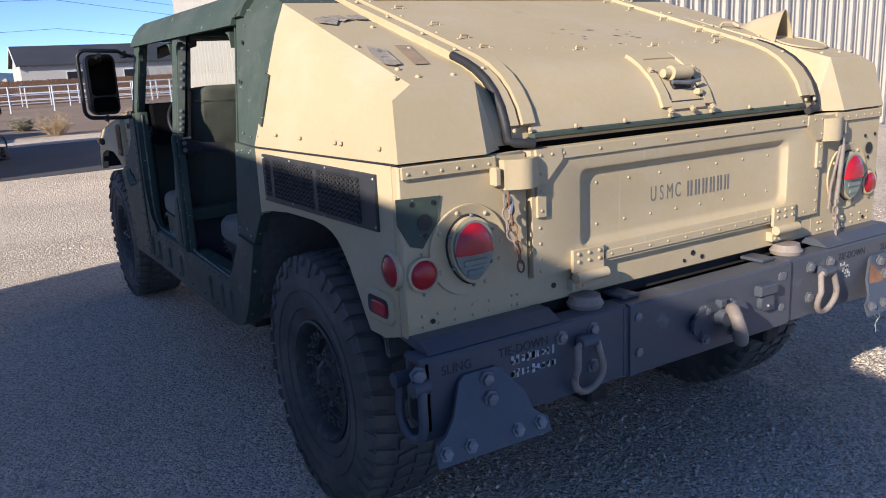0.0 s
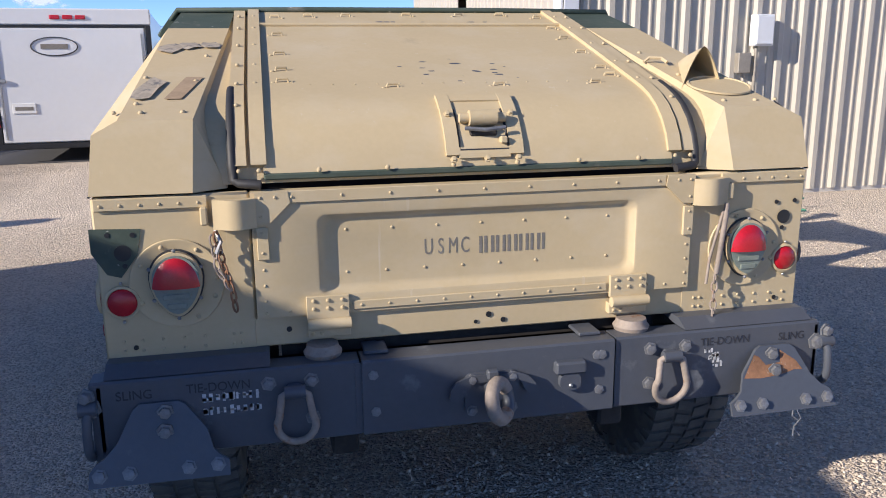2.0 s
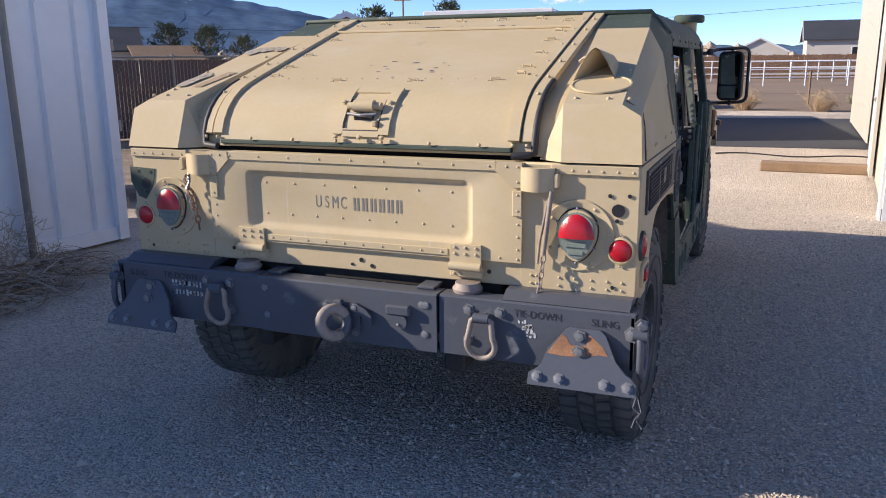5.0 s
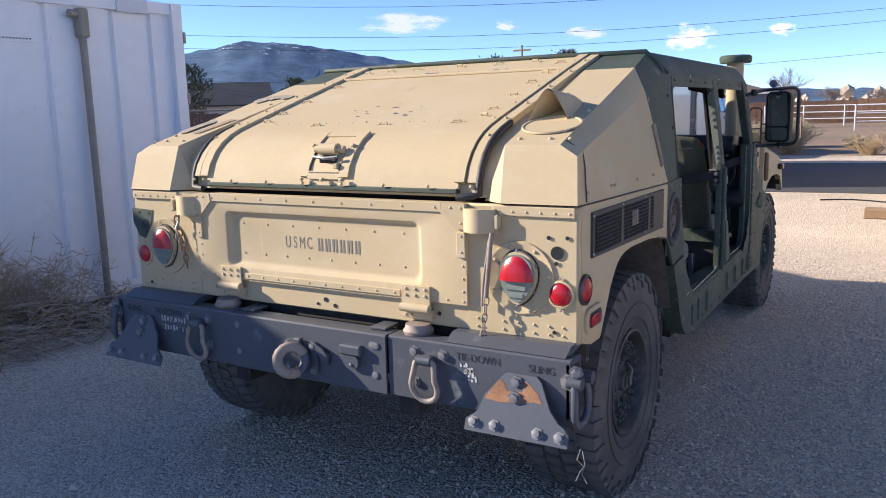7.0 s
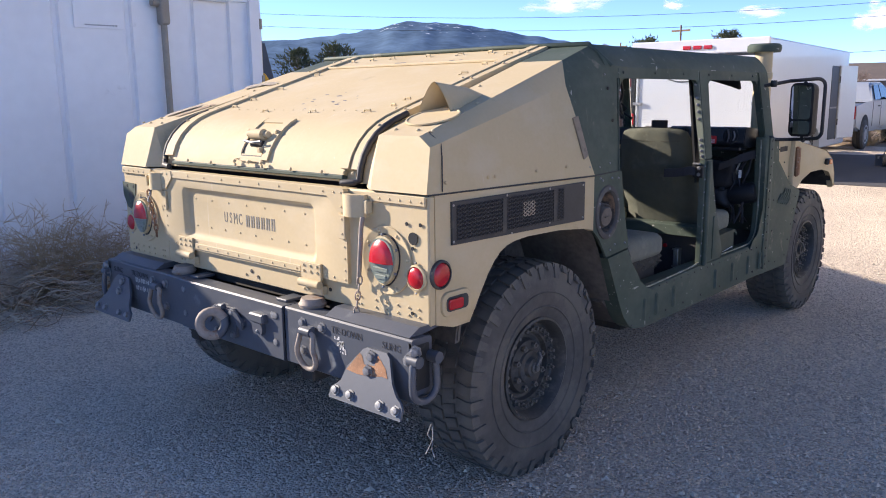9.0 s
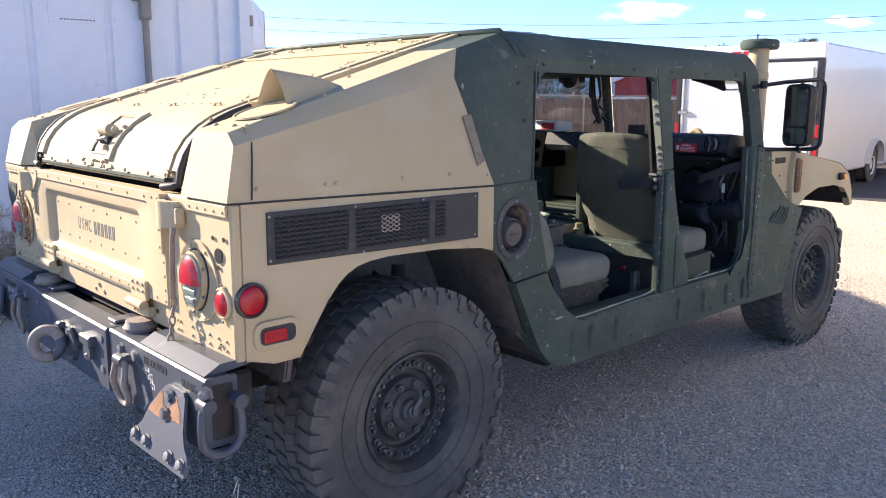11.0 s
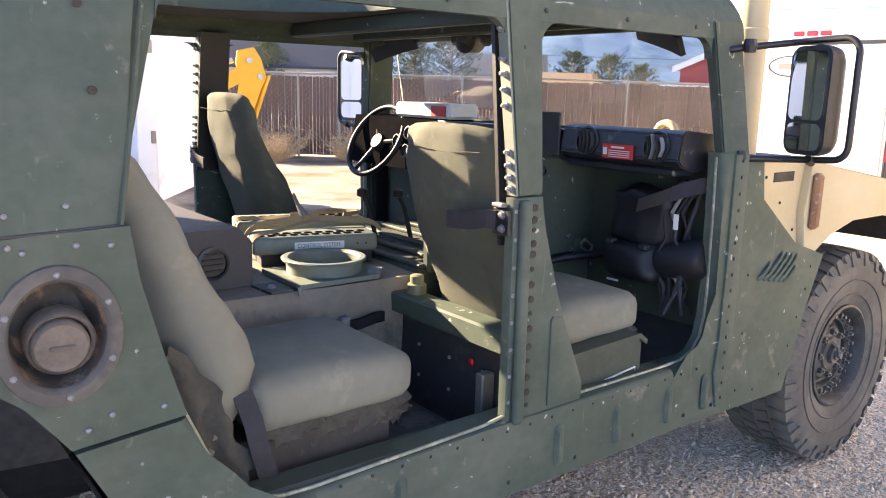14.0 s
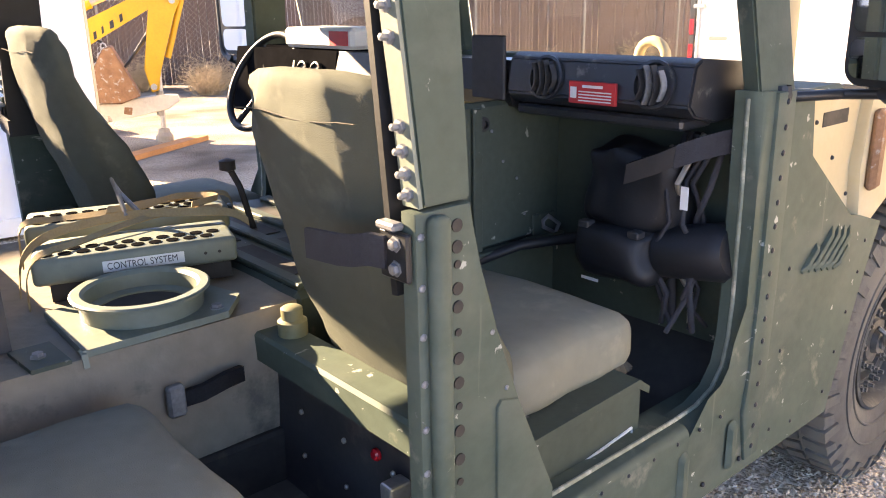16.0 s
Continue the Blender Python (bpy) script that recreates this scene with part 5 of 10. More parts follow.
def build_backhoe():
    """The arm and stabiliser of a yellow digger behind the storage box."""
    g = thing("backhoe", "yellow backhoe digger with a folded arm and steel bucket", "digger")
    def arm(name, pts, x_half, mat):
        side = Vector((0.930, -0.368, 0)).normalized()
        bm = bmesh.new()
        lo = [bm.verts.new(Vector(p) - side * x_half) for p in pts]
        hi = [bm.verts.new(Vector(p) + side * x_half) for p in pts]
        bm.faces.new(lo)
        bm.faces.new(hi[::-1])
        for i in range(len(pts)):
            bm.faces.new((lo[i], lo[(i + 1) % len(pts)], hi[(i + 1) % len(pts)], hi[i]))
        bmesh.ops.bevel(bm, geom=bm.edges[:], offset=0.012, segments=1, affect="EDGES")
        return part(name, bm, mat, g)
    o = Vector((-7.377, 5.218, 0))
    d = Vector((0.368, 0.930, 0))

    def at(u, z):
        return o + d * u + Vector((0, 0, z))
    arm("boom", [at(-1.9, 0.62), at(-1.85, 0.85), at(-0.71, 1.37), at(-0.05, 1.66), at(0.03, 1.84), at(0.20, 1.82), at(0.12, 1.56), at(-0.06, 1.46), at(-0.74, 1.08)], 0.09, YELLOW)
    arm("dipper", [at(-0.03, 1.90), at(0.18, 1.95), at(0.27, 1.80), at(0.33, 1.57), at(0.26, 1.43), at(0.04, 0.83), at(0.01, 0.60), at(-0.08, 0.57), at(-0.13, 0.84), at(0.01, 1.55), at(-0.05, 1.75)], 0.10, YELLOW)
    part("hydraulic_ram", tube([at(-0.95, 1.42), at(-0.08, 1.78)], 0.035, 10), STEEL, g, smooth=60)
    part("ram_sleeve", tube([at(-1.4, 1.24), at(-0.6, 1.56)], 0.05, 10), YELLOW, g, smooth=60)
    part("hydraulic_ram", tube([at(0.36, 1.60), at(0.14, 0.95)], 0.035, 10), YELLOW, g, smooth=60)
    for u, z in ((0.25, 1.58), (0.12, 1.78), (-0.05, 0.64), (-0.72, 1.23)):
        part("pin", cyl(at(u, z) + Vector((-0.1, 0.04, 0)), at(u, z) + Vector((0.14, -0.055, 0)), 0.035, seg=14), STEEL, g)
    for k in range(9):
        t = k / 8
        u, z = -0.53 - 0.18 * t + 0.02 * (k % 2), 1.10 - 0.42 * t
        part("chain_link", tube([at(u + 0.03 * math.cos(a), z + 0.042 * math.sin(a)) + Vector((0.11, -0.04, 0)) for a in np.linspace(0, 2 * math.pi, 9)[:-1]], 0.010, 5, closed=True), STEEL, g, smooth=60)
    part("hose", tube([at(-0.9, 1.3), at(-0.55, 1.15), at(-0.45, 0.8), at(-0.30, 0.9), at(0.0, 1.3)], 0.016, 6), BLACK, g, smooth=60)
    part("hose", tube([at(-0.8, 1.2), at(-0.60, 0.9), at(-0.5, 0.7), at(-0.35, 0.85), at(-0.05, 1.2)], 0.016, 6), BLACK, g, smooth=60)
    arm("bucket", [at(-0.72, 0.50), at(-0.70, 0.80), at(-0.54, 1.08), at(-0.45, 1.11), at(-0.20, 0.55), at(-0.42, 0.47)], 0.20, RUST)
    for u in (-0.75, -0.6, -0.45):
        part("bucket_tooth", box(-0.02, 0.02, -0.03, 0.03, -0.08, 0.02, 0.004, m=Matrix.Translation(at(u, 0.42))), STEEL, g)
    arm("stabiliser_beam", [at(-1.1, 0.18), at(-0.58, 0.26), at(0.08, 0.37), at(0.22, 0.46), at(0.21, 0.53), at(0.02, 0.54), at(-0.70, 0.46), at(-1.1, 0.40)], 0.07, WORN_WHITE)
    for i, (u, wide) in enumerate(((-0.62, 0.05), (-0.53, 0.04), (-0.44, 0.06), (-0.33, 0.05))):  # unreadable maker's lettering
        z = 1.16 + 0.62 * (u + 0.62)
        arm("lettering_bar", [at(u, z), at(u + wide, z + 0.03), at(u + wide, z + 0.13), at(u, z + 0.10)], 0.094, BLACK)
    arm("beam_rust", [at(-0.42, 0.34), at(-0.32, 0.32), at(-0.30, 0.42), at(-0.40, 0.43)], 0.075, RUST)
    part("stabiliser_leg", cyl(at(0.0, 0.14), at(0.02, 0.80), 0.03), STEEL, g)
    part("leg_sleeve", cyl(at(-0.015, 0.30), at(0.01, 0.58), 0.045), GALV, g)
    part("stabiliser_foot", lathe([(0, 0.16), (0.06, 0.15), (0.07, 0.10), (0.10, 0.06), (0.10, 0.0), (0, 0)], at(0.0, 0.0), (0, 0, 1), 16), GALV, g)
    part("frame", box(-11.6, -9.7, 2.5, 3.9, 0.5, 1.4, 0.05), YELLOW, g)
    # unseen cab, added to throw shade over the ground past the storage box
    part("cab", box(-11.4, -9.8, 2.55, 3.85, 1.4, 2.55, 0.08, seg=2), YELLOW, g)
    for p in ((-10.9, 2.3), (-10.9, 4.1)):
        part("wheel", lathe([(0, 0), (0.5, 0), (0.6, 0.05), (0.6, 0.35), (0.5, 0.4), (0, 0.4)], (p[0], p[1] - 0.2, 0.6), (0, 1, 0), 24), RUBBER, g)
    ob = part("loose_plank", box(-0.75, 0.75, -0.09, 0.09, 0.0, 0.06, 0.006), ORANGE_WOOD)
    ob.matrix_world = pose(-6.70, 4.92, 0, 0, 0, 122)
    tagged(ob, "orange painted wooden plank lying on gravel", "plank")


def build_yard_clutter():
    # coiled hose by the workshop wall
    rng = random.Random(5)
    pts = []
    for i in range(360):
        a = 2 * math.pi * i / 30
        cx, cy = 3.95 + 0.28 * math.sin(i * 0.021 + 1), 5.25 + 0.10 * math.cos(i * 0.035)
        rx, ry = 0.52 + 0.26 * math.sin(i * 0.137) + 0.06 * math.sin(i * 0.9) + rng.uniform(-0.03, 0.03), 0.22 + 0.12 * math.sin(i * 0.083 + 2) + rng.uniform(-0.02, 0.02)
        pts.append((cx + rx * math.cos(a), cy + ry * math.sin(a), 0.02 + 0.11 * (i / 360) * (0.6 + 0.4 * math.sin(i * 0.5)) + rng.uniform(0, 0.006)))
    tagged(part("garden_hose", tube(pts, 0.010, 6), HOSE), "tangled green garden hose heaped on gravel", "hose")
    tagged(part("garden_hose", tube([(2.75, 5.72, 0.015), (3.0, 5.60, 0.02), (3.3, 5.58, 0.015), (3.55, 5.42, 0.02), (3.8, 5.2, 0.05)], 0.013, 6), HOSE), "loose end of green garden hose on gravel", "hose")
    ob = part("timber_sleeper", box(-0.72, 0.72, -0.14, 0.14, 0.0, 0.13, 0.012), WOOD)
    ob.matrix_world = pose(2.15, 9.75, 0, 0, 0, -2)
    tagged(ob, "weathered timber sleeper lying on gravel", "timber")
    cp = [(0.7 + 0.24 * k, 11.7 + 0.18 * math.sin(k * 0.9), 0.012) for k in range(11)]
    tagged(part("extension_cord", tube(cp, 0.012, 6), BLACK), "black cable snaking over gravel", "cable")
    ob = part("wooden_block", box(-0.10, 0.10, -0.05, 0.05, 0, 0.07, 0.008), WOOD)
    ob.matrix_world = pose(2.4, 2.72, 0.0, 0, 0, 20)
    ob.scale = (0.35, 0.5, 0.2)
    tagged(ob, "small pale wood chip on gravel", "debris")


build_ground()
build_road()
build_metal_building()
build_container()
build_slat_fence()
build_mountains()
build_neighbours()
build_trailer()
build_pickup()
build_board_fence()
build_hand_truck()
build_tool_case()
build_backhoe()
build_yard_clutter()
for i, (x, y, r, h, k) in enumerate(((-3.74, 1.06, 0.22, 0.70, 60), (-3.70, 1.36, 0.16, 0.56, 26), (-3.70, 0.62, 0.30, 0.74, 70), (-3.62, 0.2, 0.4, 0.6, 80), (-3.70, 1.78, 0.12, 0.30, 20))):
    brush("dry_shrub", "dry straw-grey shrub against the white steel box", (x, y, 0), r, h, k, TWIG if i % 2 else DRYBRUSH, 100 + i, 0.75, 0.0055, "dry shrubs")
for i, (x, y, rx, ry, h, k) in enumerate(((-3.42, 1.00, 0.42, 0.50, 0.34, 420), (-3.45, 1.70, 0.36, 0.48, 0.20, 260), (-3.38, 0.25, 0.45, 0.55, 0.36, 380), (-3.42, -0.6, 0.4, 0.5, 0.3, 220))):
    twig_heap("heap of grey dead stems beside the white steel box", (x, y, 0), rx, ry, h, k, 300 + i)
for i, (x, y, h) in enumerate(((-12.6, 8.4, 0.75), (-11.5, 9.4, 0.6), (-13.6, 7.2, 0.7), (-10.4, 10.8, 0.6), (-14.6, 6.3, 0.7), (-9.3, 11.6, 0.55), (-8.6, 13.6, 0.6), (-11.9, 7.9, 0.5), (-8.4, 16.0, 0.8))):
    brush("dry_shrub", "straw coloured dry brush along the slat fence", (x, y, 0), 0.7, h, 130, DRYBRUSH, 140 + i, 1.0, 0.006, "dry shrubs")
for i in range(12):
    brush("dry_shrub", "straw coloured dry weeds at the field edge", (-8 + 2.2 * i, 24.5 + 0.4 * math.sin(i * 2.3), 0), 0.8, 0.7, 70, DRYBRUSH, 180 + i, 1.0, 0.009, "field weeds")
for i, (x, y, r, h) in enumerate(((-2.9, 28.6, 0.9, 1.0), (-2.0, 29.0, 1.0, 1.1), (-4.0, 29.5, 0.8, 1.0), (0.2, 28.3, 0.6, 0.45), (4.4, 27.5, 0.6, 0.45))):
    brush("sagebrush", "bushy grey-green sagebrush beside the lane", (x, y, 0), r, h, 260, SAGE, 220 + i, 1.1, 0.012, "roadside sagebrush")


# ---------- the truck ----------
truck = thing("military_truck", "doorless four-seat military truck, sand-tan rear body and olive green cab", "truck")
X = 1.065        # half width of the body
LEFT = -0.981    # the left side stands a little closer to the middle


def mirrored(bm, s):
    if s < 0:
        bmesh.ops.scale(bm, vec=(s, 1, 1), verts=bm.verts[:])
        bmesh.ops.reverse_faces(bm, faces=bm.faces[:])
    return bm


def side(name, points, mats, s, x0=1.035, x1=X, parent=truck, bevel=0.004, label=""):
    """A flat side panel of the body from its outline along the truck."""
    return part(name, mirrored(prism(points, "x", x0, x1, bevel=bevel), s), mats, parent, label, smooth=40)


def jamb(name, points, lo_i, hi_i, s, x0, x1, r=0.028, label=""):
    """A side panel whose edge along the door opening, from point lo_i to hi_i, rolls inwards."""
    bm = prism(points, "x", x0, x1)
    at = {(round(y, 5), round(z, 5)) for y, z in points[lo_i:hi_i + 1]}
    roll = [e for e in bm.edges if all(abs(w.co.x - x1) < 1e-6 and (round(w.co.y, 5), round(w.co.z, 5)) in at for w in e.verts)]
    bmesh.ops.bevel(bm, geom=roll, offset=r, segments=5, affect="EDGES", profile=0.5)
    return part(name, mirrored(bm, s), GREEN, truck, label, smooth=45)


def soft_box(x0, x1, y0, y1, z0, z1, bevel, cuts=6, wrinkle=0.006, scale=7.0, seed=0.0, crown=0.0):
    """A stuffed, cloth-covered block with rounded edges and creases."""
    bm = box(x0, x1, y0, y1, z0, z1)
    bmesh.ops.subdivide_edges(bm, edges=bm.edges[:], cuts=cuts, use_grid_fill=True)
    c = Vector(((x0 + x1) / 2, (y0 + y1) / 2, (z0 + z1) / 2))
    h = Vector(((x1 - x0) / 2, (y1 - y0) / 2, (z1 - z0) / 2))
    for v in bm.verts:
        d = v.co - c
        inner = Vector([max(-(h[i] - bevel), min(h[i] - bevel, d[i])) for i in range(3)])
        off = d - inner
        if off.length > bevel:
            off = off.normalized() * bevel
        p = inner + off
        p.z += crown * (1 - (d.x / h.x) ** 2) * (1 - (d.y / h.y) ** 2) * (1 if d.z > 0 else 0)
        k = noise.noise(v.co * scale + Vector((seed, 0, 0)))
        p += d.normalized() * k * wrinkle
        v.co = c + p
    return bm


def loop_rect(x0, x1, z0, z1, r, seg=4):
    """A rectangle with rounded corners, anticlockwise from its lower left."""
    out = []
    for cx, cz, a0 in ((x0 + r, z0 + r, 180), (x1 - r, z0 + r, 270), (x1 - r, z1 - r, 0), (x0 + r, z1 - r, 90)):
        for i in range(seg + 1):
            a = radians(a0 + 90 * i / seg)
            out.append((cx + r * math.cos(a), cz + r * math.sin(a)))
    return out


def build_wheels():
    """Four chunky mud tyres on dark bolted rims, sharing their meshes."""
    R = 0.468
    tyre = lathe([(0.215, -0.12), (0.235, -0.135), (0.30, -0.152), (0.37, -0.158), (0.415, -0.150), (0.450, -0.138), (0.458, -0.10), (0.460, 0.0),
                  (0.458, 0.10), (0.450, 0.138), (0.415, 0.150), (0.37, 0.158), (0.30, 0.152), (0.235, 0.135), (0.215, 0.12)], (0, 0, 0), (1, 0, 0), 72, close=True)
    n = 46
    block_meshes = []

    def block(corners, faces):
        bm = bmesh.new()
        vs = [bm.verts.new(c) for c in corners]
        for f in faces:
            bm.faces.new([vs[j] for j in f])
        bmesh.ops.recalc_face_normals(bm, faces=bm.faces[:])
        me = bpy.data.meshes.new("tread_block")
        bm.to_mesh(me)
        bm.free()
        me.materials.append(RUBBER)
        return me
    w = 2 * math.pi / n * 0.33
    for xa, xb, skew, da in ((-0.145, -0.075, 0.5, 0.0), (-0.062, -0.006, -0.4, 0.5), (0.006, 0.062, 0.4, 0.0), (0.075, 0.145, -0.5, 0.5)):
        cs = []
        for x, k in ((xa, -skew), (xb, skew)):
            for ww in (-w, w):
                for r in (R - 0.022, R - (0.006 if abs(x) > 0.14 else 0.0)):
                    t = ww + k * w * 0.8
                    cs.append((x, r * math.sin(t), r * math.cos(t)))
        block_meshes.append((block(cs, ((0, 1, 3, 2), (4, 6, 7, 5), (0, 4, 5, 1), (2, 3, 7, 6), (1, 5, 7, 3), (0, 2, 6, 4))), da, 1))
    w = 2 * math.pi / n * 0.28
    for sgn in (-1, 1):  # shoulder lugs, long and short in turn
        for long, odd in ((0.062, 1), (0.030, 0)):
            cs = []
            for r, x in ((R - 0.006, 0.146), (R - 0.006 - long, 0.161)):
                for ww in (-w, w):
                    for o in (0.0, -0.02):
                        cs.append((sgn * (x + o), r * math.sin(ww), r * math.cos(ww)))
            block_meshes.append((block(cs, ((0, 2, 3, 1), (4, 5, 7, 6), (0, 4, 6, 2), (1, 3, 7, 5), (0, 1, 5, 4), (2, 6, 7, 3))), 0.25 * (1 + sgn) + odd, 2))
    for r in (0.27, 0.335):  # raised sidewall rings
        lathe([(r, 0.146 if r < 0.3 else 0.1555), (r + 0.003, 0.151 if r < 0.3 else 0.160), (r + 0.007, 0.151 if r < 0.3 else 0.160), (r + 0.01, 0.146)], (0, 0, 0), (1, 0, 0), 64, tyre)
    first = part("wheel", tyre, RUBBER, truck, "worn black mud-terrain tyre", smooth=32)
    for me, da, step in block_meshes:
        for i in range(0, n, step):
            ob = new("tread_block", me)
            ob.parent = first
            ob.rotation_euler = (-2 * math.pi * (i + da) / n, 0, 0)
    rim_bm = lathe([(0.222, 0.100), (0.226, 0.138), (0.216, 0.142), (0.205, 0.125), (0.198, 0.085), (0.19, 0.078), (0.15, 0.082), (0.145, 0.060), (0.135, 0.055),
                    (0.125, 0.058), (0.115, 0.082), (0.075, 0.088), (0.07, 0.098), (0.045, 0.10), (0.04, 0.118), (0.0, 0.12)], (0, 0, 0), (1, 0, 0), 48)
    lathe([(0.222, 0.10), (0.2, 0.0), (0.2, -0.12), (0.0, -0.12)], (0, 0, 0), (1, 0, 0), 32, rim_bm)
    part("rim", rim_bm, RIM, first, "dark painted two-piece steel rim", smooth=30)
    studs = bmesh.new()
    for i in range(24):
        a = 2 * math.pi * (i + (0.25 if i % 3 else 0)) / 24
        p = (0.080, 0.170 * math.cos(a), 0.170 * math.sin(a))
        lathe([(0.0135, 0), (0.0135, 0.014), (0.008, 0.015), (0.008, 0.030), (0, 0.031)], p, (1, 0, 0), 6, studs)
    pieces("stud", studs, STUD, first)
    lugs = bmesh.new()
    for i in range(8):
        a = 2 * math.pi * i / 8 + 0.2
        lathe([(0.014, 0), (0.014, 0.018), (0.007, 0.019), (0.007, 0.026), (0, 0.027)], (0.085, 0.096 * math.cos(a), 0.096 * math.sin(a)), (1, 0, 0), 6, lugs)
    pieces("lug_nut", lugs, STUD, first)
    valve = tube([(0.115, 0, 0), (0.135, 0.0, 0.012), (0.135, 0.035, 0.035), (0.115, 0.05, 0.05)], 0.009, 6)
    lathe([(0.024, 0.112), (0.024, 0.128), (0.014, 0.13), (0.014, 0.142), (0, 0.142)], (0, 0, 0), (1, 0, 0), 8, valve)
    part("hub_valve", valve, STUD, first)
    places = [(0.885, 0.71, 12, False), (-0.885, 0.71, 40, True), (0.885, 4.09, 77, False), (-0.885, 4.09, 140, True)]
    for i, (x, y, spin, left) in enumerate(places):
        m = pose(x, y, 0.445, 0, 0, 180 if left else 0) @ pose(0, 0, 0, spin) @ Matrix.Scale(0.974, 4)
        if i == 0:
            first.matrix_basis = m
        else:
            copy_thing(first, m)


def build_hull(s):
    """One side of the slanted rear top, from the waist seam up to the roof, with the inner wall beside the hatch."""
    bm = bmesh.new()

    def v(x, y, z):
        return bm.verts.new((s * x, y, z))
    B0, B1, B2 = v(X, -0.006, 1.252), v(X, 1.05, 1.235), v(1.050, 1.278, 1.235)
    R0, R1, R2, R3 = v(1.05, 0.03, 1.405), v(1.004, 0.905, 1.611), v(0.985, 1.25, 1.695), v(0.985, 1.345, 1.70)
    I0, I1, I2 = v(0.985, 0.048, 1.440), v(0.935, 0.98, 1.716), v(0.905, 1.25, 1.792)
    T1, T2 = v(0.715, 0.98, 1.716), v(0.70, 1.25, 1.792)
    N0, E0 = v(0.790, 0.045, 1.440), v(0.800, -0.014, 1.252)
    L0, L1 = v(0.712, 0.050, 1.252), v(0.690, 0.98, 1.66)
    faces = [((B0, B1, R1, R0), 0), ((B1, B2, R3, R2, R1), 1), ((R0, R1, I1, I0), 0), ((R1, R2, I2, I1), 1),
             ((I0, I1, T1, N0), 0), ((I1, I2, T2, T1), 1), ((B0, R0, I0, N0, E0), 0), ((N0, T1, L1, L0), 0), ((N0, L0, E0), 0)]
    for f, k in faces:
        bm.faces.new(f).material_index = k
    rim = [e for e in bm.edges if not e.is_boundary and e.calc_face_angle(0) > 0.25]
    bmesh.ops.bevel(bm, geom=rim, offset=0.027, segments=5, affect="EDGES", profile=0.5)
    return part("hull_side", bm, [TAN, GREEN], truck, "slanted armoured top side, tan running into green" if s > 0 else "", smooth=35)


SLANT = [(1.25, 1.778), (0.98, 1.702), (0.60, 1.588), (0.30, 1.497), (0.235, 1.476), (0.185, 1.455), (0.14, 1.428), (0.10, 1.392), (0.07, 1.350), (0.052, 1.305), (0.045, 1.262)]


def curve_sheet(profile, x0, x1, lift, thick, cols=2):
    """A sheet that follows the slanted back and its rounded rear end."""
    bm = bmesh.new()
    pts = [Vector((0, y, z)) for y, z in profile]
    rows = []
    for i, p in enumerate(pts):
        d = (pts[min(i + 1, len(pts) - 1)] - pts[max(i - 1, 0)]).normalized()
        nrm = Vector((0, d.z, -d.y))
        if nrm.z < 0:
            nrm = -nrm
        if nrm.y > 0 and i > len(pts) - 4:
            nrm = -nrm
        rows.append(([bm.verts.new((x, *(p + nrm * lift).yz)) for x in (x0, x1)], [bm.verts.new((x, *(p + nrm * (lift - thick)).yz)) for x in (x0, x1)]))
    for (a, b), (c, d) in zip(rows, rows[1:]):
        bm.faces.new((a[0], a[1], c[1], c[0]))
        bm.faces.new((b[1], b[0], d[0], d[1]))
        bm.faces.new((a[0], c[0], d[0], b[0]))
        bm.faces.new((a[1], b[1], d[1], c[1]))
    for a, b in (rows[0], rows[-1]):
        bm.faces.new((a[0], a[1], b[1], b[0]))
    return bm


def slant_z(y):
    ys = [p[0] for p in SLANT][::-1]
    zs = [p[1] for p in SLANT][::-1]
    return float(np.interp(y, ys, zs))


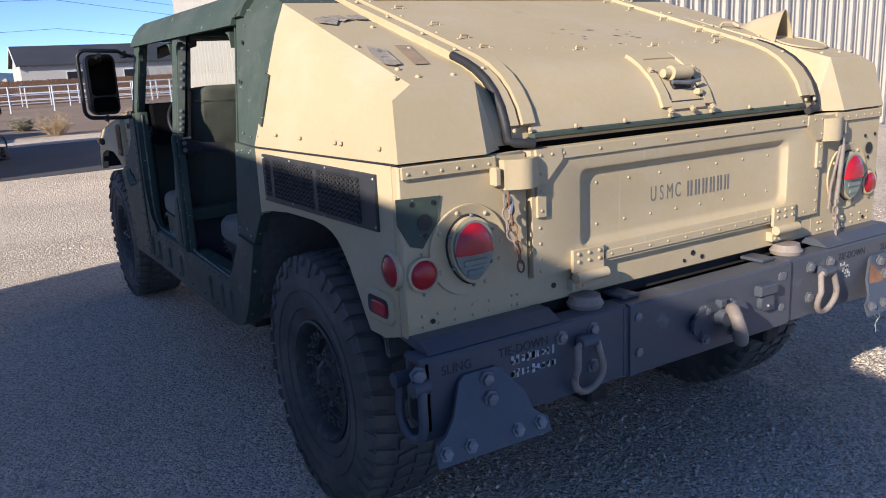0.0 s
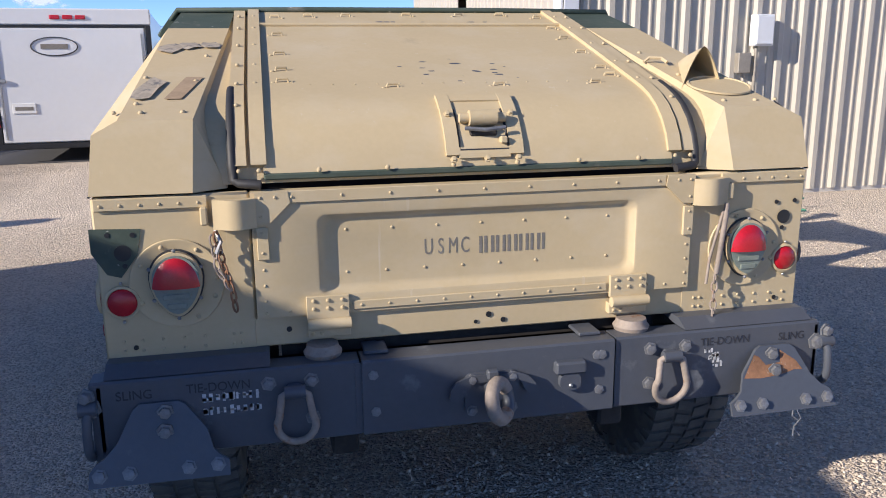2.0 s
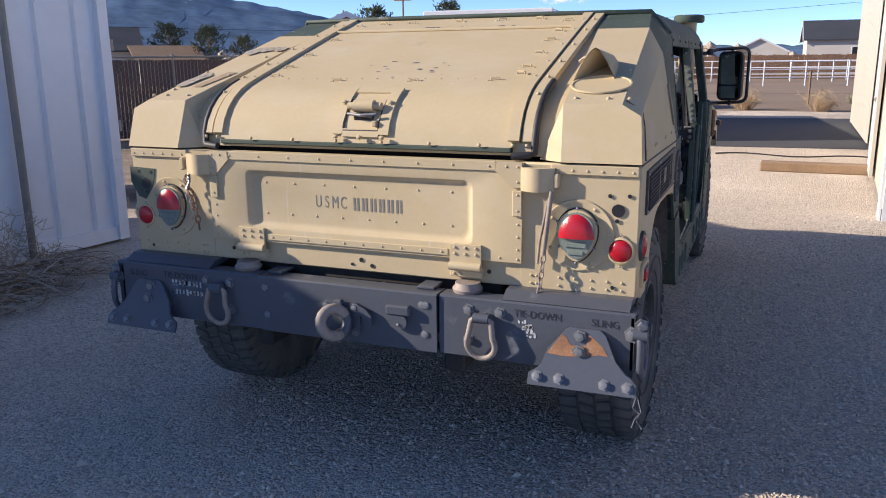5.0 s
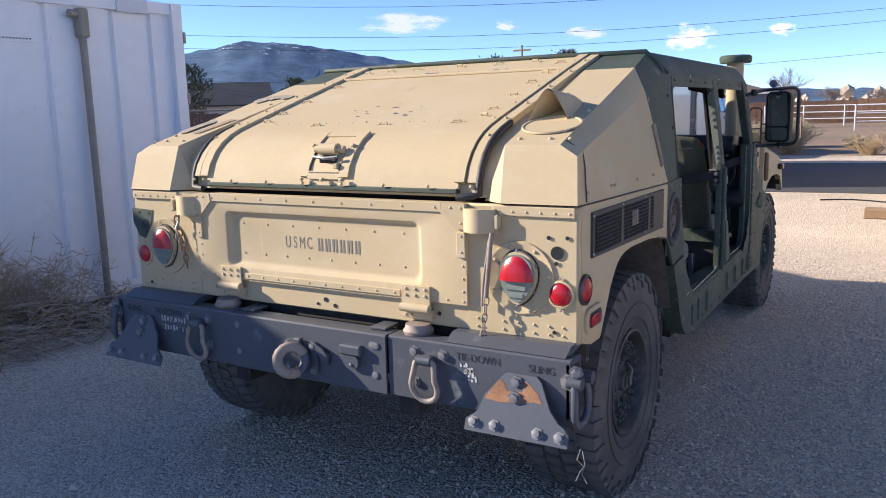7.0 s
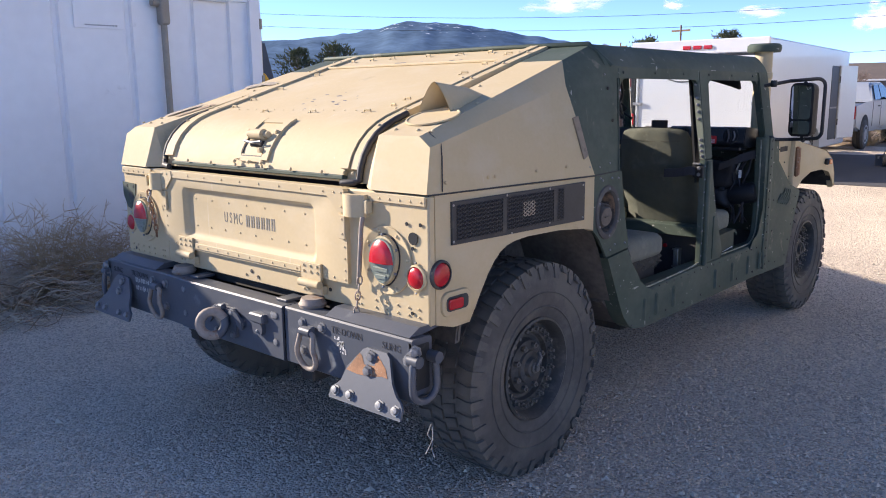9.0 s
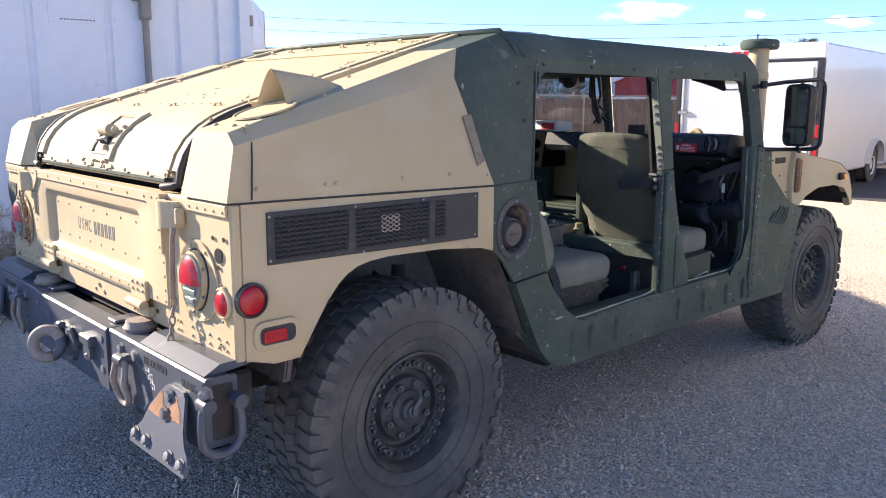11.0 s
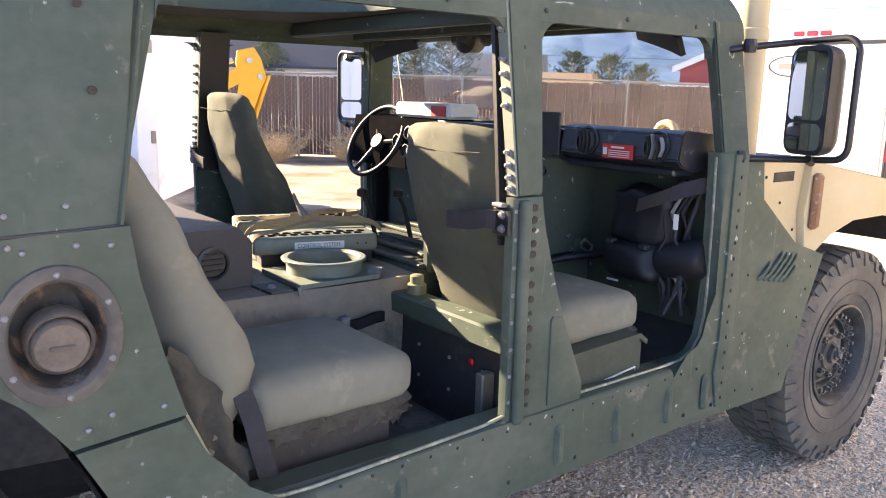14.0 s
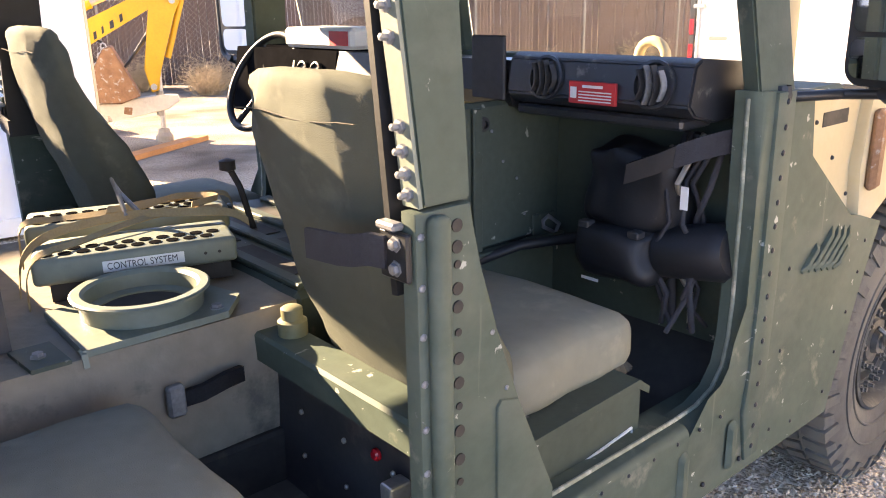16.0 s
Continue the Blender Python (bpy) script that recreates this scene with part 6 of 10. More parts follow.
def build_back():
    # centre deck under the hatch
    part("rear_deck", curve_sheet(SLANT, -0.775, 0.775, 0.0, 0.02), TAN, truck, smooth=40)
    # hatch lid with its edge strips
    lid = part("hatch_lid", curve_sheet(SLANT[:-1] + [(0.046, 1.285)], -0.600, 0.615, 0.018, 0.016), TAN, truck, "tan slanted rear hatch lid, propped slightly open", smooth=40)
    for x in (-0.665, -0.612, 0.622, 0.672):
        part("edge_strip", curve_sheet([p for p in SLANT if p[0] < 1.2 or p[0] == 1.25][:-1], x - 0.021, x + 0.021, 0.030 if abs(x) < 0.64 else 0.024, 0.03), TAN, lid, smooth=40)
    part("seam_strip", box(-0.60, 0.615, 0.985, 1.005, slant_z(0.995) + 0.016, slant_z(0.995) + 0.030, 0.004), TAN, lid)
    part("lower_lip", box(-0.60, 0.615, 0.022, 0.050, 1.272, 1.290, 0.004), GREEN, lid)
    # matt black board stands in for the shade in the gap below the lid
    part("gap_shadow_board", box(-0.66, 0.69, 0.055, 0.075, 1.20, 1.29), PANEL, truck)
    for s in (LEFT, 1):  # rubber weather strip round the lower corners
        pts = [(s * 0.695, y - 0.012, z + 0.012) for y, z in SLANT[3:]] + [(s * 0.68, 0.02, 1.268), (s * 0.62, 0.012, 1.262)]
        part("weather_strip", tube(pts, 0.013, 8), GASKET, truck, smooth=60)
    # footman loops
    rng = random.Random(12)
    spots = [(-0.53, 0.34), (-0.53, 0.62), (-0.53, 0.86), (-0.53, 1.12), (0.55, 0.36), (0.55, 0.44), (0.55, 0.62), (0.55, 0.80), (0.55, 1.12), (-0.20, 0.28), (0.14, 0.28), (0.47, 0.29), (-0.4, 1.14), (-0.25, 1.15),
             (0.0, 1.16), (0.22, 1.16), (0.40, 1.17), (-0.53, 0.45), (0.55, 0.94)]
    for x, y in spots:
        z = slant_z(y) + 0.018
        a = rng.uniform(-0.3, 0.3)
        dx, dy = 0.019 * math.cos(a), 0.019 * math.sin(a)
        bm = tube([(x - dx, y - dy, z), (x - dx * 0.8, y - dy * 0.8, z + 0.011), (x + dx * 0.8, y + dy * 0.8, z + 0.011), (x + dx, y + dy, z)], 0.0038, 6)
        rivets([(x - dx * 1.5, y - dy * 1.5, z), (x + dx * 1.5, y + dy * 1.5, z)], (0, -0.29, 0.95), 0.009, 0.004, bm)
        part("footman_loop", bm, TAN, lid)
    rb = bmesh.new()
    for x in (-0.612, 0.622, -0.665, 0.672):
        for y in (0.16, 0.30, 0.48, 0.7, 0.92, 1.1):
            rivets([(x, y, slant_z(y) + 0.030)], (0, -0.3, 0.95), 0.009, 0.006, rb)
        rivets([(x, 0.05, 1.33), (x, 0.022, 1.30)], (0, -1, 0.1), 0.009, 0.006, rb)
    rivets(line_points((-0.45, 0.018, 1.297), (0.5, 0.018, 1.297), 6), (0, -1, 0), 0.010, 0.006, rb)
    rivets([(x, 0.31, slant_z(0.31) + 0.019) for x in np.linspace(-0.45, 0.45, 14)], (0, -0.3, 0.95), 0.004, 0.003, rb)
    pieces("rivet", rb, TAN, lid, smooth=50)
    chips = bmesh.new()
    for _ in range(24):
        x, y = rng.uniform(-0.2, 0.25), rng.uniform(0.32, 0.62)
        if rng.random() < 0.35:
            x, y = rng.uniform(-0.3, 0.4), 1.06
        r = rng.uniform(0.004, 0.016)
        z = slant_z(y) + 0.019
        k = 6
        ring = [chips.verts.new((x + r * rng.uniform(0.5, 1.6) * math.cos(2 * math.pi * i / k), y + 0.5 * r * math.sin(2 * math.pi * i / k), z + 0.3 * 0.5 * r * math.sin(2 * math.pi * i / k))) for i in range(k)]
        chips.faces.new(ring)
    pieces("paint_chip", chips, GREY, lid)
    # paddle latch in its pressed plate
    fall = [(0.20, 1.462), (0.17, 1.448), (0.14, 1.428), (0.10, 1.392), (0.07, 1.350), (0.054, 1.312)]
    latch = part("latch_plate", curve_sheet(fall, -0.085, 0.140, 0.022, 0.012), TAN, truck, "tan paddle latch in a bolted frame", smooth=40)
    for x0, x1 in ((-0.088, -0.050), (0.102, 0.143)):
        part("latch_rail", curve_sheet(fall, x0, x1, 0.029, 0.014), TAN, latch, smooth=40)
    part("latch_flange", curve_sheet([(0.062, 1.333), (0.056, 1.318), (0.0525, 1.306)], -0.050, 0.102, 0.028, 0.014), TAN, latch)
    part("latch_flange", curve_sheet([(0.20, 1.462), (0.185, 1.455), (0.168, 1.446)], -0.050, 0.102, 0.028, 0.014), TAN, latch)
    part("latch_gasket", tube([(-0.046, 0.128, 1.444), (-0.046, 0.088, 1.412), (-0.046, 0.050, 1.362), (-0.046, 0.036, 1.336), (0.098, 0.036, 1.336), (0.098, 0.050, 1.362), (0.098, 0.088, 1.412), (0.098, 0.128, 1.444)], 0.004, 6), GASKET, latch)
    part("latch_pocket", box(-0.012, 0.070, 0.055, 0.09, 1.372, 1.398, 0.004), UNDER, latch)
    part("latch_barrel", cyl((-0.012, 0.072, 1.424), (0.070, 0.072, 1.424), 0.023, seg=18), TAN, latch, smooth=40)
    for x0, x1 in ((-0.040, -0.012), (0.070, 0.098)):
        part("latch_lug", cyl((x0, 0.076, 1.424), (x1, 0.076, 1.424), 0.014, seg=12), TAN, latch, smooth=40)
    part("latch_handle", tube([(-0.030, 0.046, 1.397), (0.03, 0.036, 1.392), (0.090, 0.042, 1.397)], 0.006, 8), DULL, latch)
    part("latch_tongue", box(0.074, 0.094, 0.030, 0.060, 1.352, 1.372, 0.003), TAN, latch)
    pieces("bolt", hexbolts([(-0.07, 0.015, 1.312), (0.03, 0.016, 1.312), (0.122, 0.015, 1.312), (-0.070, 0.100, 1.436), (0.122, 0.100, 1.436)], (0, -0.8, 0.6), 0.0075, 0.008), TAN, latch)
    # covers, stickers and scoop on the side boxes
    for s in (LEFT, 1):
        rv = bmesh.new()
        rivets([(s * x, y, 1.442 + 0.296 * (y - 0.048)) for x, y in ((1.0, 0.10), (0.93, 0.10), (0.82, 0.10), (0.95, 0.17), (0.80, 0.36), (0.78, 0.62), (0.95, 0.40))], (0, -0.28, 0.96), 0.010, 0.007, rv)
        rivets([(s * X, y, 1.285) for y in (0.09, 0.32, 0.36, 0.62, 0.83)], (s, 0, 0), 0.009, 0.006, rv)
        pieces("rivet", rv, TAN, truck, smooth=50)
        if s > 0:
            part("edge_seam", tube([(s * 1.067, 0.07, 1.256), (s * 1.056, 0.082, 1.37), (s * 1.046, 0.088, 1.415), (s * 0.99, 0.09, 1.4535)], 0.0025, 5), GASKET, truck)
    # torn sticker squares
    st = bmesh.new()
    for x, y, w, h, a in ((-0.912, 0.29, 0.070, 0.20, -0.25), (-0.885, 0.70, 0.075, 0.10, -0.6), (-0.825, 0.735, 0.075, 0.085, 0.3), (-0.755, 0.735, 0.06, 0.08, 0.4)):
        ring = []
        for i in range(9):
            t = 2 * math.pi * i / 9
            k = rng.uniform(0.8, 1.1) / max(abs(math.cos(t)), abs(math.sin(t))) * 0.95
            ux, uy = w / 2 * math.cos(t) * k, h / 2 * math.sin(t) * k
            xx, yy = x + ux * math.cos(a) - uy * math.sin(a), y + ux * math.sin(a) + uy * math.cos(a)
            ring.append(st.verts.new((xx, yy, 1.4445 + 0.296 * (yy - 0.048) + rng.uniform(0, 0.004))))
        st.faces.new(ring)
    pieces("torn_sticker", st, PEEL, truck, "torn remains of a pale sticker")
    bp = bmesh.new()
    bp.faces.new([bp.verts.new((x, y, 1.4442 + 0.296 * (y - 0.048))) for x, y in ((-0.862, 0.20), (-0.815, 0.20), (-0.765, 0.39), (-0.815, 0.395))])
    part("adhesive_patch", bp, STAIN, truck, "brown square of old adhesive")
    scoop = bmesh.new()
    k = 16
    cx, cy = 0.868, 0.235
    rim_pts = []
    for i in range(k + 1):  # peaked sheet hood, open to the rear
        t = i / k
        h = 1 - abs(2 * t - 1) ** 1.55
        rim_pts.append(Vector((cx - 0.105 + 0.165 * t, cy + 0.055 - 0.025 * (1 - t), 1.488 + 0.138 * h)))
    back = Vector((cx + 0.02, cy + 0.36, 1.553))
    for off, flip in ((0.0, False), (-0.005, True)):
        ring = [scoop.verts.new(p + Vector((0, 0, off))) for p in rim_pts]
        mid = [scoop.verts.new(p.lerp(back, 0.5) + Vector((0.012 * math.sin(math.pi * i / k), 0, off + 0.012 * math.sin(math.pi * i / k)))) for i, p in enumerate(rim_pts)]
        end = scoop.verts.new(back + Vector((0, 0, off)))
        for i in range(k):
            q = (ring[i], ring[i + 1], mid[i + 1], mid[i])
            scoop.faces.new(q[::-1] if flip else q)
            scoop.faces.new((mid[i], mid[i + 1], end))
    part("air_scoop", scoop, TAN, truck, "tan sheet metal exhaust scoop", smooth=60)
    bowl = lathe([(0.108, -0.004), (0.107, 0.0015), (0.101, 0.002), (0.098, -0.0015), (0.05, -0.002), (0.0, -0.002)], (0, 0, 0), (0, 0, 1), 32)
    bmesh.ops.scale(bowl, vec=(1.0, 0.88, 1), verts=bowl.verts[:])
    bmesh.ops.transform(bowl, matrix=Matrix.Translation((cx + 0.012, cy - 0.005, 1.502)) @ pose(0, 0, 0, 16.5), verts=bowl.verts[:])
    part("scoop_rim", bowl, TAN, truck, smooth=40)
    hookb = tube([(0.74, 0.50, 1.577), (0.76, 0.50, 1.592), (0.80, 0.485, 1.590), (0.81, 0.46, 1.575)], 0.006, 6)
    part("lashing_point", hookb, TAN, truck)
    part("lip_trim", tube([(-0.985, 1.30, 1.70), (-0.905, 1.235, 1.796), (-0.4, 1.225, 1.800), (0.4, 1.225, 1.800), (0.905, 1.235, 1.796), (0.985, 1.30, 1.70)], 0.011, 8), GREEN, truck, "dark green roof edge moulding", smooth=60)


def build_tail():
    # corner panels and lower rear panel
    for s in (LEFT, 1):
        c = part("rear_corner_panel", box(min(s * 0.655, s * X), max(s * 0.655, s * X), 0.002, 0.035, 0.795, 1.246, 0.006), TAN, truck, smooth=40)
        part("top_flange", box(min(s * 0.765, s * 1.058), max(s * 0.765, s * 1.058), -0.008, 0.0, 1.210, 1.244, 0.003), TAN, c)
        rv = bmesh.new()
        rivets([(s * x, -0.008, 1.225) for x in np.linspace(0.79, 1.04, 6)], (0, -1, 0), 0.0062, 0.004, rv)
        rivets([(s * x, 0, z) for z in (0.822, 0.850) for x in (0.70, 0.72, 0.80, 0.855, 0.912, 0.966, 1.015)], (0, -1, 0), 0.0062, 0.004, rv)
        pieces("rivet", rv, TAN, c, smooth=50)
        ring = lathe([(0.124, 0.0), (0.122, 0.005), (0.116, 0.005), (0.112, 0.003), (0.0, 0.003)], (s * 0.862, 0.0, 1.005), (0, -1, 0), 40)
        part("lamp_disc", ring, TAN, c, smooth=40)
        bolts = bmesh.new()
        rivets([(s * 0.862 + 0.104 * math.cos(a), -0.003, 1.005 + 0.108 * math.sin(a)) for a in (0.1, 1.0, 1.9, 2.6, 3.6, 5.2, 5.9)], (0, -1, 0), 0.009, 0.007, bolts)
        pieces("bolt", bolts, TAN, c, smooth=50)
        # composite tail lamp: shield-shaped housing, red dome above, grey lens below
        k = 28
        shield = []
        for i in range(k):
            a = 2 * math.pi * i / k
            r = 0.068
            px = r * math.cos(a) * (1.0 if math.sin(a) > -0.1 else 1.0 - 0.20 * (-math.sin(a)) ** 2)
            pz = 0.074 * math.sin(a) if math.sin(a) > 0 else 0.104 * math.sin(a)
            shield.append((s * 0.862 + px, 1.022 + pz))
        part("lamp_gasket", prism([(s * 0.862 + (x - s * 0.862) * 1.07, 1.008 + (z - 1.008) * 1.07) for x, z in shield], "y", -0.006, -0.001), GASKET, c)
        lamp = part("tail_lamp", prism(shield, "y", -0.022, 0.0, bevel=0.0), TAN, truck, "composite tail lamp, red upper lens and grey lower lens")
        part("lamp_face", prism([(s * 0.862 + (x - s * 0.862) * 0.9, 1.012 + (z - 1.012) * 0.9) for x, z in shield], "y", -0.030, -0.022), GREY_LENS, lamp)
        dome = bmesh.new()
        rows = []
        for j in range(6):
            t = j / 5
            row = []
            for i in range(17):
                a = math.pi * i / 16
                rr = 0.0615 * (1 - t)
                row.append(dome.verts.new((s * 0.862 + rr * math.cos(a), -0.029 - 0.018 * math.sqrt(max(0, 1 - (1 - t) ** 2)), 1.000 + rr * math.sin(a) * 1.36)))
            rows.append(row)
        for A, B in zip(rows, rows[1:]):
            for i in range(16):
                dome.faces.new((A[i], A[i + 1], B[i + 1], B[i]))
        dome.faces.new([r[0] for r in rows] + [r[-1] for r in rows[-2::-1]])
        bmesh.ops.remove_doubles(dome, verts=dome.verts[:], dist=1e-5)
        part("red_lens", dome, RED_LENS, lamp, smooth=60)
        for z, w in ((0.976, 0.036), (0.950, 0.026)):
            part("lens_bar", box(s * 0.862 - w, s * 0.862 + w, -0.035, -0.029, z - 0.008, z + 0.008, 0.002), GREY_LENS, lamp)
        pieces("screw", rivets([(s * 0.862, -0.020, 1.100), (s * 0.862 - 0.067, -0.018, 1.052), (s * 0.862 + 0.067, -0.018, 1.052), (s * 0.862 - 0.060, -0.018, 0.966), (s * 0.862 + 0.060, -0.018, 0.966), (s * 0.862, -0.020, 0.913)], (0, -1, 0), 0.0075, 0.006), DULL, lamp)
        rl = part("round_reflector", lathe([(0.047, 0), (0.046, 0.008), (0.040, 0.010), (0.038, 0.006)], (s * 1.008, 0, 0.962), (0, -1, 0), 28), TAN, truck, "round red reflector", smooth=40)
        part("lens", lathe([(0.0385, 0.005), (0.034, 0.011), (0.022, 0.016), (0, 0.018)], (s * 1.008, 0, 0.962), (0, -1, 0), 24), RED_LENS, rl, smooth=60)
        pieces("screw", rivets([(s * 1.008, -0.004, 1.015), (s * 1.008, -0.004, 0.908)], (0, -1, 0), 0.006, 0.005), STEEL, rl)
        pieces("hole", mirrored(cyl((0.995, -0.001, 1.097), (0.995, -0.003, 1.097), 0.022, seg=20), s), BLACK, c)
        hs = bmesh.new()
        for x, z in ((0.966, 1.145), (1.03, 1.147), (0.992, 1.062), (0.985, 0.832)):
            cyl((s * x, -0.001, z), (s * x, -0.003, z), 0.007, seg=10, bm=hs)
        pieces("hole", hs, BLACK, c)
        # lamps on the flank
        sl = part("side_reflector", lathe([(0.052, 0), (0.051, 0.010), (0.044, 0.013), (0.042, 0.008)], (s * X, 0.055, 0.972), (s, 0, 0), 28), CASE if s > 0 else TAN, truck, "round red side reflector", smooth=40)
        part("lens", lathe([(0.042, 0.007), (0.036, 0.014), (0.02, 0.019), (0, 0.02)], (s * X, 0.055, 0.972), (s, 0, 0), 24), RED_LENS, sl, smooth=60)
        mk = part("marker_frame", mirrored(prism(loop_rect(0.056, 0.210, 0.816, 0.904, 0.032), "x", X, X + 0.012, bevel=0.005), s), TAN, truck, "recessed marker lamp")
        part("marker_recess", mirrored(prism(loop_rect(0.074, 0.192, 0.834, 0.887, 0.018), "x", X + 0.011, X + 0.0128), s), VENT, mk)
        part("marker_lens", mirrored(prism(loop_rect(0.084, 0.160, 0.840, 0.878, 0.01), "x", X + 0.0128, X + 0.020, bevel=0.004), s), RED_LENS, mk)
    part("green_patch", prism([(-1.055, 1.165), (-0.925, 1.16), (-0.94, 1.09), (-0.985, 1.03), (-1.02, 1.04), (-1.055, 1.10)], "y", -0.0015, 0.001), GREEN, truck, "unpainted green patch round an open hole")
    low = part("lower_rear_panel", box(-0.69, 0.69, 0.004, 0.035, 0.803, 0.890, 0.004), TAN, truck)
    hs = bmesh.new()
    for x, z, r in ((-0.555, 0.850, 0.008), (0.03, 0.848, 0.009), (0.545, 0.848, 0.008), (-0.01, 0.828, 0.006), (0.075, 0.828, 0.008)):
        cyl((x, 0.003, z), (x, 0.001, z), r, seg=12, bm=hs)
    pieces("hole", hs, BLACK, low)
    # tailgate with its pressed recess
    y0 = -0.014
    gx0, gx1, gz0, gz1 = -0.640, 0.668, 0.892, 1.245
    bm = bmesh.new()
    outer = [bm.verts.new((x, y0, z)) for x, z in ((gx0, gz0), (gx1, gz0), (gx1, gz1), (gx0, gz1))]
    lips = []
    for inset, dy in ((0.0, 0.0), (0.006, 0.002), (0.018, 0.017), (0.026, 0.021), (0.034, 0.022)):
        lips.append([bm.verts.new((x, y0 + dy, z)) for x, z in loop_rect(-0.470 + inset, 0.492 - inset, 0.940 + inset, 1.182 - inset, 0.032)])
    for a, b in zip(lips, lips[1:]):
        for i in range(len(a)):
            bm.faces.new((a[i], a[(i + 1) % len(a)], b[(i + 1) % len(b)], b[i]))
    bm.faces.new(lips[-1])
    es = []
    for lp in (outer, lips[0]):
        for i in range(len(lp)):
            e = bm.edges.get((lp[i], lp[(i + 1) % len(lp)])) or bm.edges.new((lp[i], lp[(i + 1) % len(lp)]))
            es.append(e)
    bmesh.ops.triangle_fill(bm, edges=es, use_beauty=True)
    back = [bm.verts.new((v.co.x, 0.045, v.co.z)) for v in outer]
    for i in range(4):
        bm.faces.new((outer[i], outer[(i + 1) % 4], back[(i + 1) % 4], back[i]))
    bm.faces.new(back)
    gate = part("tailgate", bm, TAN, truck, "tan riveted tailgate with a pressed recess and stencilled number", smooth=30)
    part("gate_top_strip", box(-0.555, 0.575, y0 - 0.007, y0, 1.214, 1.248, 0.002), TAN, gate)
    part("gate_bottom_strip", box(-0.375, 0.395, y0 - 0.006, y0, 0.900, 0.926, 0.002), TAN, gate)
    for s in (LEFT, 1):
        o = 0.014
        pts = [(s * 0.655 + o, 1.247), (s * 0.565 + o, 1.247), (s * 0.560 + o, 1.215), (s * 0.618 + o, 1.160), (s * 0.655 + o, 1.160)]
        part("corner_gusset", prism(pts, "y", y0 - 0.010, y0), TAN, gate)
        x0, x1 = sorted((s * 0.655 + o, s * 0.622 + o))
        part("side_strap", box(x0, x1, y0 - 0.010, y0, 1.060, 1.150, 0.002), TAN, gate)
        # curved latch wrap at the gate's upper corner
        rows = []
        wrap = bmesh.new()
        for i in range(7):
            t = i / 6
            x = s * (0.652 + 0.115 * t) + o
            y = y0 - 0.012 - 0.026 * math.sin(math.pi * min(t * 1.1, 1))
            rows.append([wrap.verts.new((x, y, z)) for z in (1.152, 1.232)] + [wrap.verts.new((x, y + 0.03, z)) for z in (1.232, 1.152)])
        for A, B in zip(rows, rows[1:]):
            for j in range(4):
                wrap.faces.new((A[j], A[(j + 1) % 4], B[(j + 1) % 4], B[j]))
        wrap.faces.new(rows[0][::-1])
        wrap.faces.new(rows[-1])
        part("latch_wrap", wrap, TAN, gate, smooth=50)
        part("latch_catch", box(min(s * 0.772, s * 0.792) + 0.006, max(s * 0.772, s * 0.792) + 0.006, -0.03, 0.0, 1.165, 1.215, 0.004), TAN, gate)
        # hinges below
        hx = s * 0.459 + 0.005
        h = part("gate_hinge", box(hx - 0.060, hx + 0.060, y0 - 0.012, y0, 0.880, 0.948, 0.002), TAN, truck)
        part("hinge_barrel", cyl((hx - 0.058, y0 - 0.02, 0.868), (hx + 0.062, y0 - 0.02, 0.868), 0.016, seg=14), TAN, h, smooth=40)
        part("hinge_leaf", box(hx - 0.060, hx + 0.062, y0 - 0.008, 0.004, 0.826, 0.860, 0.002), TAN, h)
        pieces("rivet", rivets([(hx + dx, y0 - 0.012, z) for dx in (-0.04, 0.0, 0.04) for z in (0.912, 0.935)] + [(hx - 0.045, y0 - 0.008, 0.838), (hx - 0.02, y0 - 0.008, 0.838)], (0, -1, 0), 0.008, 0.007), TAN, h)
    rv = bmesh.new()
    rivets(line_points((-0.53, y0 - 0.007, 1.231), (0.55, y0 - 0.007, 1.231), 9), (0, -1, 0), 0.0062, 0.004, rv)
    rivets(line_points((-0.385, y0 + 0.022, 1.128), (0.40, y0 + 0.022, 1.128), 7), (0, -1, 0), 0.0062, 0.004, rv)
    rivets(line_points((-0.385, y0 + 0.022, 1.005), (0.40, y0 + 0.022, 1.005), 8), (0, -1, 0), 0.0062, 0.004, rv)
    rivets(line_points((-0.35, y0 - 0.006, 0.913), (0.37, y0 - 0.006, 0.913), 10), (0, -1, 0), 0.0062, 0.004, rv)
    for s in (LEFT, 1):
        rivets([(s * 0.640 + 0.014, y0 - 0.010, z) for z in (1.135, 1.08)] + [(s * 0.640 + 0.014, y0, z) for z in (1.03, 0.985, 0.94, 0.905)] + [(s * 0.52 + 0.014, y0, 0.91), (s * 0.575 + 0.014, y0, 0.907)]
               + [(s * 0.64 + 0.014, y0 - 0.01, 1.232), (s * 0.60 + 0.014, y0 - 0.01, 1.232), (s * 0.64 + 0.014, y0 - 0.01, 1.18)], (0, -1, 0), 0.0062, 0.004, rv)
    pieces("rivet", rv, TAN, gate, smooth=50)
    # stencil: the service letters, the serial number as plain bars
    yl = y0 + 0.0215
    for i, ch in enumerate("USMC"):
        letters(ch, 0.067, Matrix.Translation((-0.149 + i * 0.0363, yl, 1.062)) @ REAR_FACE, INK, "stencil_letter", gate, squeeze=0.60, bold=0.0)
    bars = bmesh.new()
    for i in range(6):
        x = 0.002 + i * 0.0355
        box(x, x + 0.0085, yl - 0.0006, yl, 1.037, 1.087, 0, bars)
        box(x + 0.015, x + 0.0235, yl - 0.0006, yl, 1.037, 1.087, 0, bars)
    pieces("stencil_bar", bars, INK, gate)

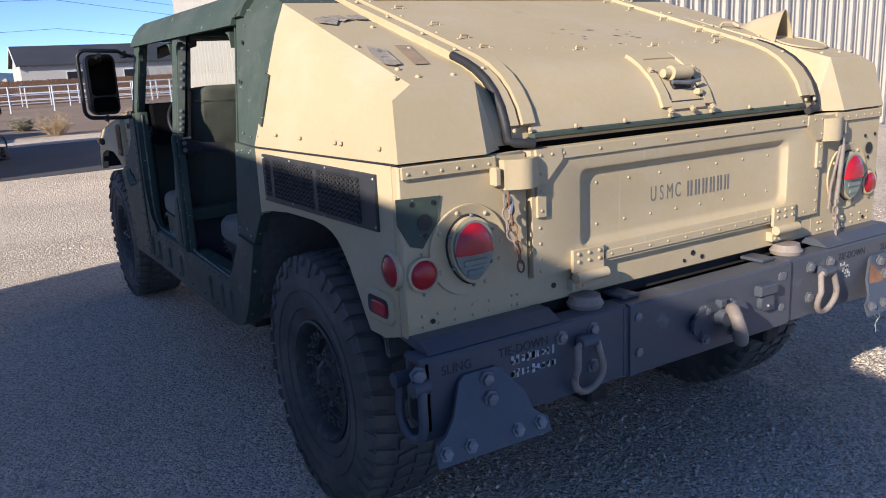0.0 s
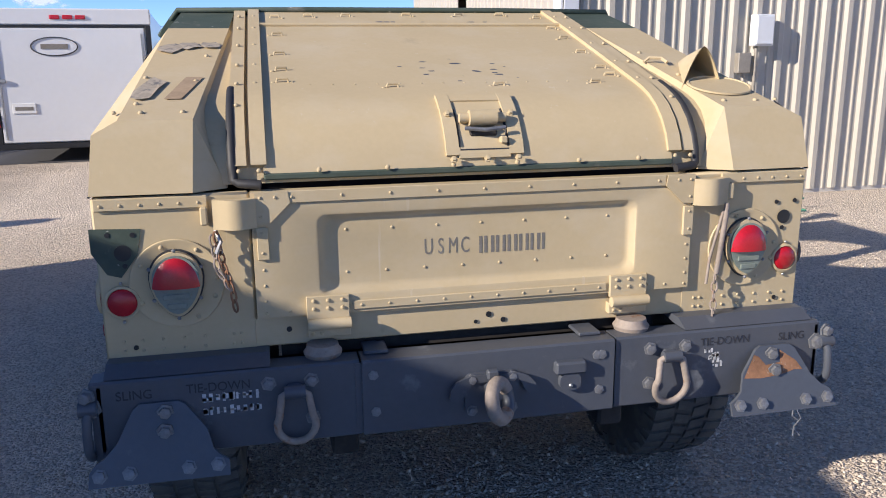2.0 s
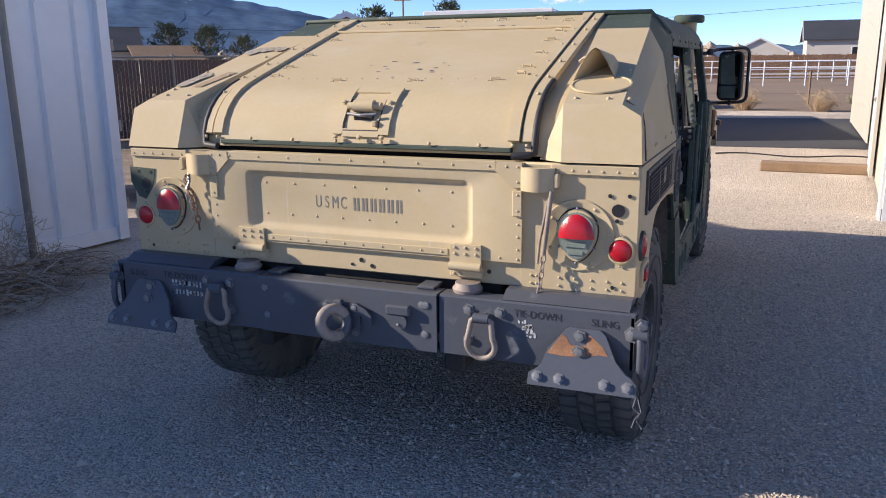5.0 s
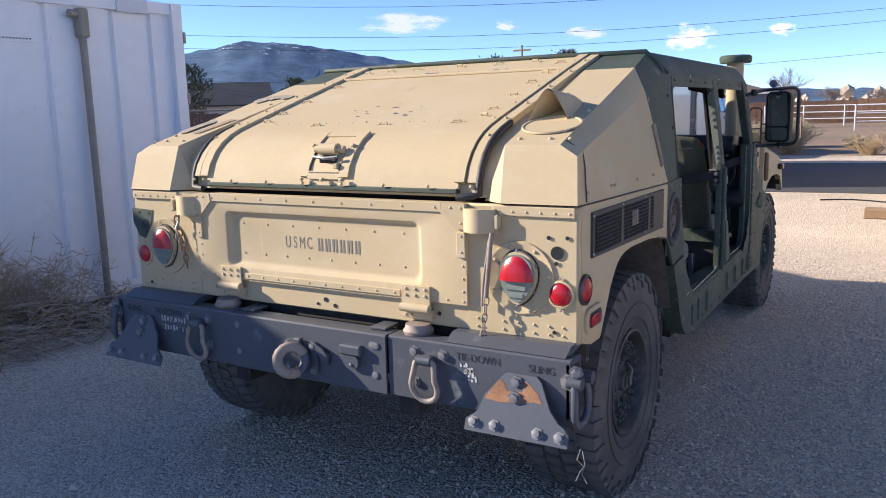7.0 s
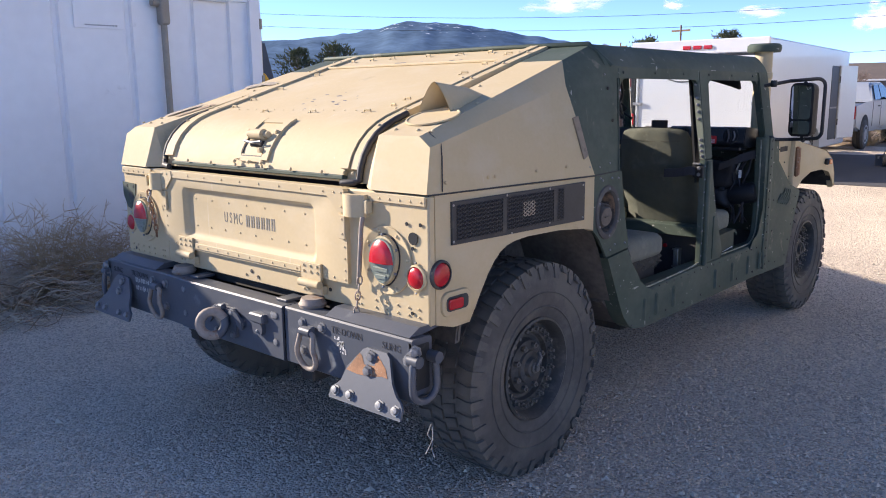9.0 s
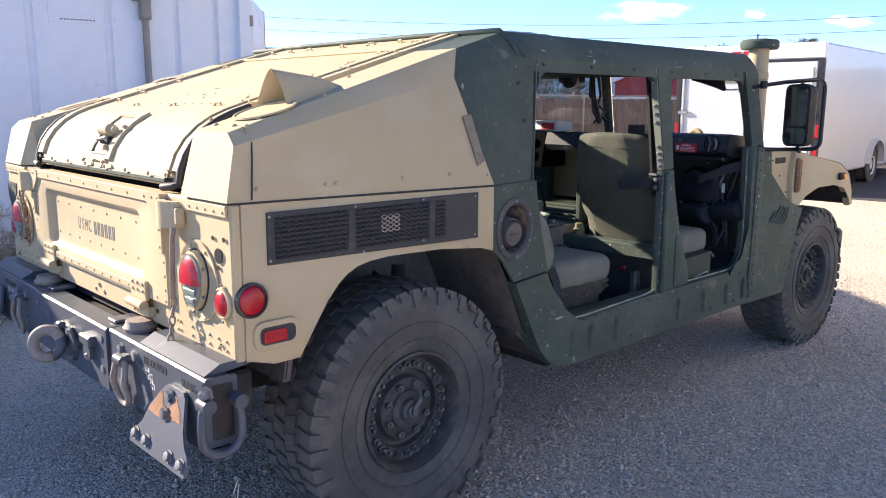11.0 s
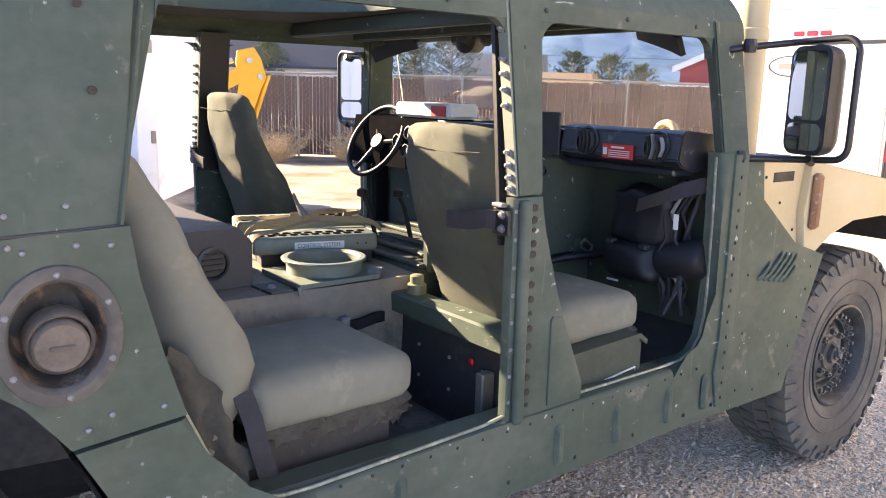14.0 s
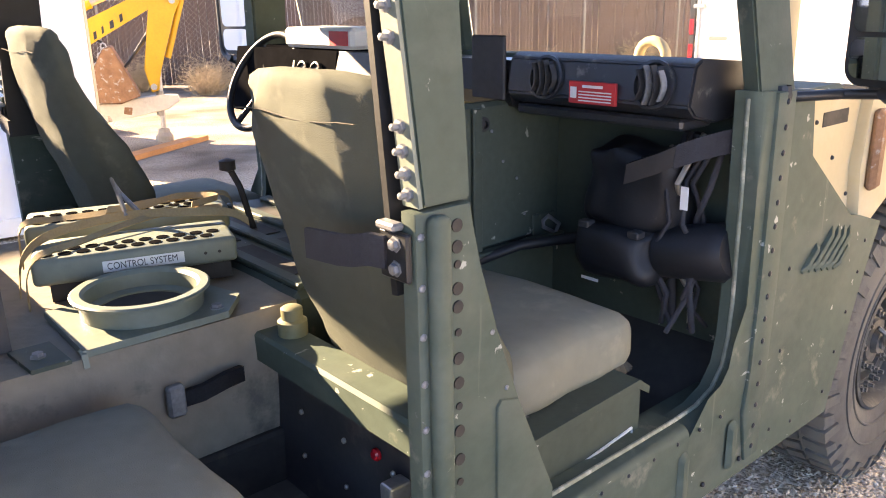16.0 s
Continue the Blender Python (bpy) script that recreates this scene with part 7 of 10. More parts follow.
    # chains and the lever rod beside the gate
    def chain(pts, name, mat, link=0.026):
        """Hanging chain: alternate links turned a quarter."""
        bm = bmesh.new()
        P = [Vector(p) for p in pts]
        flip = False
        for a, b in zip(P, P[1:]):
            L = (b - a).length
            d = (b - a) / L
            k = max(1, int(L / link))
            for i in range(k):
                c = a + d * (i + 0.5) * L / k
                u = d.orthogonal().normalized()
                if flip:
                    u = d.cross(u)
                flip = not flip
                ring = [c + d * 0.018 * math.cos(2 * math.pi * j / 10) + u * 0.009 * math.sin(2 * math.pi * j / 10) for j in range(10)]
                tube(ring, 0.0032, 5, bm, True)
        return part(name, bm, mat, truck)
    chain([(0.752, -0.03, 0.935), (0.745, -0.04, 0.85), (0.742, -0.05, 0.765)], "tailgate_chain", WORN)
    chain([(-0.735, -0.035, 1.145), (-0.72, -0.03, 1.06), (-0.70, -0.03, 0.98), (-0.695, -0.03, 0.925)], "tailgate_chain", RUST)
    chain([(-0.745, -0.03, 1.14), (-0.735, -0.03, 1.04), (-0.70, -0.032, 0.985)], "tailgate_chain", WORN)
    part("gate_prop_rod", tube([(0.775, -0.03, 1.155), (0.772, -0.035, 1.12), (0.752, -0.035, 0.935)], 0.0085, 8), WORN, truck, smooth=60)
    part("gate_prop_rod", tube([(0.765, -0.03, 1.13), (0.735, -0.02, 0.98), (0.728, -0.02, 0.90)], 0.005, 8), WORN, truck, smooth=60)
    ch = bmesh.new()
    tube([(-0.735, -0.02, 1.15), (-0.722, -0.035, 1.12), (-0.735, -0.04, 1.09)], 0.006, 6, ch)
    part("chain_hook", ch, STEEL, truck)


def build_bumper():
    yb = -0.105
    for x0, x1, nm in ((-1.075, -0.372, "bumper_beam"), (-0.366, 0.386, "bumper_beam"), (0.394, 1.08, "bumper_beam")):
        mid = -0.4 < x0 < 0.3
        yy = yb - (0.009 if mid else 0.0)
        prof = [(yy, 0.560), (yy, 0.772), (yy + 0.006, 0.778), (-0.03, 0.778), (-0.03, 0.768), (yy + 0.010, 0.766), (yy + 0.010, 0.570), (-0.03, 0.568), (-0.03, 0.558), (yy + 0.006, 0.555)]
        part(nm, prism(prof, "x", x0, x1), GREY, truck, "scuffed grey steel rear bumper", smooth=40)
    part("bumper_splice", box(-0.385, -0.36, yb - 0.002, yb + 0.005, 0.562, 0.77), GREY, truck)
    part("frame_crossmember", box(-0.98, 0.98, -0.03, 0.10, 0.60, 0.74, 0.01), UNDER, truck)
    for s in (LEFT, 1):
        part("mount_ledge", mirrored(prism([(-0.095, 0.780), (-0.045, 0.806), (0.06, 0.806), (0.06, 0.79), (-0.03, 0.780)], "x", 0.625, 1.06), s), GREY, truck)
        part("bump_stop", mirrored(lathe([(0.052, 0.0), (0.056, 0.012), (0.048, 0.022), (0.045, 0.035), (0, 0.035)], (0.475, -0.03, 0.778), (0, 0, 1), 20), s), WORN, truck, smooth=40)
        part("mount_bracket", mirrored(box(0.29, 0.36, -0.07, 0.02, 0.779, 0.790, 0.003), s), GREY, truck)
        # open end of the beam
        part("beam_end", mirrored(prism(loop_rect(yb, -0.005, 0.575, 0.775, 0.01), "x", 1.068, 1.078), s), GREY, truck)
        part("beam_hollow", mirrored(prism(loop_rect(yb + 0.02, -0.02, 0.595, 0.755, 0.008), "x", 1.0785, 1.080), s), BLACK, truck)
        # hanging gusset plate, folded outwards at its foot
        out = [(0.745, 0.524), (1.104, 0.526), (1.102, 0.560), (1.085, 0.580), (1.062, 0.592), (1.030, 0.625), (0.990, 0.700), (0.972, 0.714), (0.872, 0.714), (0.855, 0.705), (0.800, 0.640), (0.785, 0.590), (0.765, 0.572), (0.745, 0.560)]
        bm = bmesh.new()
        lo = [bm.verts.new((x, yb - 0.012 - 0.40 * (0.712 - z), z)) for x, z in out]
        hi = [bm.verts.new((x, yb - 0.002 - 0.40 * (0.712 - z), z)) for x, z in out]
        bm.faces.new(lo)
        bm.faces.new(hi[::-1])
        for i in range(len(out)):
            bm.faces.new((lo[i], lo[(i + 1) % len(out)], hi[(i + 1) % len(out)], hi[i]))
        pl = part("tow_plate", mirrored(bm, s), GREY, truck, "grey folded gusset plate with rust" if s > 0 else "grey folded gusset plate")
        bt = hexbolts([(s * 0.906, yb - 0.020, 0.690), (s * 0.908, yb - 0.040, 0.644)], (0, -1, 0), 0.016, 0.014)
        hexbolts([(s * x, yb - 0.012 - 0.4 * (0.712 - 0.553), 0.553) for x in (0.775, 0.850, 1.0, 1.075)], (0, -0.93, 0.37), 0.014, 0.013, bt)
        pieces("bolt", bt, DULL, pl, smooth=20)
        if s > 0:
            rp = [(0.800, 0.628), (0.86, 0.624), (0.93, 0.630), (0.975, 0.640), (1.005, 0.638), (0.985, 0.666), (0.935, 0.700), (0.93, 0.665), (0.88, 0.660), (0.86, 0.685), (0.845, 0.692)]
            bm = bmesh.new()
            bm.faces.new([bm.verts.new((x, yb - 0.0132 - 0.40 * (0.712 - z), z)) for x, z in rp])
            part("rust_patch", bm, RUST, pl, "orange rust bloom")
        # lifting shackle and its eye
        sx = s * 0.562
        arc = [(sx - 0.036, yb - 0.03, 0.706)] + [(sx + 0.052 * math.cos(radians(a)), yb - 0.035 - 0.012 * math.sin(radians(a)), 0.622 + 0.055 * math.sin(radians(a))) for a in range(150, 391, 20)] + [(sx + 0.036, yb - 0.03, 0.706)]
        sh = part("shackle", tube([(sx - 0.016, yb - 0.03, 0.716)] + arc + [(sx + 0.016, yb - 0.03, 0.716)], 0.0105, 10), WORN, truck, "worn lifting shackle ring", smooth=60)
        part("shackle_eye", cyl((sx - 0.028, yb - 0.03, 0.716), (sx + 0.028, yb - 0.03, 0.716), 0.018, seg=12), GREY, sh, smooth=40)
        part("shackle_boss", box(sx - 0.02, sx + 0.02, yb - 0.03, yb, 0.700, 0.732, 0.006), GREY, sh)
        # end shackle
        ex = s * 1.098
        u = [(ex, yb - 0.010, 0.712), (ex + s * 0.006, yb - 0.022, 0.690), (ex + s * 0.008, yb - 0.026, 0.650)]
        u += [(ex + s * 0.008, yb + 0.034 - 0.060 * math.cos(radians(a)), 0.618 - 0.055 * math.sin(radians(a))) for a in range(0, 181, 18)]
        u += [(ex + s * 0.006, yb + 0.094, 0.660), (ex, yb + 0.090, 0.705)]
        ring = part("end_shackle", tube(u, 0.0125, 10), GREY, truck, "grey steel ring hung in the open beam end", smooth=60)
        part("shackle_eye", cyl((ex - s * 0.02, yb - 0.008, 0.712), (ex + s * 0.026, yb - 0.008, 0.712), 0.021, seg=14), GREY, ring, smooth=40)
        part("shackle_eye", cyl((ex - s * 0.02, yb + 0.088, 0.706), (ex + s * 0.026, yb + 0.088, 0.706), 0.021, seg=14), GREY, ring, smooth=40)
        pieces("bolt", hexbolts([(ex + s * 0.004, yb - 0.004, 0.745)], (s * 0.3, -1, 0), 0.016, 0.018), DULL, ring)
        # stencils
        letters("TIE-DOWN", 0.036, Matrix.Translation((s * 0.735 + (0.02 if s > 0 else -0.03), yb - 0.0012, 0.739)) @ REAR_FACE, INK_DARK, "stencil_letters", truck, squeeze=0.92)
        letters("SLING", 0.036, Matrix.Translation((s * 0.985, yb - 0.0012, 0.735)) @ REAR_FACE, INK_DARK, "stencil_letters", truck, squeeze=0.95)
        rng = random.Random(3 + s)
        wm = bmesh.new()
        if s < 0:
            for z in (0.710, 0.672):
                for i in range(9):
                    x = -0.795 + i * 0.0175
                    hgt = 0.026 * rng.uniform(0.6, 1)
                    box(x, x + 0.009 * rng.uniform(0.6, 1.2), yb - 0.0014, yb - 0.0008, z - hgt / 2, z + hgt / 2, 0, wm)
                    box(x, x + 0.016 * rng.uniform(0.4, 1), yb - 0.0014, yb - 0.0008, z - 0.012 + rng.uniform(0, 0.02), z - 0.008 + rng.uniform(0, 0.02), 0, wm)
        else:
            for _ in range(26):
                x, z = 0.715 + rng.gauss(0, 0.014), 0.683 + rng.gauss(0, 0.017)
                w = rng.uniform(0.003, 0.009)
                box(x, x + w, yb - 0.0014, yb - 0.0008, z, z + w * rng.uniform(0.8, 2), 0, wm)
        part("worn_marking", wm, CHALK, truck, "smudged unreadable white marking")
    bt = bmesh.new()
    hexbolts([(x, yb, z) for x, z in ((0.330, 0.735), (0.340, 0.625), (0.345, 0.735), (0.505, 0.735), (0.620, 0.735), (0.505, 0.625), (-0.505, 0.735), (-0.62, 0.735), (-0.335, 0.735), (-0.330, 0.625), (-0.505, 0.625), (0.245, 0.66))], (0, -1, 0), 0.015, 0.013, bt)
    hexbolts([(s * 1.075, yb, 0.71) for s in (-1, 1)], (0, -1, 0), 0.02, 0.02, bt)
    pieces("bolt", bt, DULL, truck, smooth=20)
    # towing hook: eared mount, neck, worn lower jaw and the latch that closes it
    ear = [(-0.122, 0.650), (-0.118, 0.678), (-0.100, 0.698), (-0.060, 0.713), (0.085, 0.711), (0.112, 0.700), (0.134, 0.676), (0.139, 0.640), (0.118, 0.640), (0.104, 0.655), (0.085, 0.690), (-0.055, 0.692), (-0.080, 0.650), (-0.098, 0.632), (-0.114, 0.636)]
    pt = part("pintle_mount", prism(ear, "y", yb - 0.032, yb - 0.022), GREY, truck, "grey pintle towing hook with a rusted jaw")
    part("mount_plate", prism(loop_rect(-0.075, 0.085, 0.590, 0.715, 0.02), "y", yb - 0.024, yb - 0.008), GREY, pt)
    for hx, hz in ((-0.092, 0.660), (0.114, 0.664)):
        part("ear_boss", lathe([(0.018, 0.0), (0.017, 0.012), (0.010, 0.012), (0.009, 0.002), (0, 0.002)], (hx, yb - 0.010, hz), (0, -1, 0), 18), GREY, pt, smooth=40)
    hc, hn = Vector((0.010, -0.192, 0.656)), Vector((0.74, -0.62, 0.25)).normalized()
    hu = Vector((0, 0, 1)) - hn * hn.z
    hu.normalize()
    hv = hn.cross(hu)

    def ring_at(a, r):
        return hc + r * (math.cos(radians(a)) * hu + math.sin(radians(a)) * hv)
    part("hook_jaw", tube([ring_at(a, 0.050) for a in range(-70, 211, 20)], 0.0205, 12), WORN, pt, "rust-brown worn lower jaw", smooth=60)
    part("hook_latch", tube([ring_at(a, 0.053) for a in range(205, 296, 15)], 0.0185, 12), GREY, pt, smooth=60)
    part("latch_tab", box(-0.014, 0.020, -0.150, -0.124, 0.700, 0.728, 0.005), GREY, pt)
    part("hook_neck", cyl((0.012, yb, 0.668), (0.012, -0.160, 0.668), 0.036, 0.028, 16), GREY, pt, smooth=40)
    pieces("bolt", hexbolts([(x, yb - 0.024, z) for x in (-0.055, 0.065) for z in (0.605, 0.700)], (0, -1, 0), 0.012, 0.010), DULL, pt, smooth=20)
    # socket cover with its flap
    sc = part("socket_cover", box(0.195, 0.290, yb - 0.035, yb, 0.690, 0.728, 0.006), GREY, truck, "grey trailer socket with sprung cover")
    part("socket_flap", prism(loop_rect(0.210, 0.275, 0.640, 0.690, 0.02), "y", yb - 0.028, yb), GREY, sc)
    pieces("screw", rivets([(0.20, yb, 0.742), (0.285, yb, 0.742), (0.20, yb, 0.67), (0.285, yb, 0.67), (0.243, yb - 0.028, 0.655)], (0, -1, 0), 0.009, 0.008), STEEL, sc)


def build_sides():
    for s in (LEFT, 1):
        arch = [(0.215, 0.768), (0.240, 0.810), (0.280, 0.872), (0.318, 0.928), (0.355, 0.975), (0.390, 1.003), (0.430, 1.018), (0.480, 1.029), (0.560, 1.035), (0.786, 1.030), (0.985, 1.014), (1.052, 0.990)]
        side("quarter_panel", [(0.035, 0.795), (0.035, 1.246), (1.052, 1.228)] + arch[::-1] + [(0.127, 0.768)], TAN, s)
        part("waist_seam", tube([(s * 1.066, 0.0, 1.249), (s * 1.067, 0.6, 1.240), (s * 1.066, 1.05, 1.231), (s * 1.05, 1.28, 1.235)], 0.003, 6), GASKET, truck)
        # vent plate with expanded mesh
        v0, v1 = 0.112, 0.962
        vent = part("vent_plate", mirrored(prism([(v0, 1.066), (v0, 1.217), (v1, 1.214), (v1, 1.052)], "x", X, X + 0.009, bevel=0.002), s), VENT, truck, "dark vent plate with expanded metal mesh")
        m0, m1 = (0.135, 0.800) if s > 0 else (0.20, 0.93)
        part("vent_recess", mirrored(prism([(m0, 1.082), (m0, 1.202), (m1, 1.200), (m1, 1.072)], "x", X + 0.009, X + 0.0098), s), UNDER, vent)
        mesh_bm, bare = bmesh.new(), bmesh.new()
        nx, nz = 26, 9
        for i in range(nx):
            if i in (10, 23):  # solid strips between the mesh panels
                continue
            for j in range(nz):
                ya, yb = m0 + (m1 - m0) * i / nx, m0 + (m1 - m0) * (i + 1) / nx
                za, zb = 1.076 + 0.126 * j / nz, 1.076 + 0.126 * (j + 1) / nz
                ym, zm = (ya + yb) / 2, (za + zb) / 2
                to = bare if s > 0 and 15 <= i <= 17 and 3 <= j <= 6 else mesh_bm
                for p, r in (((ya, zm), (ym, zb)), ((ym, zb), (yb, zm)), ((yb, zm), (ym, za)), ((ym, za), (ya, zm))):
                    cyl((s * (X + 0.0125), *p), (s * (X + 0.0125), *r), 0.0022, seg=3, bm=to, caps=False)
        for i in (10, 23):
            ya, yb = m0 + (m1 - m0) * i / nx, m0 + (m1 - m0) * (i + 1) / nx
            part("mesh_strip", mirrored(box(X + 0.0098, X + 0.0135, ya, yb, 1.076, 1.201), s), VENT, vent)
        part("mesh_grille", mesh_bm, VENT, vent)
        if s > 0:
            part("bare_mesh", bare, PEEL, vent, "patch of mesh with the paint rubbed to tan")
        else:
            bare.free()
        pieces("screw", rivets([(s * (X + 0.009), y, z) for y, z in ((0.118, 1.205), (0.118, 1.078), (0.945, 1.202), (0.945, 1.066), (0.7, 1.208), (0.7, 1.072), (0.42, 1.210), (0.45, 1.064))], (s, 0, 0), 0.006, 0.005), STEEL, vent)
        # green pillar panel with the filler port
        outline = [(1.052, 0.990), (1.052, 1.229), (1.288, 1.235), (1.300, 1.14), (1.335, 1.0), (1.372, 0.872), (1.172, 0.854), (1.105, 0.945)]
        if s < 0:
            side("pillar_panel", outline, GREEN, s, 1.02, X - 0.002)
        else:
            pb = bmesh.new()
            loops = (outline, [(1.166 + 0.080 * math.cos(2 * math.pi * i / 28), 1.060 + 0.098 * math.sin(2 * math.pi * i / 28)) for i in range(28)])
            for lp in loops:
                vs = [pb.verts.new((X - 0.002, y, z)) for y, z in lp]
                for i in range(len(vs)):
                    pb.edges.new((vs[i], vs[(i + 1) % len(vs)]))
            bmesh.ops.triangle_fill(pb, use_beauty=True, use_dissolve=False, edges=pb.edges[:])
            ex = bmesh.ops.extrude_face_region(pb, geom=pb.faces[:])
            bmesh.ops.translate(pb, vec=(-0.012, 0, 0), verts=[e for e in ex["geom"] if isinstance(e, bmesh.types.BMVert)])
            part("pillar_panel", pb, GREEN, truck)
            ring = lathe([(0.118, 0.0), (0.116, 0.007), (0.108, 0.010), (0.096, 0.010), (0.090, 0.004), (0.088, -0.004)], (0, 0, 0), (1, 0, 0), 40)
            bowl = lathe([(0.090, 0.002), (0.088, -0.02), (0.082, -0.06), (0.070, -0.085), (0.0, -0.092)], (0, 0, 0), (1, 0, 0), 40)
            for b in (ring, bowl):
                bmesh.ops.scale(b, vec=(1, 0.86, 1.03), verts=b.verts[:])
                bmesh.ops.translate(b, vec=(X - 0.002, 1.166, 1.060), verts=b.verts[:])
            fr = part("filler_ring", ring, RUBBER, truck, "black ring of the fuel filler port", smooth=40)
            part("filler_bowl", bowl, CAP_DARK, fr, smooth=60)
            part("filler_neck", lathe([(0.056, -0.06), (0.056, -0.02), (0.052, -0.015), (0.047, -0.02)], (X, 1.170, 1.040), (1, -0.05, -0.1), 28), CAP, fr, smooth=40)
            cap = part("filler_cap", lathe([(0.046, -0.03), (0.046, -0.006), (0.041, 0.0), (0, 0.0)], (X - 0.004, 1.168, 1.038), (1, -0.05, -0.1), 28), CAP, fr, "dusty brown filler cap", smooth=40)
            part("cap_grip", box(X - 0.006, X + 0.004, 1.148, 1.190, 1.036, 1.043, 0.003), CAP, cap)
            pieces("screw", rivets([(X + 0.008, 1.166 + 0.088 * math.cos(a), 1.060 + 0.106 * math.sin(a)) for a in (0.5, 1.57, 2.7, 3.7, 4.8, 5.8)], (1, 0, 0), 0.008, 0.005), DULL, fr)
        # sill with pressed ribs, swept up at its rear end
        jamb("sill_corner", [(1.176, 0.848), (1.374, 0.866), (1.408, 0.785), (1.440, 0.720), (1.475, 0.675), (1.52, 0.645), (1.575, 0.634), (1.640, 0.632), (1.640, 0.443), (1.52, 0.448), (1.44, 0.462), (1.385, 0.492), (1.335, 0.545), (1.294, 0.614)], 1, 7, s, 0.99, X + 0.003, 0.022)
        sill = jamb("sill", [(1.641, 0.443), (1.641, 0.632), (2.13, 0.648), (2.879, 0.648), (2.879, 0.445)], 1, 3, s, 0.97, X, 0.022)
        ribs = bmesh.new()
        for y in (1.54, 1.67, 1.86, 2.38, 2.62, 2.86, 3.05):
            pts = loop_rect(y - 0.017, y + 0.017, 0.478, 0.598, 0.016)
            lo = [ribs.verts.new((s * (X + 0.001), a, b)) for a, b in pts]
            hi = [ribs.verts.new((s * (X + 0.011), y + (a - y) * 0.55, 0.538 + (b - 0.538) * 0.86)) for a, b in pts]
            ribs.faces.new(hi)
            for i in range(len(pts)):
                ribs.faces.new((lo[i], lo[(i + 1) % len(pts)], hi[(i + 1) % len(pts)], hi[i]))
        pieces("rib", ribs, GREEN, sill, smooth=50)
        bolts = bmesh.new()
        rivets([(s * X, y, 0.482) for y in (1.42, 1.60, 1.78, 1.98, 2.2, 2.45, 2.7, 2.95, 3.1)], (s, 0, 0), 0.009, 0.006, bolts)
        rivets([(s * X, y, 0.626) for y in np.linspace(1.70, 3.0, 17)], (s, 0, 0), 0.006, 0.004, bolts)
        pieces("bolt", bolts, BLACK, sill, smooth=50)
        pl = bmesh.new()
        rivets([(s * (X - 0.001), y, z) for y, z in ((1.24, 0.905), (1.20, 0.885), (1.12, 1.205), (1.20, 1.21), (1.255, 1.205), (1.10, 1.215), (1.285, 0.80), (1.30, 0.70), (1.345, 0.63), (1.36, 0.58), (1.33, 0.90))], (s, 0, 0), 0.008, 0.006, pl)
        pieces("bolt", pl, DULL, truck, smooth=50)
        part("sill_lip", tube([(s * (X - 0.020), y, z) for y, z in ((1.372, 0.872), (1.408, 0.787), (1.440, 0.722), (1.475, 0.677), (1.52, 0.648), (1.575, 0.637), (1.64, 0.635), (2.12, 0.651), (2.185, 0.66))], 0.005, 6), LIP, sill, smooth=60)
        part("sill_lip", tube([(s * (X - 0.036), y, z) for y, z in ((2.47, 0.651), (2.88, 0.651), (2.955, 0.655), (3.015, 0.675), (3.052, 0.717), (3.068, 0.78), (3.072, 0.86), (3.066, 1.10), (3.056, 1.29))], 0.005, 6), LIP, sill, smooth=60)
        # front hinge panel with its louvres
        fp = jamb("hinge_panel", [(2.88, 0.445), (2.88, 0.648), (2.955, 0.652), (3.015, 0.672), (3.052, 0.715), (3.068, 0.78), (3.072, 0.86), (3.066, 1.10), (3.056, 1.305), (3.275, 1.292), (3.300, 1.148), (3.550, 0.968), (3.610, 0.956), (3.745, 0.915), (3.670, 0.752), (3.552, 0.430)], 1, 8, s, 1.0, X - 0.004, 0.034)
        side("hinge_strip", [(3.105, 0.70), (3.108, 0.90), (3.105, 1.30), (3.178, 1.30), (3.182, 0.90), (3.178, 0.47), (3.120, 0.47), (3.090, 0.60)], GREEN, s, X - 0.004, X + 0.004, fp)
        lv = bmesh.new()
        for i in range(6):
            y, z = 3.315 + i * 0.034, 0.878 - i * 0.006
            k = 0.6 if i in (0, 5) else 1.0
            tube([(s * (X - 0.008), y, z), (s * (X + 0.001), y + 0.02 * k, z + 0.016 * k), (s * (X + 0.001), y + 0.085 * k, z + 0.066 * k), (s * (X - 0.008), y + 0.105 * k, z + 0.082 * k)], 0.009, 6, lv)
        pieces("louvre", lv, GREEN, fp, smooth=60)
        hb = bmesh.new()
        rivets([(s * (X + 0.004), 3.142, z) for z in np.linspace(0.5, 1.28, 16)], (s, 0, 0), 0.009, 0.005, hb)
        rivets([(s * (X - 0.004), y, z) for y, z in ((3.52, 0.50), (3.56, 0.60), (3.60, 0.70), (3.64, 0.80), (3.24, 0.50), (3.35, 0.48), (3.66, 0.88), (3.5, 1.03), (3.40, 1.13), (3.30, 1.22), (3.25, 0.7), (3.25, 0.9))], (s, 0, 0), 0.007, 0.005, hb)
        pieces("bolt", hb, BLACK, fp, smooth=50)
        # middle pillar: pressed channel with a row of holes, then the upper post
        bp = side("middle_pillar", [(2.186, 0.640), (2.186, 1.222), (2.284, 1.222), (2.296, 1.13), (2.340, 1.00), (2.400, 0.84), (2.468, 0.648)], GREEN, s, 1.028, X - 0.008)
        part("pillar_channel", mirrored(box(X - 0.012, X + 0.014, 2.200, 2.234, 0.64, 1.218, 0.012, seg=3), s), GREEN, bp, smooth=40)
        holes = bmesh.new()
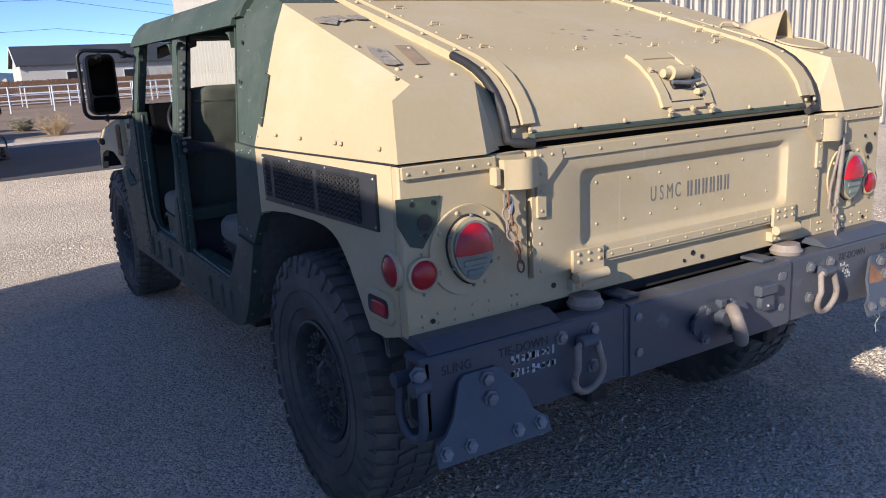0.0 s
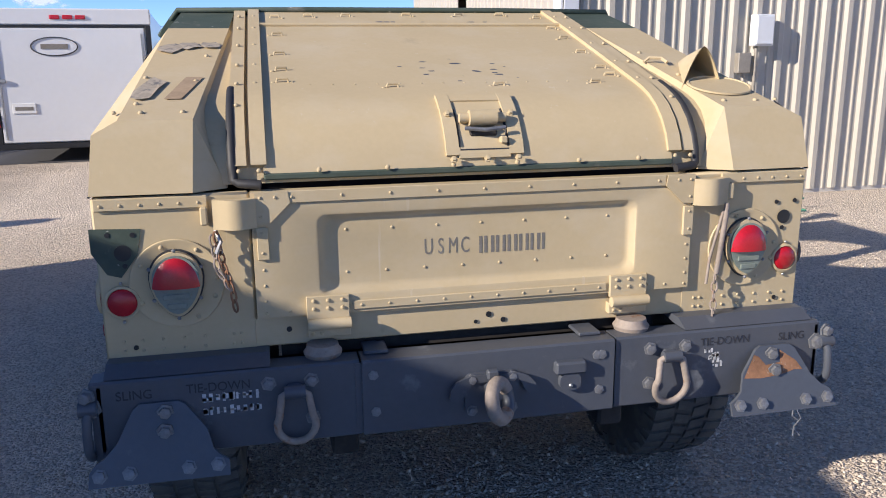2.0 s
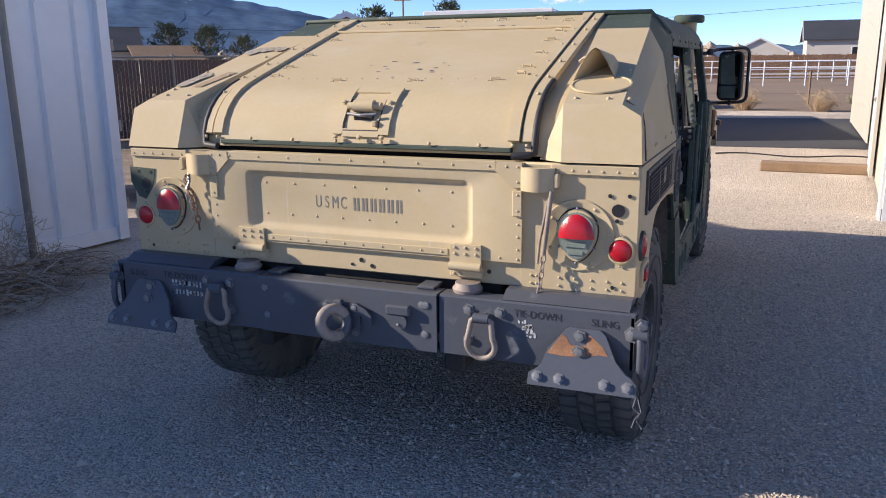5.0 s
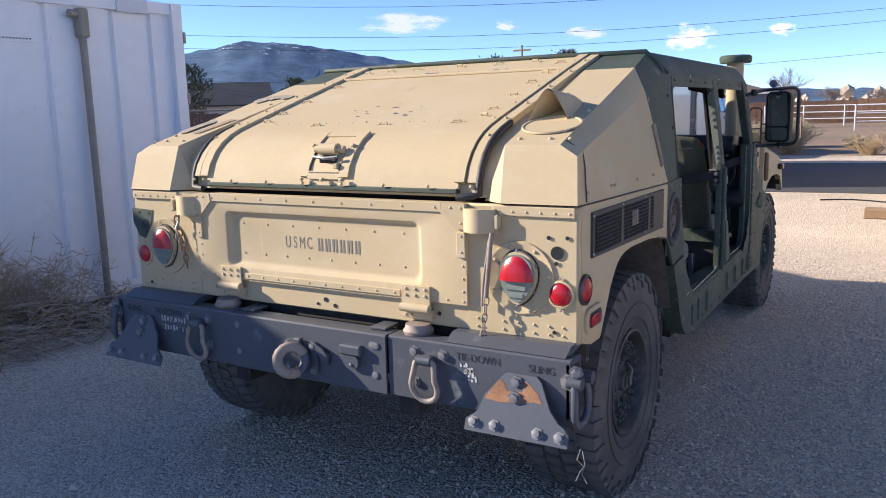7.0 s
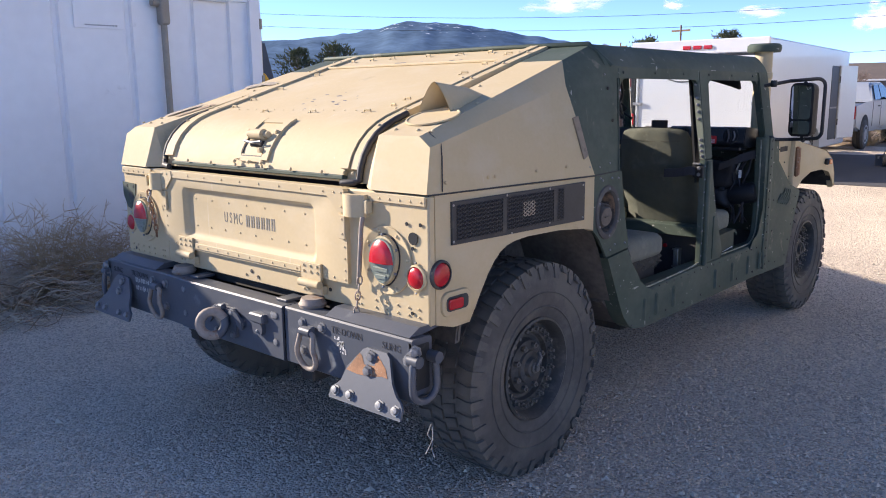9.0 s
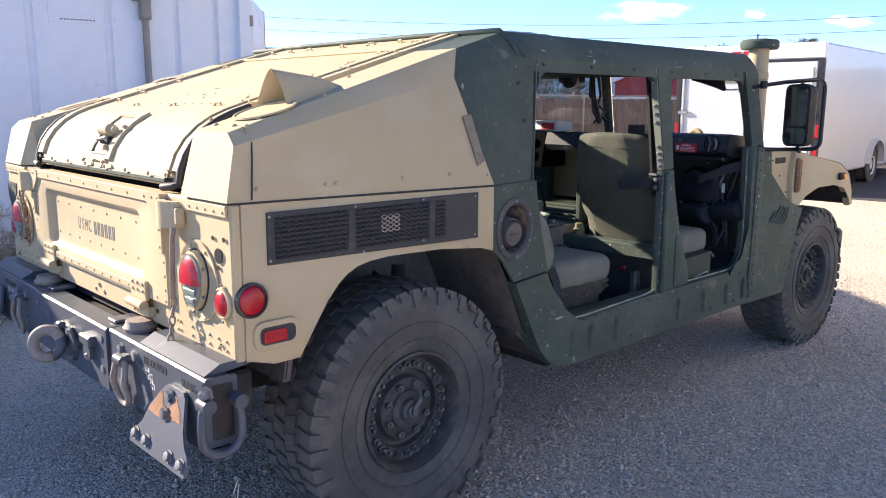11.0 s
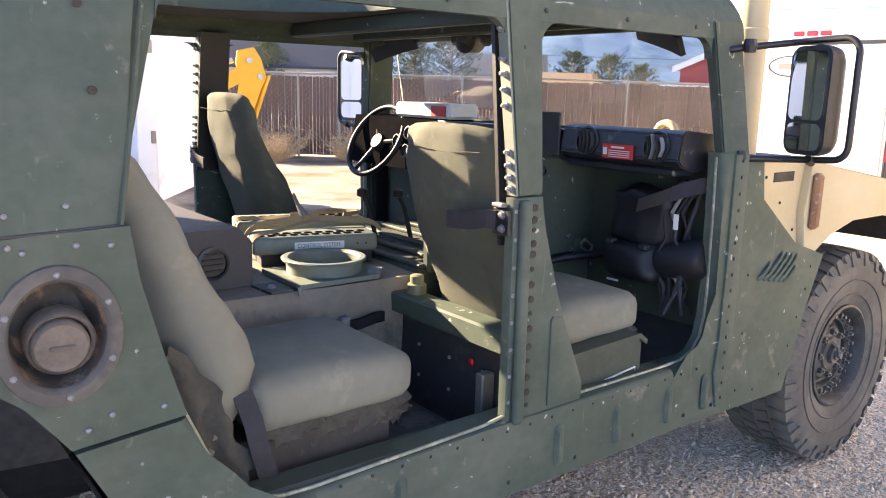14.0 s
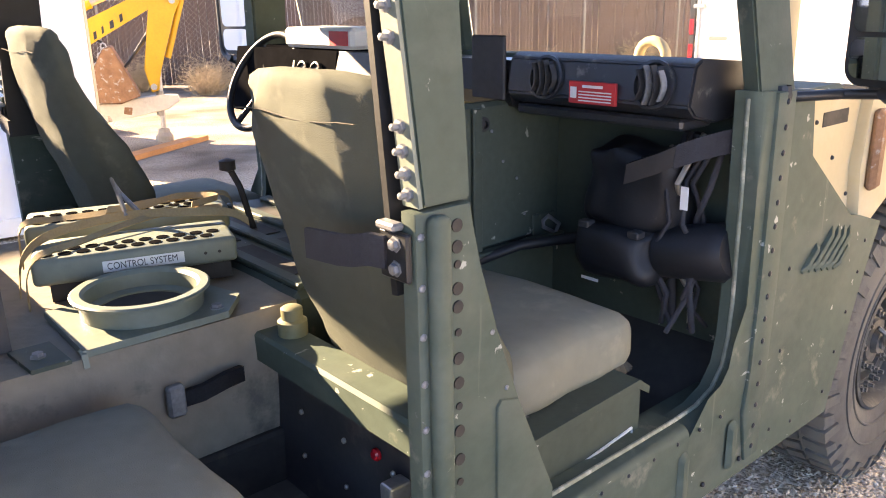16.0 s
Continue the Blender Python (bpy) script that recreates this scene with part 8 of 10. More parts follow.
        for i, z in enumerate((0.68, 0.715, 0.755, 0.80, 0.838, 0.885, 0.925, 0.962, 1.00, 1.04, 1.078, 1.105, 1.14, 1.165, 1.195)):
            cyl((s * (X - 0.0075), 2.256, z), (s * (X - 0.0055), 2.256, z), 0.0095 if i % 3 else 0.006, seg=12, bm=holes)
        pieces("hole", holes, UNDER, bp)
        pieces("rivet", rivets([(s * (X - 0.008), 2.194, z) for z in np.linspace(0.70, 1.19, 8)], (s, 0, 0), 0.008, 0.004), DULL, bp)
        pieces("rivet", rivets([(s * (X - 0.008), 2.30 + (1.1 - z) * 0.30, z) for z in (0.70, 0.80, 0.92, 1.02)], (s, 0, 0), 0.006, 0.003), DULL, bp)
        side("gusset", [(2.331, 0.660), (2.331, 0.895), (2.340, 0.905), (2.377, 0.895), (2.462, 0.700), (2.462, 0.660)], GREEN, s, X - 0.008, X - 0.002, bp)
        up = bmesh.new()
        sec0 = [(X - 0.012, 2.203), (X - 0.012, 2.288), (X - 0.048, 2.288), (X - 0.048, 2.203)]
        sec1 = [(0.990, 2.203), (0.990, 2.318), (0.948, 2.318), (0.948, 2.203)]
        lo = [up.verts.new((s * x, y, 1.226)) for x, y in sec0]
        hi = [up.verts.new((s * x, y, 1.69)) for x, y in sec1]
        up.faces.new(lo)
        up.faces.new(hi[::-1])
        for i in range(4):
            up.faces.new((lo[i], lo[(i + 1) % 4], hi[(i + 1) % 4], hi[i]))
        bmesh.ops.bevel(up, geom=up.edges[:], offset=0.004, segments=2, affect="EDGES")
        post = part("upper_post", up, GREEN, truck, "green bolted middle post", smooth=40)
        a, b = Vector((s * (X - 0.030), 2.200, 1.226)), Vector((s * 0.970, 2.200, 1.69))
        part("post_flange", band([a, b], (s * 0.034, 0, 0), 0.006), TRAY, post)
        part("post_channel", band([(s * (X - 0.056), 2.250, 1.10), (s * 0.938, 2.262, 1.69)], (0, 0.13, 0), 0.012), BLACK, post)
        pb = bmesh.new()
        for z in (1.243, 1.270, 1.299, 1.330, 1.440, 1.478, 1.515, 1.55, 1.62):
            p = a.lerp(b, (z - 1.226) / 0.464)
            lathe([(0.0095, 0), (0.0095, 0.008), (0.005, 0.009), (0.005, 0.019), (0, 0.020)], p + Vector((0, -0.002, 0)), (s * 0.1, -1, 0.03), 6, pb)
        pieces("bolt", pb, DULL, post)
        pieces("screw", rivets([(s * 1.022, 2.25, 1.40), (s * 1.002, 2.25, 1.58)], (s, 0, 0.12), 0.010, 0.005), BLACK, post)
        # belt anchor on the pillar
        an = part("belt_anchor", mirrored(box(X - 0.072, X - 0.012, 2.174, 2.184, 1.128, 1.196, 0.003), s), BLACK, truck, "belt anchor with black webbing")
        pieces("bolt", hexbolts([(s * (X - 0.036), 2.174, 1.180), (s * (X - 0.036), 2.174, 1.146)], (0, -1, 0), 0.008, 0.008), DULL, an)
        part("belt_tongue", band([(s * (X - 0.055), 2.172, 1.165), (s * 0.985, 2.164, 1.166), (s * 0.955, 2.158, 1.158), (s * 0.92, 2.157, 1.152), (s * 0.84, 2.155, 1.146)], (0, 0, 0.046), 0.008), BELT, an)
        part("anchor_latch", mirrored(box(X - 0.070, X - 0.030, 2.166, 2.186, 1.197, 1.208, 0.003), s), DULL, an)
        # front post, windscreen side
        fpost = bmesh.new()
        lo = [fpost.verts.new((s * x, y, 1.29)) for x, y in ((X - 0.012, 3.060), (X - 0.012, 3.205), (X - 0.06, 3.215), (X - 0.06, 3.08))]
        hi = [fpost.verts.new((s * x, y, 1.70)) for x, y in ((0.992, 3.038), (0.992, 3.185), (0.942, 3.195), (0.942, 3.05))]
        fpost.faces.new(lo)
        fpost.faces.new(hi[::-1])
        for i in range(4):
            fpost.faces.new((lo[i], lo[(i + 1) % 4], hi[(i + 1) % 4], hi[i]))
        bmesh.ops.bevel(fpost, geom=fpost.edges[:], offset=0.006, segments=2, affect="EDGES")
        part("front_post", fpost, GREEN, truck)
        part("front_post_inner", mirrored(prism([(3.09, 0.60), (3.16, 0.60), (3.16, 1.30), (3.085, 1.30), (3.095, 0.80)], "x", 0.985, 1.012), s), GREEN_IN, truck)
        an2 = part("belt_anchor", mirrored(box(0.985, 1.018, 3.082, 3.098, 1.15, 1.235, 0.004), s), BLACK, truck, "door belt anchor on the front post")
        part("belt_tongue", band([(s * 1.0, 3.085, 1.20), (s * 0.975, 3.07, 1.195), (s * 0.93, 3.045, 1.178), (s * 0.89, 3.03, 1.160)], (0, 0, 0.05), 0.009), BELT, an2)
        part("belt_end", band([(s * 0.893, 3.026, 1.163), (s * 0.86, 3.01, 1.145), (s * 0.80, 2.985, 1.118)], (0.006, 0, 0.046), 0.016), BLACK_IN, an2, "black plastic belt end")
        pieces("bolt", hexbolts([(s * 1.0, 3.082, z) for z in (1.165, 1.192, 1.222)], (0, -1, 0), 0.008, 0.006), DULL, an2)
        # rear post inside the cab
        part("rear_post", mirrored(prism([(1.258, 1.236), (1.290, 1.236), (1.385, 1.652), (1.385, 1.70), (1.30, 1.70)], "x", 0.955, 0.985), s), GREEN, truck)
        # wheel housing
        hw = bmesh.new()
        ring = [(0.18, 0.70), (0.19, 0.77), (0.21, 0.84), (0.25, 0.92), (0.30, 0.98), (0.36, 1.03), (0.44, 1.065), (0.56, 1.085), (0.72, 1.09), (0.86, 1.082), (0.97, 1.058), (1.05, 1.015), (1.11, 0.95), (1.16, 0.86), (1.20, 0.77), (1.235, 0.69), (1.262, 0.63)]
        o = [hw.verts.new((s * 1.035, y, z)) for y, z in ring]
        i_ = [hw.verts.new((s * 0.60, y, z)) for y, z in ring]
        for a in range(len(ring) - 1):
            hw.faces.new((o[a], o[a + 1], i_[a + 1], i_[a]))
        hw.faces.new(i_)
        wh = part("wheel_housing", hw, HOUSING, truck, smooth=50)
        part("housing_seam", tube([(s * x, 0.865, 1.078) for x in (0.62, 0.80, 1.02)], 0.006, 6), HOUSING, wh)
        part("housing_flange", mirrored(prism([(0.17, 0.69), (0.195, 0.69), (0.225, 0.84), (0.20, 0.85)], "x", 0.60, 1.03), s), HOUSING, wh)
        bm = bmesh.new()
        pts = [(0.922, 1.478), (0.962, 1.486), (1.006, 1.322), (0.972, 1.306)]

        def lean(z):
            return X - (z - 1.24) * 0.163 + 0.0025
        lo = [bm.verts.new((s * (lean(z) - 0.002), y, z)) for y, z in pts]
        hi = [bm.verts.new((s * (lean(z) + 0.005), y, z)) for y, z in pts]
        bm.faces.new(hi)
        for i in range(4):
            bm.faces.new((lo[i], lo[(i + 1) % 4], hi[(i + 1) % 4], hi[i]))
        part("strap_plate", bm, TUNNEL if s > 0 else GREEN, truck)
        gb = bmesh.new()
        rivets([(s * (lean(z) - 0.004), y, z) for y, z in ((1.23, 1.66), (1.10, 1.265), (1.19, 1.275), (1.02, 1.27))], (s, 0, 0.16), 0.0065, 0.003, gb)
        pieces("bolt", gb, DULL, truck, smooth=50)
        dk = bmesh.new()
        for y, z in ((1.24, 1.60), (1.25, 1.46)):
            cyl((s * (lean(z) - 0.004), y, z), (s * (lean(z) - 0.0005), y, z), 0.0075, seg=12, bm=dk)
        pieces("hole", dk, UNDER, truck)
        part("frame_strip", tube([(s * 1.052, 1.276, 1.236), (s * 1.02, 1.316, 1.44), (s * 0.990, 1.352, 1.64), (s * 0.984, 1.362, 1.69)], 0.0055, 6), GREEN, truck, smooth=60)


def build_roof():
    """Cab roof with its round hatch standing open."""
    y0, y1, cy, r = 1.25, 3.205, 2.0, 0.53
    bm = bmesh.new()
    loops = ([(-0.905, y0), (0.905, y0), (0.905, y1), (-0.905, y1)], [(r * math.cos(2 * math.pi * i / 40), cy + r * math.sin(2 * math.pi * i / 40)) for i in range(40)])
    for lp in loops:
        vs = [bm.verts.new((x, y, 1.795)) for x, y in lp]
        for i in range(len(vs)):
            bm.edges.new((vs[i], vs[(i + 1) % len(vs)]))
    bmesh.ops.triangle_fill(bm, use_beauty=True, use_dissolve=False, edges=bm.edges[:])
    ex = bmesh.ops.extrude_face_region(bm, geom=bm.faces[:])
    bmesh.ops.translate(bm, vec=(0, 0, -0.04), verts=[e for e in ex["geom"] if isinstance(e, bmesh.types.BMVert)])
    part("roof", bm, GREEN, truck, "green cab roof with an open round hatch")
    for s in (-1, 1):
        part("roof_rail", prism([(s * 0.905, 1.795), (s * 0.935, 1.770), (s * 0.966, 1.732), (s * 0.985, 1.695), (s * 0.955, 1.69), (s * 0.89, 1.755)], "y", y0, y1), GREEN, truck, smooth=70)
        part("rail_lip", prism([(s * 0.985, 1.695), (s * 0.993, 1.645 if s > 0 else 1.668), (s * 0.965, 1.645 if s > 0 else 1.668), (s * 0.955, 1.69)], "y", 1.338, y1), GREEN, truck, smooth=70)
        for cy2, cz, dy in ((1.372, 1.646, 1), (2.203, 1.646, -1), (2.318, 1.646, 1), (3.040, 1.646, -1)):  # rounded upper corners of the door openings
            r = 0.060
            pts = [(cy2, cz)] + [(cy2 + dy * (r - r * math.sin(a)), cz - (r - r * math.cos(a))) for a in [math.pi / 2 * q / 6 for q in range(7)]]
            part("corner_fillet", mirrored(prism(pts, "x", 0.966, 0.990), s), GREEN, truck)
    for s in (LEFT, 1):
        pieces("bolt", rivets([(s * 0.992, y, 1.672) for y in np.linspace(1.4, 2.95, 6)], (s, 0, 0.2), 0.009, 0.005), GREEN_IN, truck)
    part("roof_hatch_ring", lathe([(0.53, 1.75), (0.53, 1.812), (0.57, 1.812), (0.58, 1.80), (0.58, 1.75)], (0, 2.0, 0), (0, 0, 1), 48), GREEN, truck, smooth=40)
    for y in (1.36, 2.62, 2.95):
        part("roof_bow", box(-0.93, 0.93, y, y + 0.05, 1.69, 1.754, 0.008), GREEN_IN, truck)
    # dark sheet added below the roof so its underside looks deep in shade
    lining = bmesh.new()
    inner = [(0.55 * math.cos(2 * math.pi * i / 40), cy + 0.55 * math.sin(2 * math.pi * i / 40)) for i in range(40)]
    for lp in ([(-0.90, y0 + 0.01), (0.90, y0 + 0.01), (0.90, y1 - 0.07), (-0.90, y1 - 0.07)], inner):
        vs = [lining.verts.new((x, y, 1.750)) for x, y in lp]
        for i in range(len(vs)):
            lining.edges.new((vs[i], vs[(i + 1) % len(vs)]))
    bmesh.ops.triangle_fill(lining, use_beauty=True, use_dissolve=False, edges=lining.edges[:])
    part("roof_shade_sheet", lining, SKIRT, truck, "dark sheet that deepens the shade under the roof")
    # windscreen frame and panes
    for x0, x1 in ((-0.93, -0.03), (0.03, 0.93)):
        bm = bmesh.new()
        q = [(x0, 3.262, 1.34), (x1, 3.262, 1.34), (x1, 3.20, 1.70), (x0, 3.20, 1.70)]
        f = bm.faces.new([bm.verts.new(p) for p in q])
        r = bmesh.ops.extrude_face_region(bm, geom=[f])
        bmesh.ops.translate(bm, vec=(0, 0.008, 0.002), verts=[v for v in r["geom"] if isinstance(v, bmesh.types.BMVert)])
        ob = part("windscreen_pane", bm, GLASS, truck)
        ob.visible_shadow = False
    part("windscreen_post", tube([(0, 3.262, 1.32), (0, 3.19, 1.72)], 0.03, 8), GREEN, truck)
    part("windscreen_sill", box(-0.98, 0.98, 3.20, 3.30, 1.27, 1.345, 0.01), GREEN, truck)
    part("windscreen_header", box(-0.95, 0.95, 3.14, 3.20, 1.69, 1.765, 0.01), GREEN, truck)
    for x, a in ((0.62, -1), (-0.62, 1)):
        vz = bmesh.new()
        pts = [(x - a * 0.02, 3.12, 1.69), (x - a * 0.10, 3.09, 1.672), (x - a * 0.20, 3.06, 1.645), (x - a * 0.26, 3.04, 1.625)]
        band(pts, (0, 0.03, -0.055), 0.018, vz)
        part("sun_visor", vz, BLACK, truck, "folded black sun visor", smooth=50)
    # wiper motor cluster near the roof's front
    part("wiper_motor", lathe([(0, 0), (0.05, 0.005), (0.055, 0.08), (0.03, 0.1), (0, 0.1)], (-0.155, 3.08, 1.676), (0.2, -1, 0), 16), BLACK, truck, smooth=40)
    part("wiper_bracket", box(-0.215, -0.095, 2.98, 3.12, 1.655, 1.735, 0.012), BLACK, truck)
    for dx, dy, r in ((0.0, 0.0, 0.016), (0.03, 0.02, 0.010), (-0.035, 0.03, 0.008), (0.012, -0.03, 0.007)):
        pts = [(0.004 + dx, 3.05 + dy, 1.70), (0.016 + dx * 1.4, 3.05 + dy, 1.575), (0.051 - dx, 3.05 + dy, 1.477), (0.074 + dx * 2, 3.05 + dy, 1.409)]
        part("hanging_cable", tube(pts, r, 8), BLACK, truck, "black cable hanging from the roof front", smooth=60)


def build_front():
    # bonnet and wings, seen mostly past the hinge panel
    sec = [(3.30, 1.285), (3.62, 1.262), (4.30, 1.165), (4.52, 1.08), (4.60, 0.92), (4.60, 0.62), (4.40, 0.62), (4.40, 0.9), (3.30, 0.9)]
    part("bonnet", prism(sec, "x", -0.62, 0.62), TAN, truck, "tan and green sloping bonnet", smooth=30)
    for s in (LEFT, 1):
        wing = [(3.600, 0.955), (3.575, 1.08), (3.60, 1.262), (4.28, 1.160), (4.44, 1.085), (4.515, 0.97), (4.525, 0.875), (4.490, 0.868), (4.455, 0.945), (4.37, 1.005), (4.20, 1.035), (3.95, 1.035), (3.78, 0.995), (3.68, 0.925)]
        side("wing", wing, TAN, s, 1.02, X - 0.005, bevel=0.010)
        top = bmesh.new()
        cur = [(3.60, 1.262), (4.28, 1.160), (4.44, 1.085), (4.515, 0.97), (4.525, 0.875)]
        a = [top.verts.new((s * 1.06, y, z)) for y, z in cur]
        b = [top.verts.new((s * 0.60, y, z + 0.012)) for y, z in cur]
        for i in range(len(cur) - 1):
            top.faces.new((a[i], a[i + 1], b[i + 1], b[i]))
        part("wing_top", top, TAN, truck)
        liner = bmesh.new()
        ring = [(3.60, 0.75), (3.68, 0.93), (3.78, 1.0), (3.95, 1.045), (4.20, 1.045), (4.40, 1.0), (4.50, 0.88)]
        a = [liner.verts.new((s * 1.05, y, z)) for y, z in ring]
        b = [liner.verts.new((s * 0.6, y, z)) for y, z in ring]
        for i in range(len(ring) - 1):
            liner.faces.new((a[i], a[i + 1], b[i + 1], b[i]))
        liner.faces.new(b)
        part("wing_liner", liner, UNDER, truck)
        part("cowl_side", mirrored(prism([(3.20, 1.298), (3.22, 1.0), (3.60, 0.90), (3.60, 1.255), (3.40, 1.28)], "x", 0.99, 1.03), s), TAN, truck)
        part("cowl_slot", mirrored(box(1.029, 1.032, 3.40, 3.53, 1.195, 1.228), s), UNDER, truck)
        ml = part("wing_marker", mirrored(box(X - 0.005, X + 0.025, 4.24, 4.32, 1.055, 1.10, 0.008), s), BLACK, truck, "amber wing marker lamp")
        part("lens", mirrored(box(X + 0.025, X + 0.034, 4.25, 4.31, 1.06, 1.095, 0.006), s), AMBER_LENS, ml)
        part("bonnet_latch", mirrored(box(1.055, 1.085, 3.60, 3.65, 1.02, 1.22, 0.012), s), RUST, truck)
    part("cowl_top", box(-0.98, 0.98, 3.24, 3.62, 1.24, 1.275, 0.01), GREEN, truck)
    # raised air intake pipe
    sn = part("intake_pipe", lathe([(0.06, 1.20), (0.06, 1.27), (0.055, 1.28), (0.055, 1.66), (0.060, 1.665), (0.060, 1.70), (0.055, 1.705), (0.055, 1.84), (0, 1.84)], (0.875, 3.43, 0), (0, 0, 1), 24), TAN, truck, "tan raised air intake pipe", smooth=40)
    part("intake_cap", lathe([(0.0, 1.842), (0.07, 1.842), (0.098, 1.832), (0.105, 1.845), (0.105, 1.872), (0.092, 1.884), (0, 1.886)], (0.875, 3.43, 0), (0, 0, 1), 28), GREEN, sn, "green rain cap", smooth=40)
    # tow rings and gauge hood on the bonnet
    part("bonnet_ring", tube([(0.35 + 0.05 * math.cos(a), 3.72, 1.31 + 0.05 * math.sin(a)) for a in np.linspace(0, 2 * math.pi, 17)[:-1]], 0.016, 8, closed=True), TAN, truck, "tan lifting ring on the bonnet", smooth=60)
    part("front_bumper", box(-0.95, 0.95, 4.66, 4.74, 0.52, 0.68, 0.02), GREEN, truck)
    # mirrors
    for k, cx, cy, turn in ((1, 1.186, 3.300, -20), (-1, -1.190, 3.125, 16)):
        ex = cx + k * 0.108
        ya = cy + (0.035 if k > 0 else -0.03)
        pts = [(k * 1.0, 3.12, 1.615), (k * 1.03, 3.14, 1.622), (k * 1.09, ya - 0.01, 1.645)]
        for ox, oz, a0 in ((ex - k * 0.045, 1.610, 90), (ex - k * 0.045, 1.335, 0)):
            for a in range(a0, a0 - 91, -18):
                pts.append((ox + k * 0.045 * math.cos(radians(a)), ya, oz + 0.045 * math.sin(radians(a))))
        pts += [(k * 1.10, ya - 0.02, 1.282), (k * 1.05, 3.15, 1.286), (k * 1.02, 3.14, 1.29)]
        arm = part("mirror_arm", tube(pts, 0.011, 8), BLACK, truck, "black tubular mirror arm", smooth=60)
        m = Matrix.Translation((cx, cy, 0)) @ pose(0, 0, 0, 0, 0, turn)
        prof = loop_rect(-0.084, 0.084, 1.303, 1.632, 0.04, 5)
        hd = bmesh.new()
        rows = []
        for sc, yy in ((1.0, -0.022), (1.0, 0.0), (0.93, 0.03), (0.74, 0.052), (0.40, 0.062)):
            rows.append([hd.verts.new((x * sc, yy, 1.45 + (z - 1.45) * (0.5 + 0.5 * sc))) for x, z in prof])
        for A, B in zip(rows, rows[1:]):
            for i in range(len(prof)):
                hd.faces.new((A[i], A[(i + 1) % len(prof)], B[(i + 1) % len(prof)], B[i]))
        hd.faces.new(rows[0][::-1])
        hd.faces.new(rows[-1])
        bmesh.ops.transform(hd, matrix=m, verts=hd.verts[:])
        head = part("mirror_head", hd, BLACK, truck, "tall black wing mirror", smooth=40)
        for z0, z1 in ((1.410, 1.618), (1.318, 1.400)):
            gl = prism(loop_rect(-0.070, 0.070, z0, z1, 0.022), "y", -0.0265, -0.0225)
            bmesh.ops.transform(gl, matrix=m, verts=gl.verts[:])
            part("mirror_glass", gl, MIRROR, head)
        for z in (1.290, 1.628):
            part("mirror_clamp", lathe([(0.018, -0.02), (0.022, 0.0), (0.018, 0.02)], (k * 1.05, 3.148, z), (0, 0, 1), 10), BLACK, arm)
            part("mirror_pivot", cyl((cx, ya, z - 0.012), (cx, ya - 0.03, z + 0.0), 0.014), BLACK, arm)


REAR_BACK = ([(1.30, 1.385), (1.352, 1.330), (1.409, 1.234), (1.445, 1.150), (1.478, 1.085), (1.522, 1.010), (1.556, 0.954), (1.572, 0.895), (1.560, 0.830), (1.512, 0.765), (1.470, 0.715)],
             [(1.215, 1.392), (1.225, 1.330), (1.250, 1.230), (1.272, 1.150), (1.290, 1.085), (1.312, 1.010), (1.330, 0.950), (1.346, 0.890), (1.362, 0.830), (1.380, 0.765), (1.400, 0.715)])
FRONT_BACK = ([(2.275, 1.405), (2.288, 1.370), (2.292, 1.305), (2.335, 1.205), (2.372, 1.150), (2.412, 1.090), (2.450, 1.010), (2.476, 0.945), (2.480, 0.880), (2.470, 0.810), (2.455, 0.750)],
              [(2.200, 1.412), (2.200, 1.370), (2.208, 1.305), (2.226, 1.205), (2.240, 1.150), (2.258, 1.090), (2.282, 1.010), (2.304, 0.945), (2.326, 0.880), (2.350, 0.810), (2.372, 0.750)])


PASSENGER_BACK = tuple([(y + 0.012, z - 0.055 if z > 1.0 else z - 0.055 * (z - 0.75) / 0.25) for y, z in curve] for curve in FRONT_BACK)


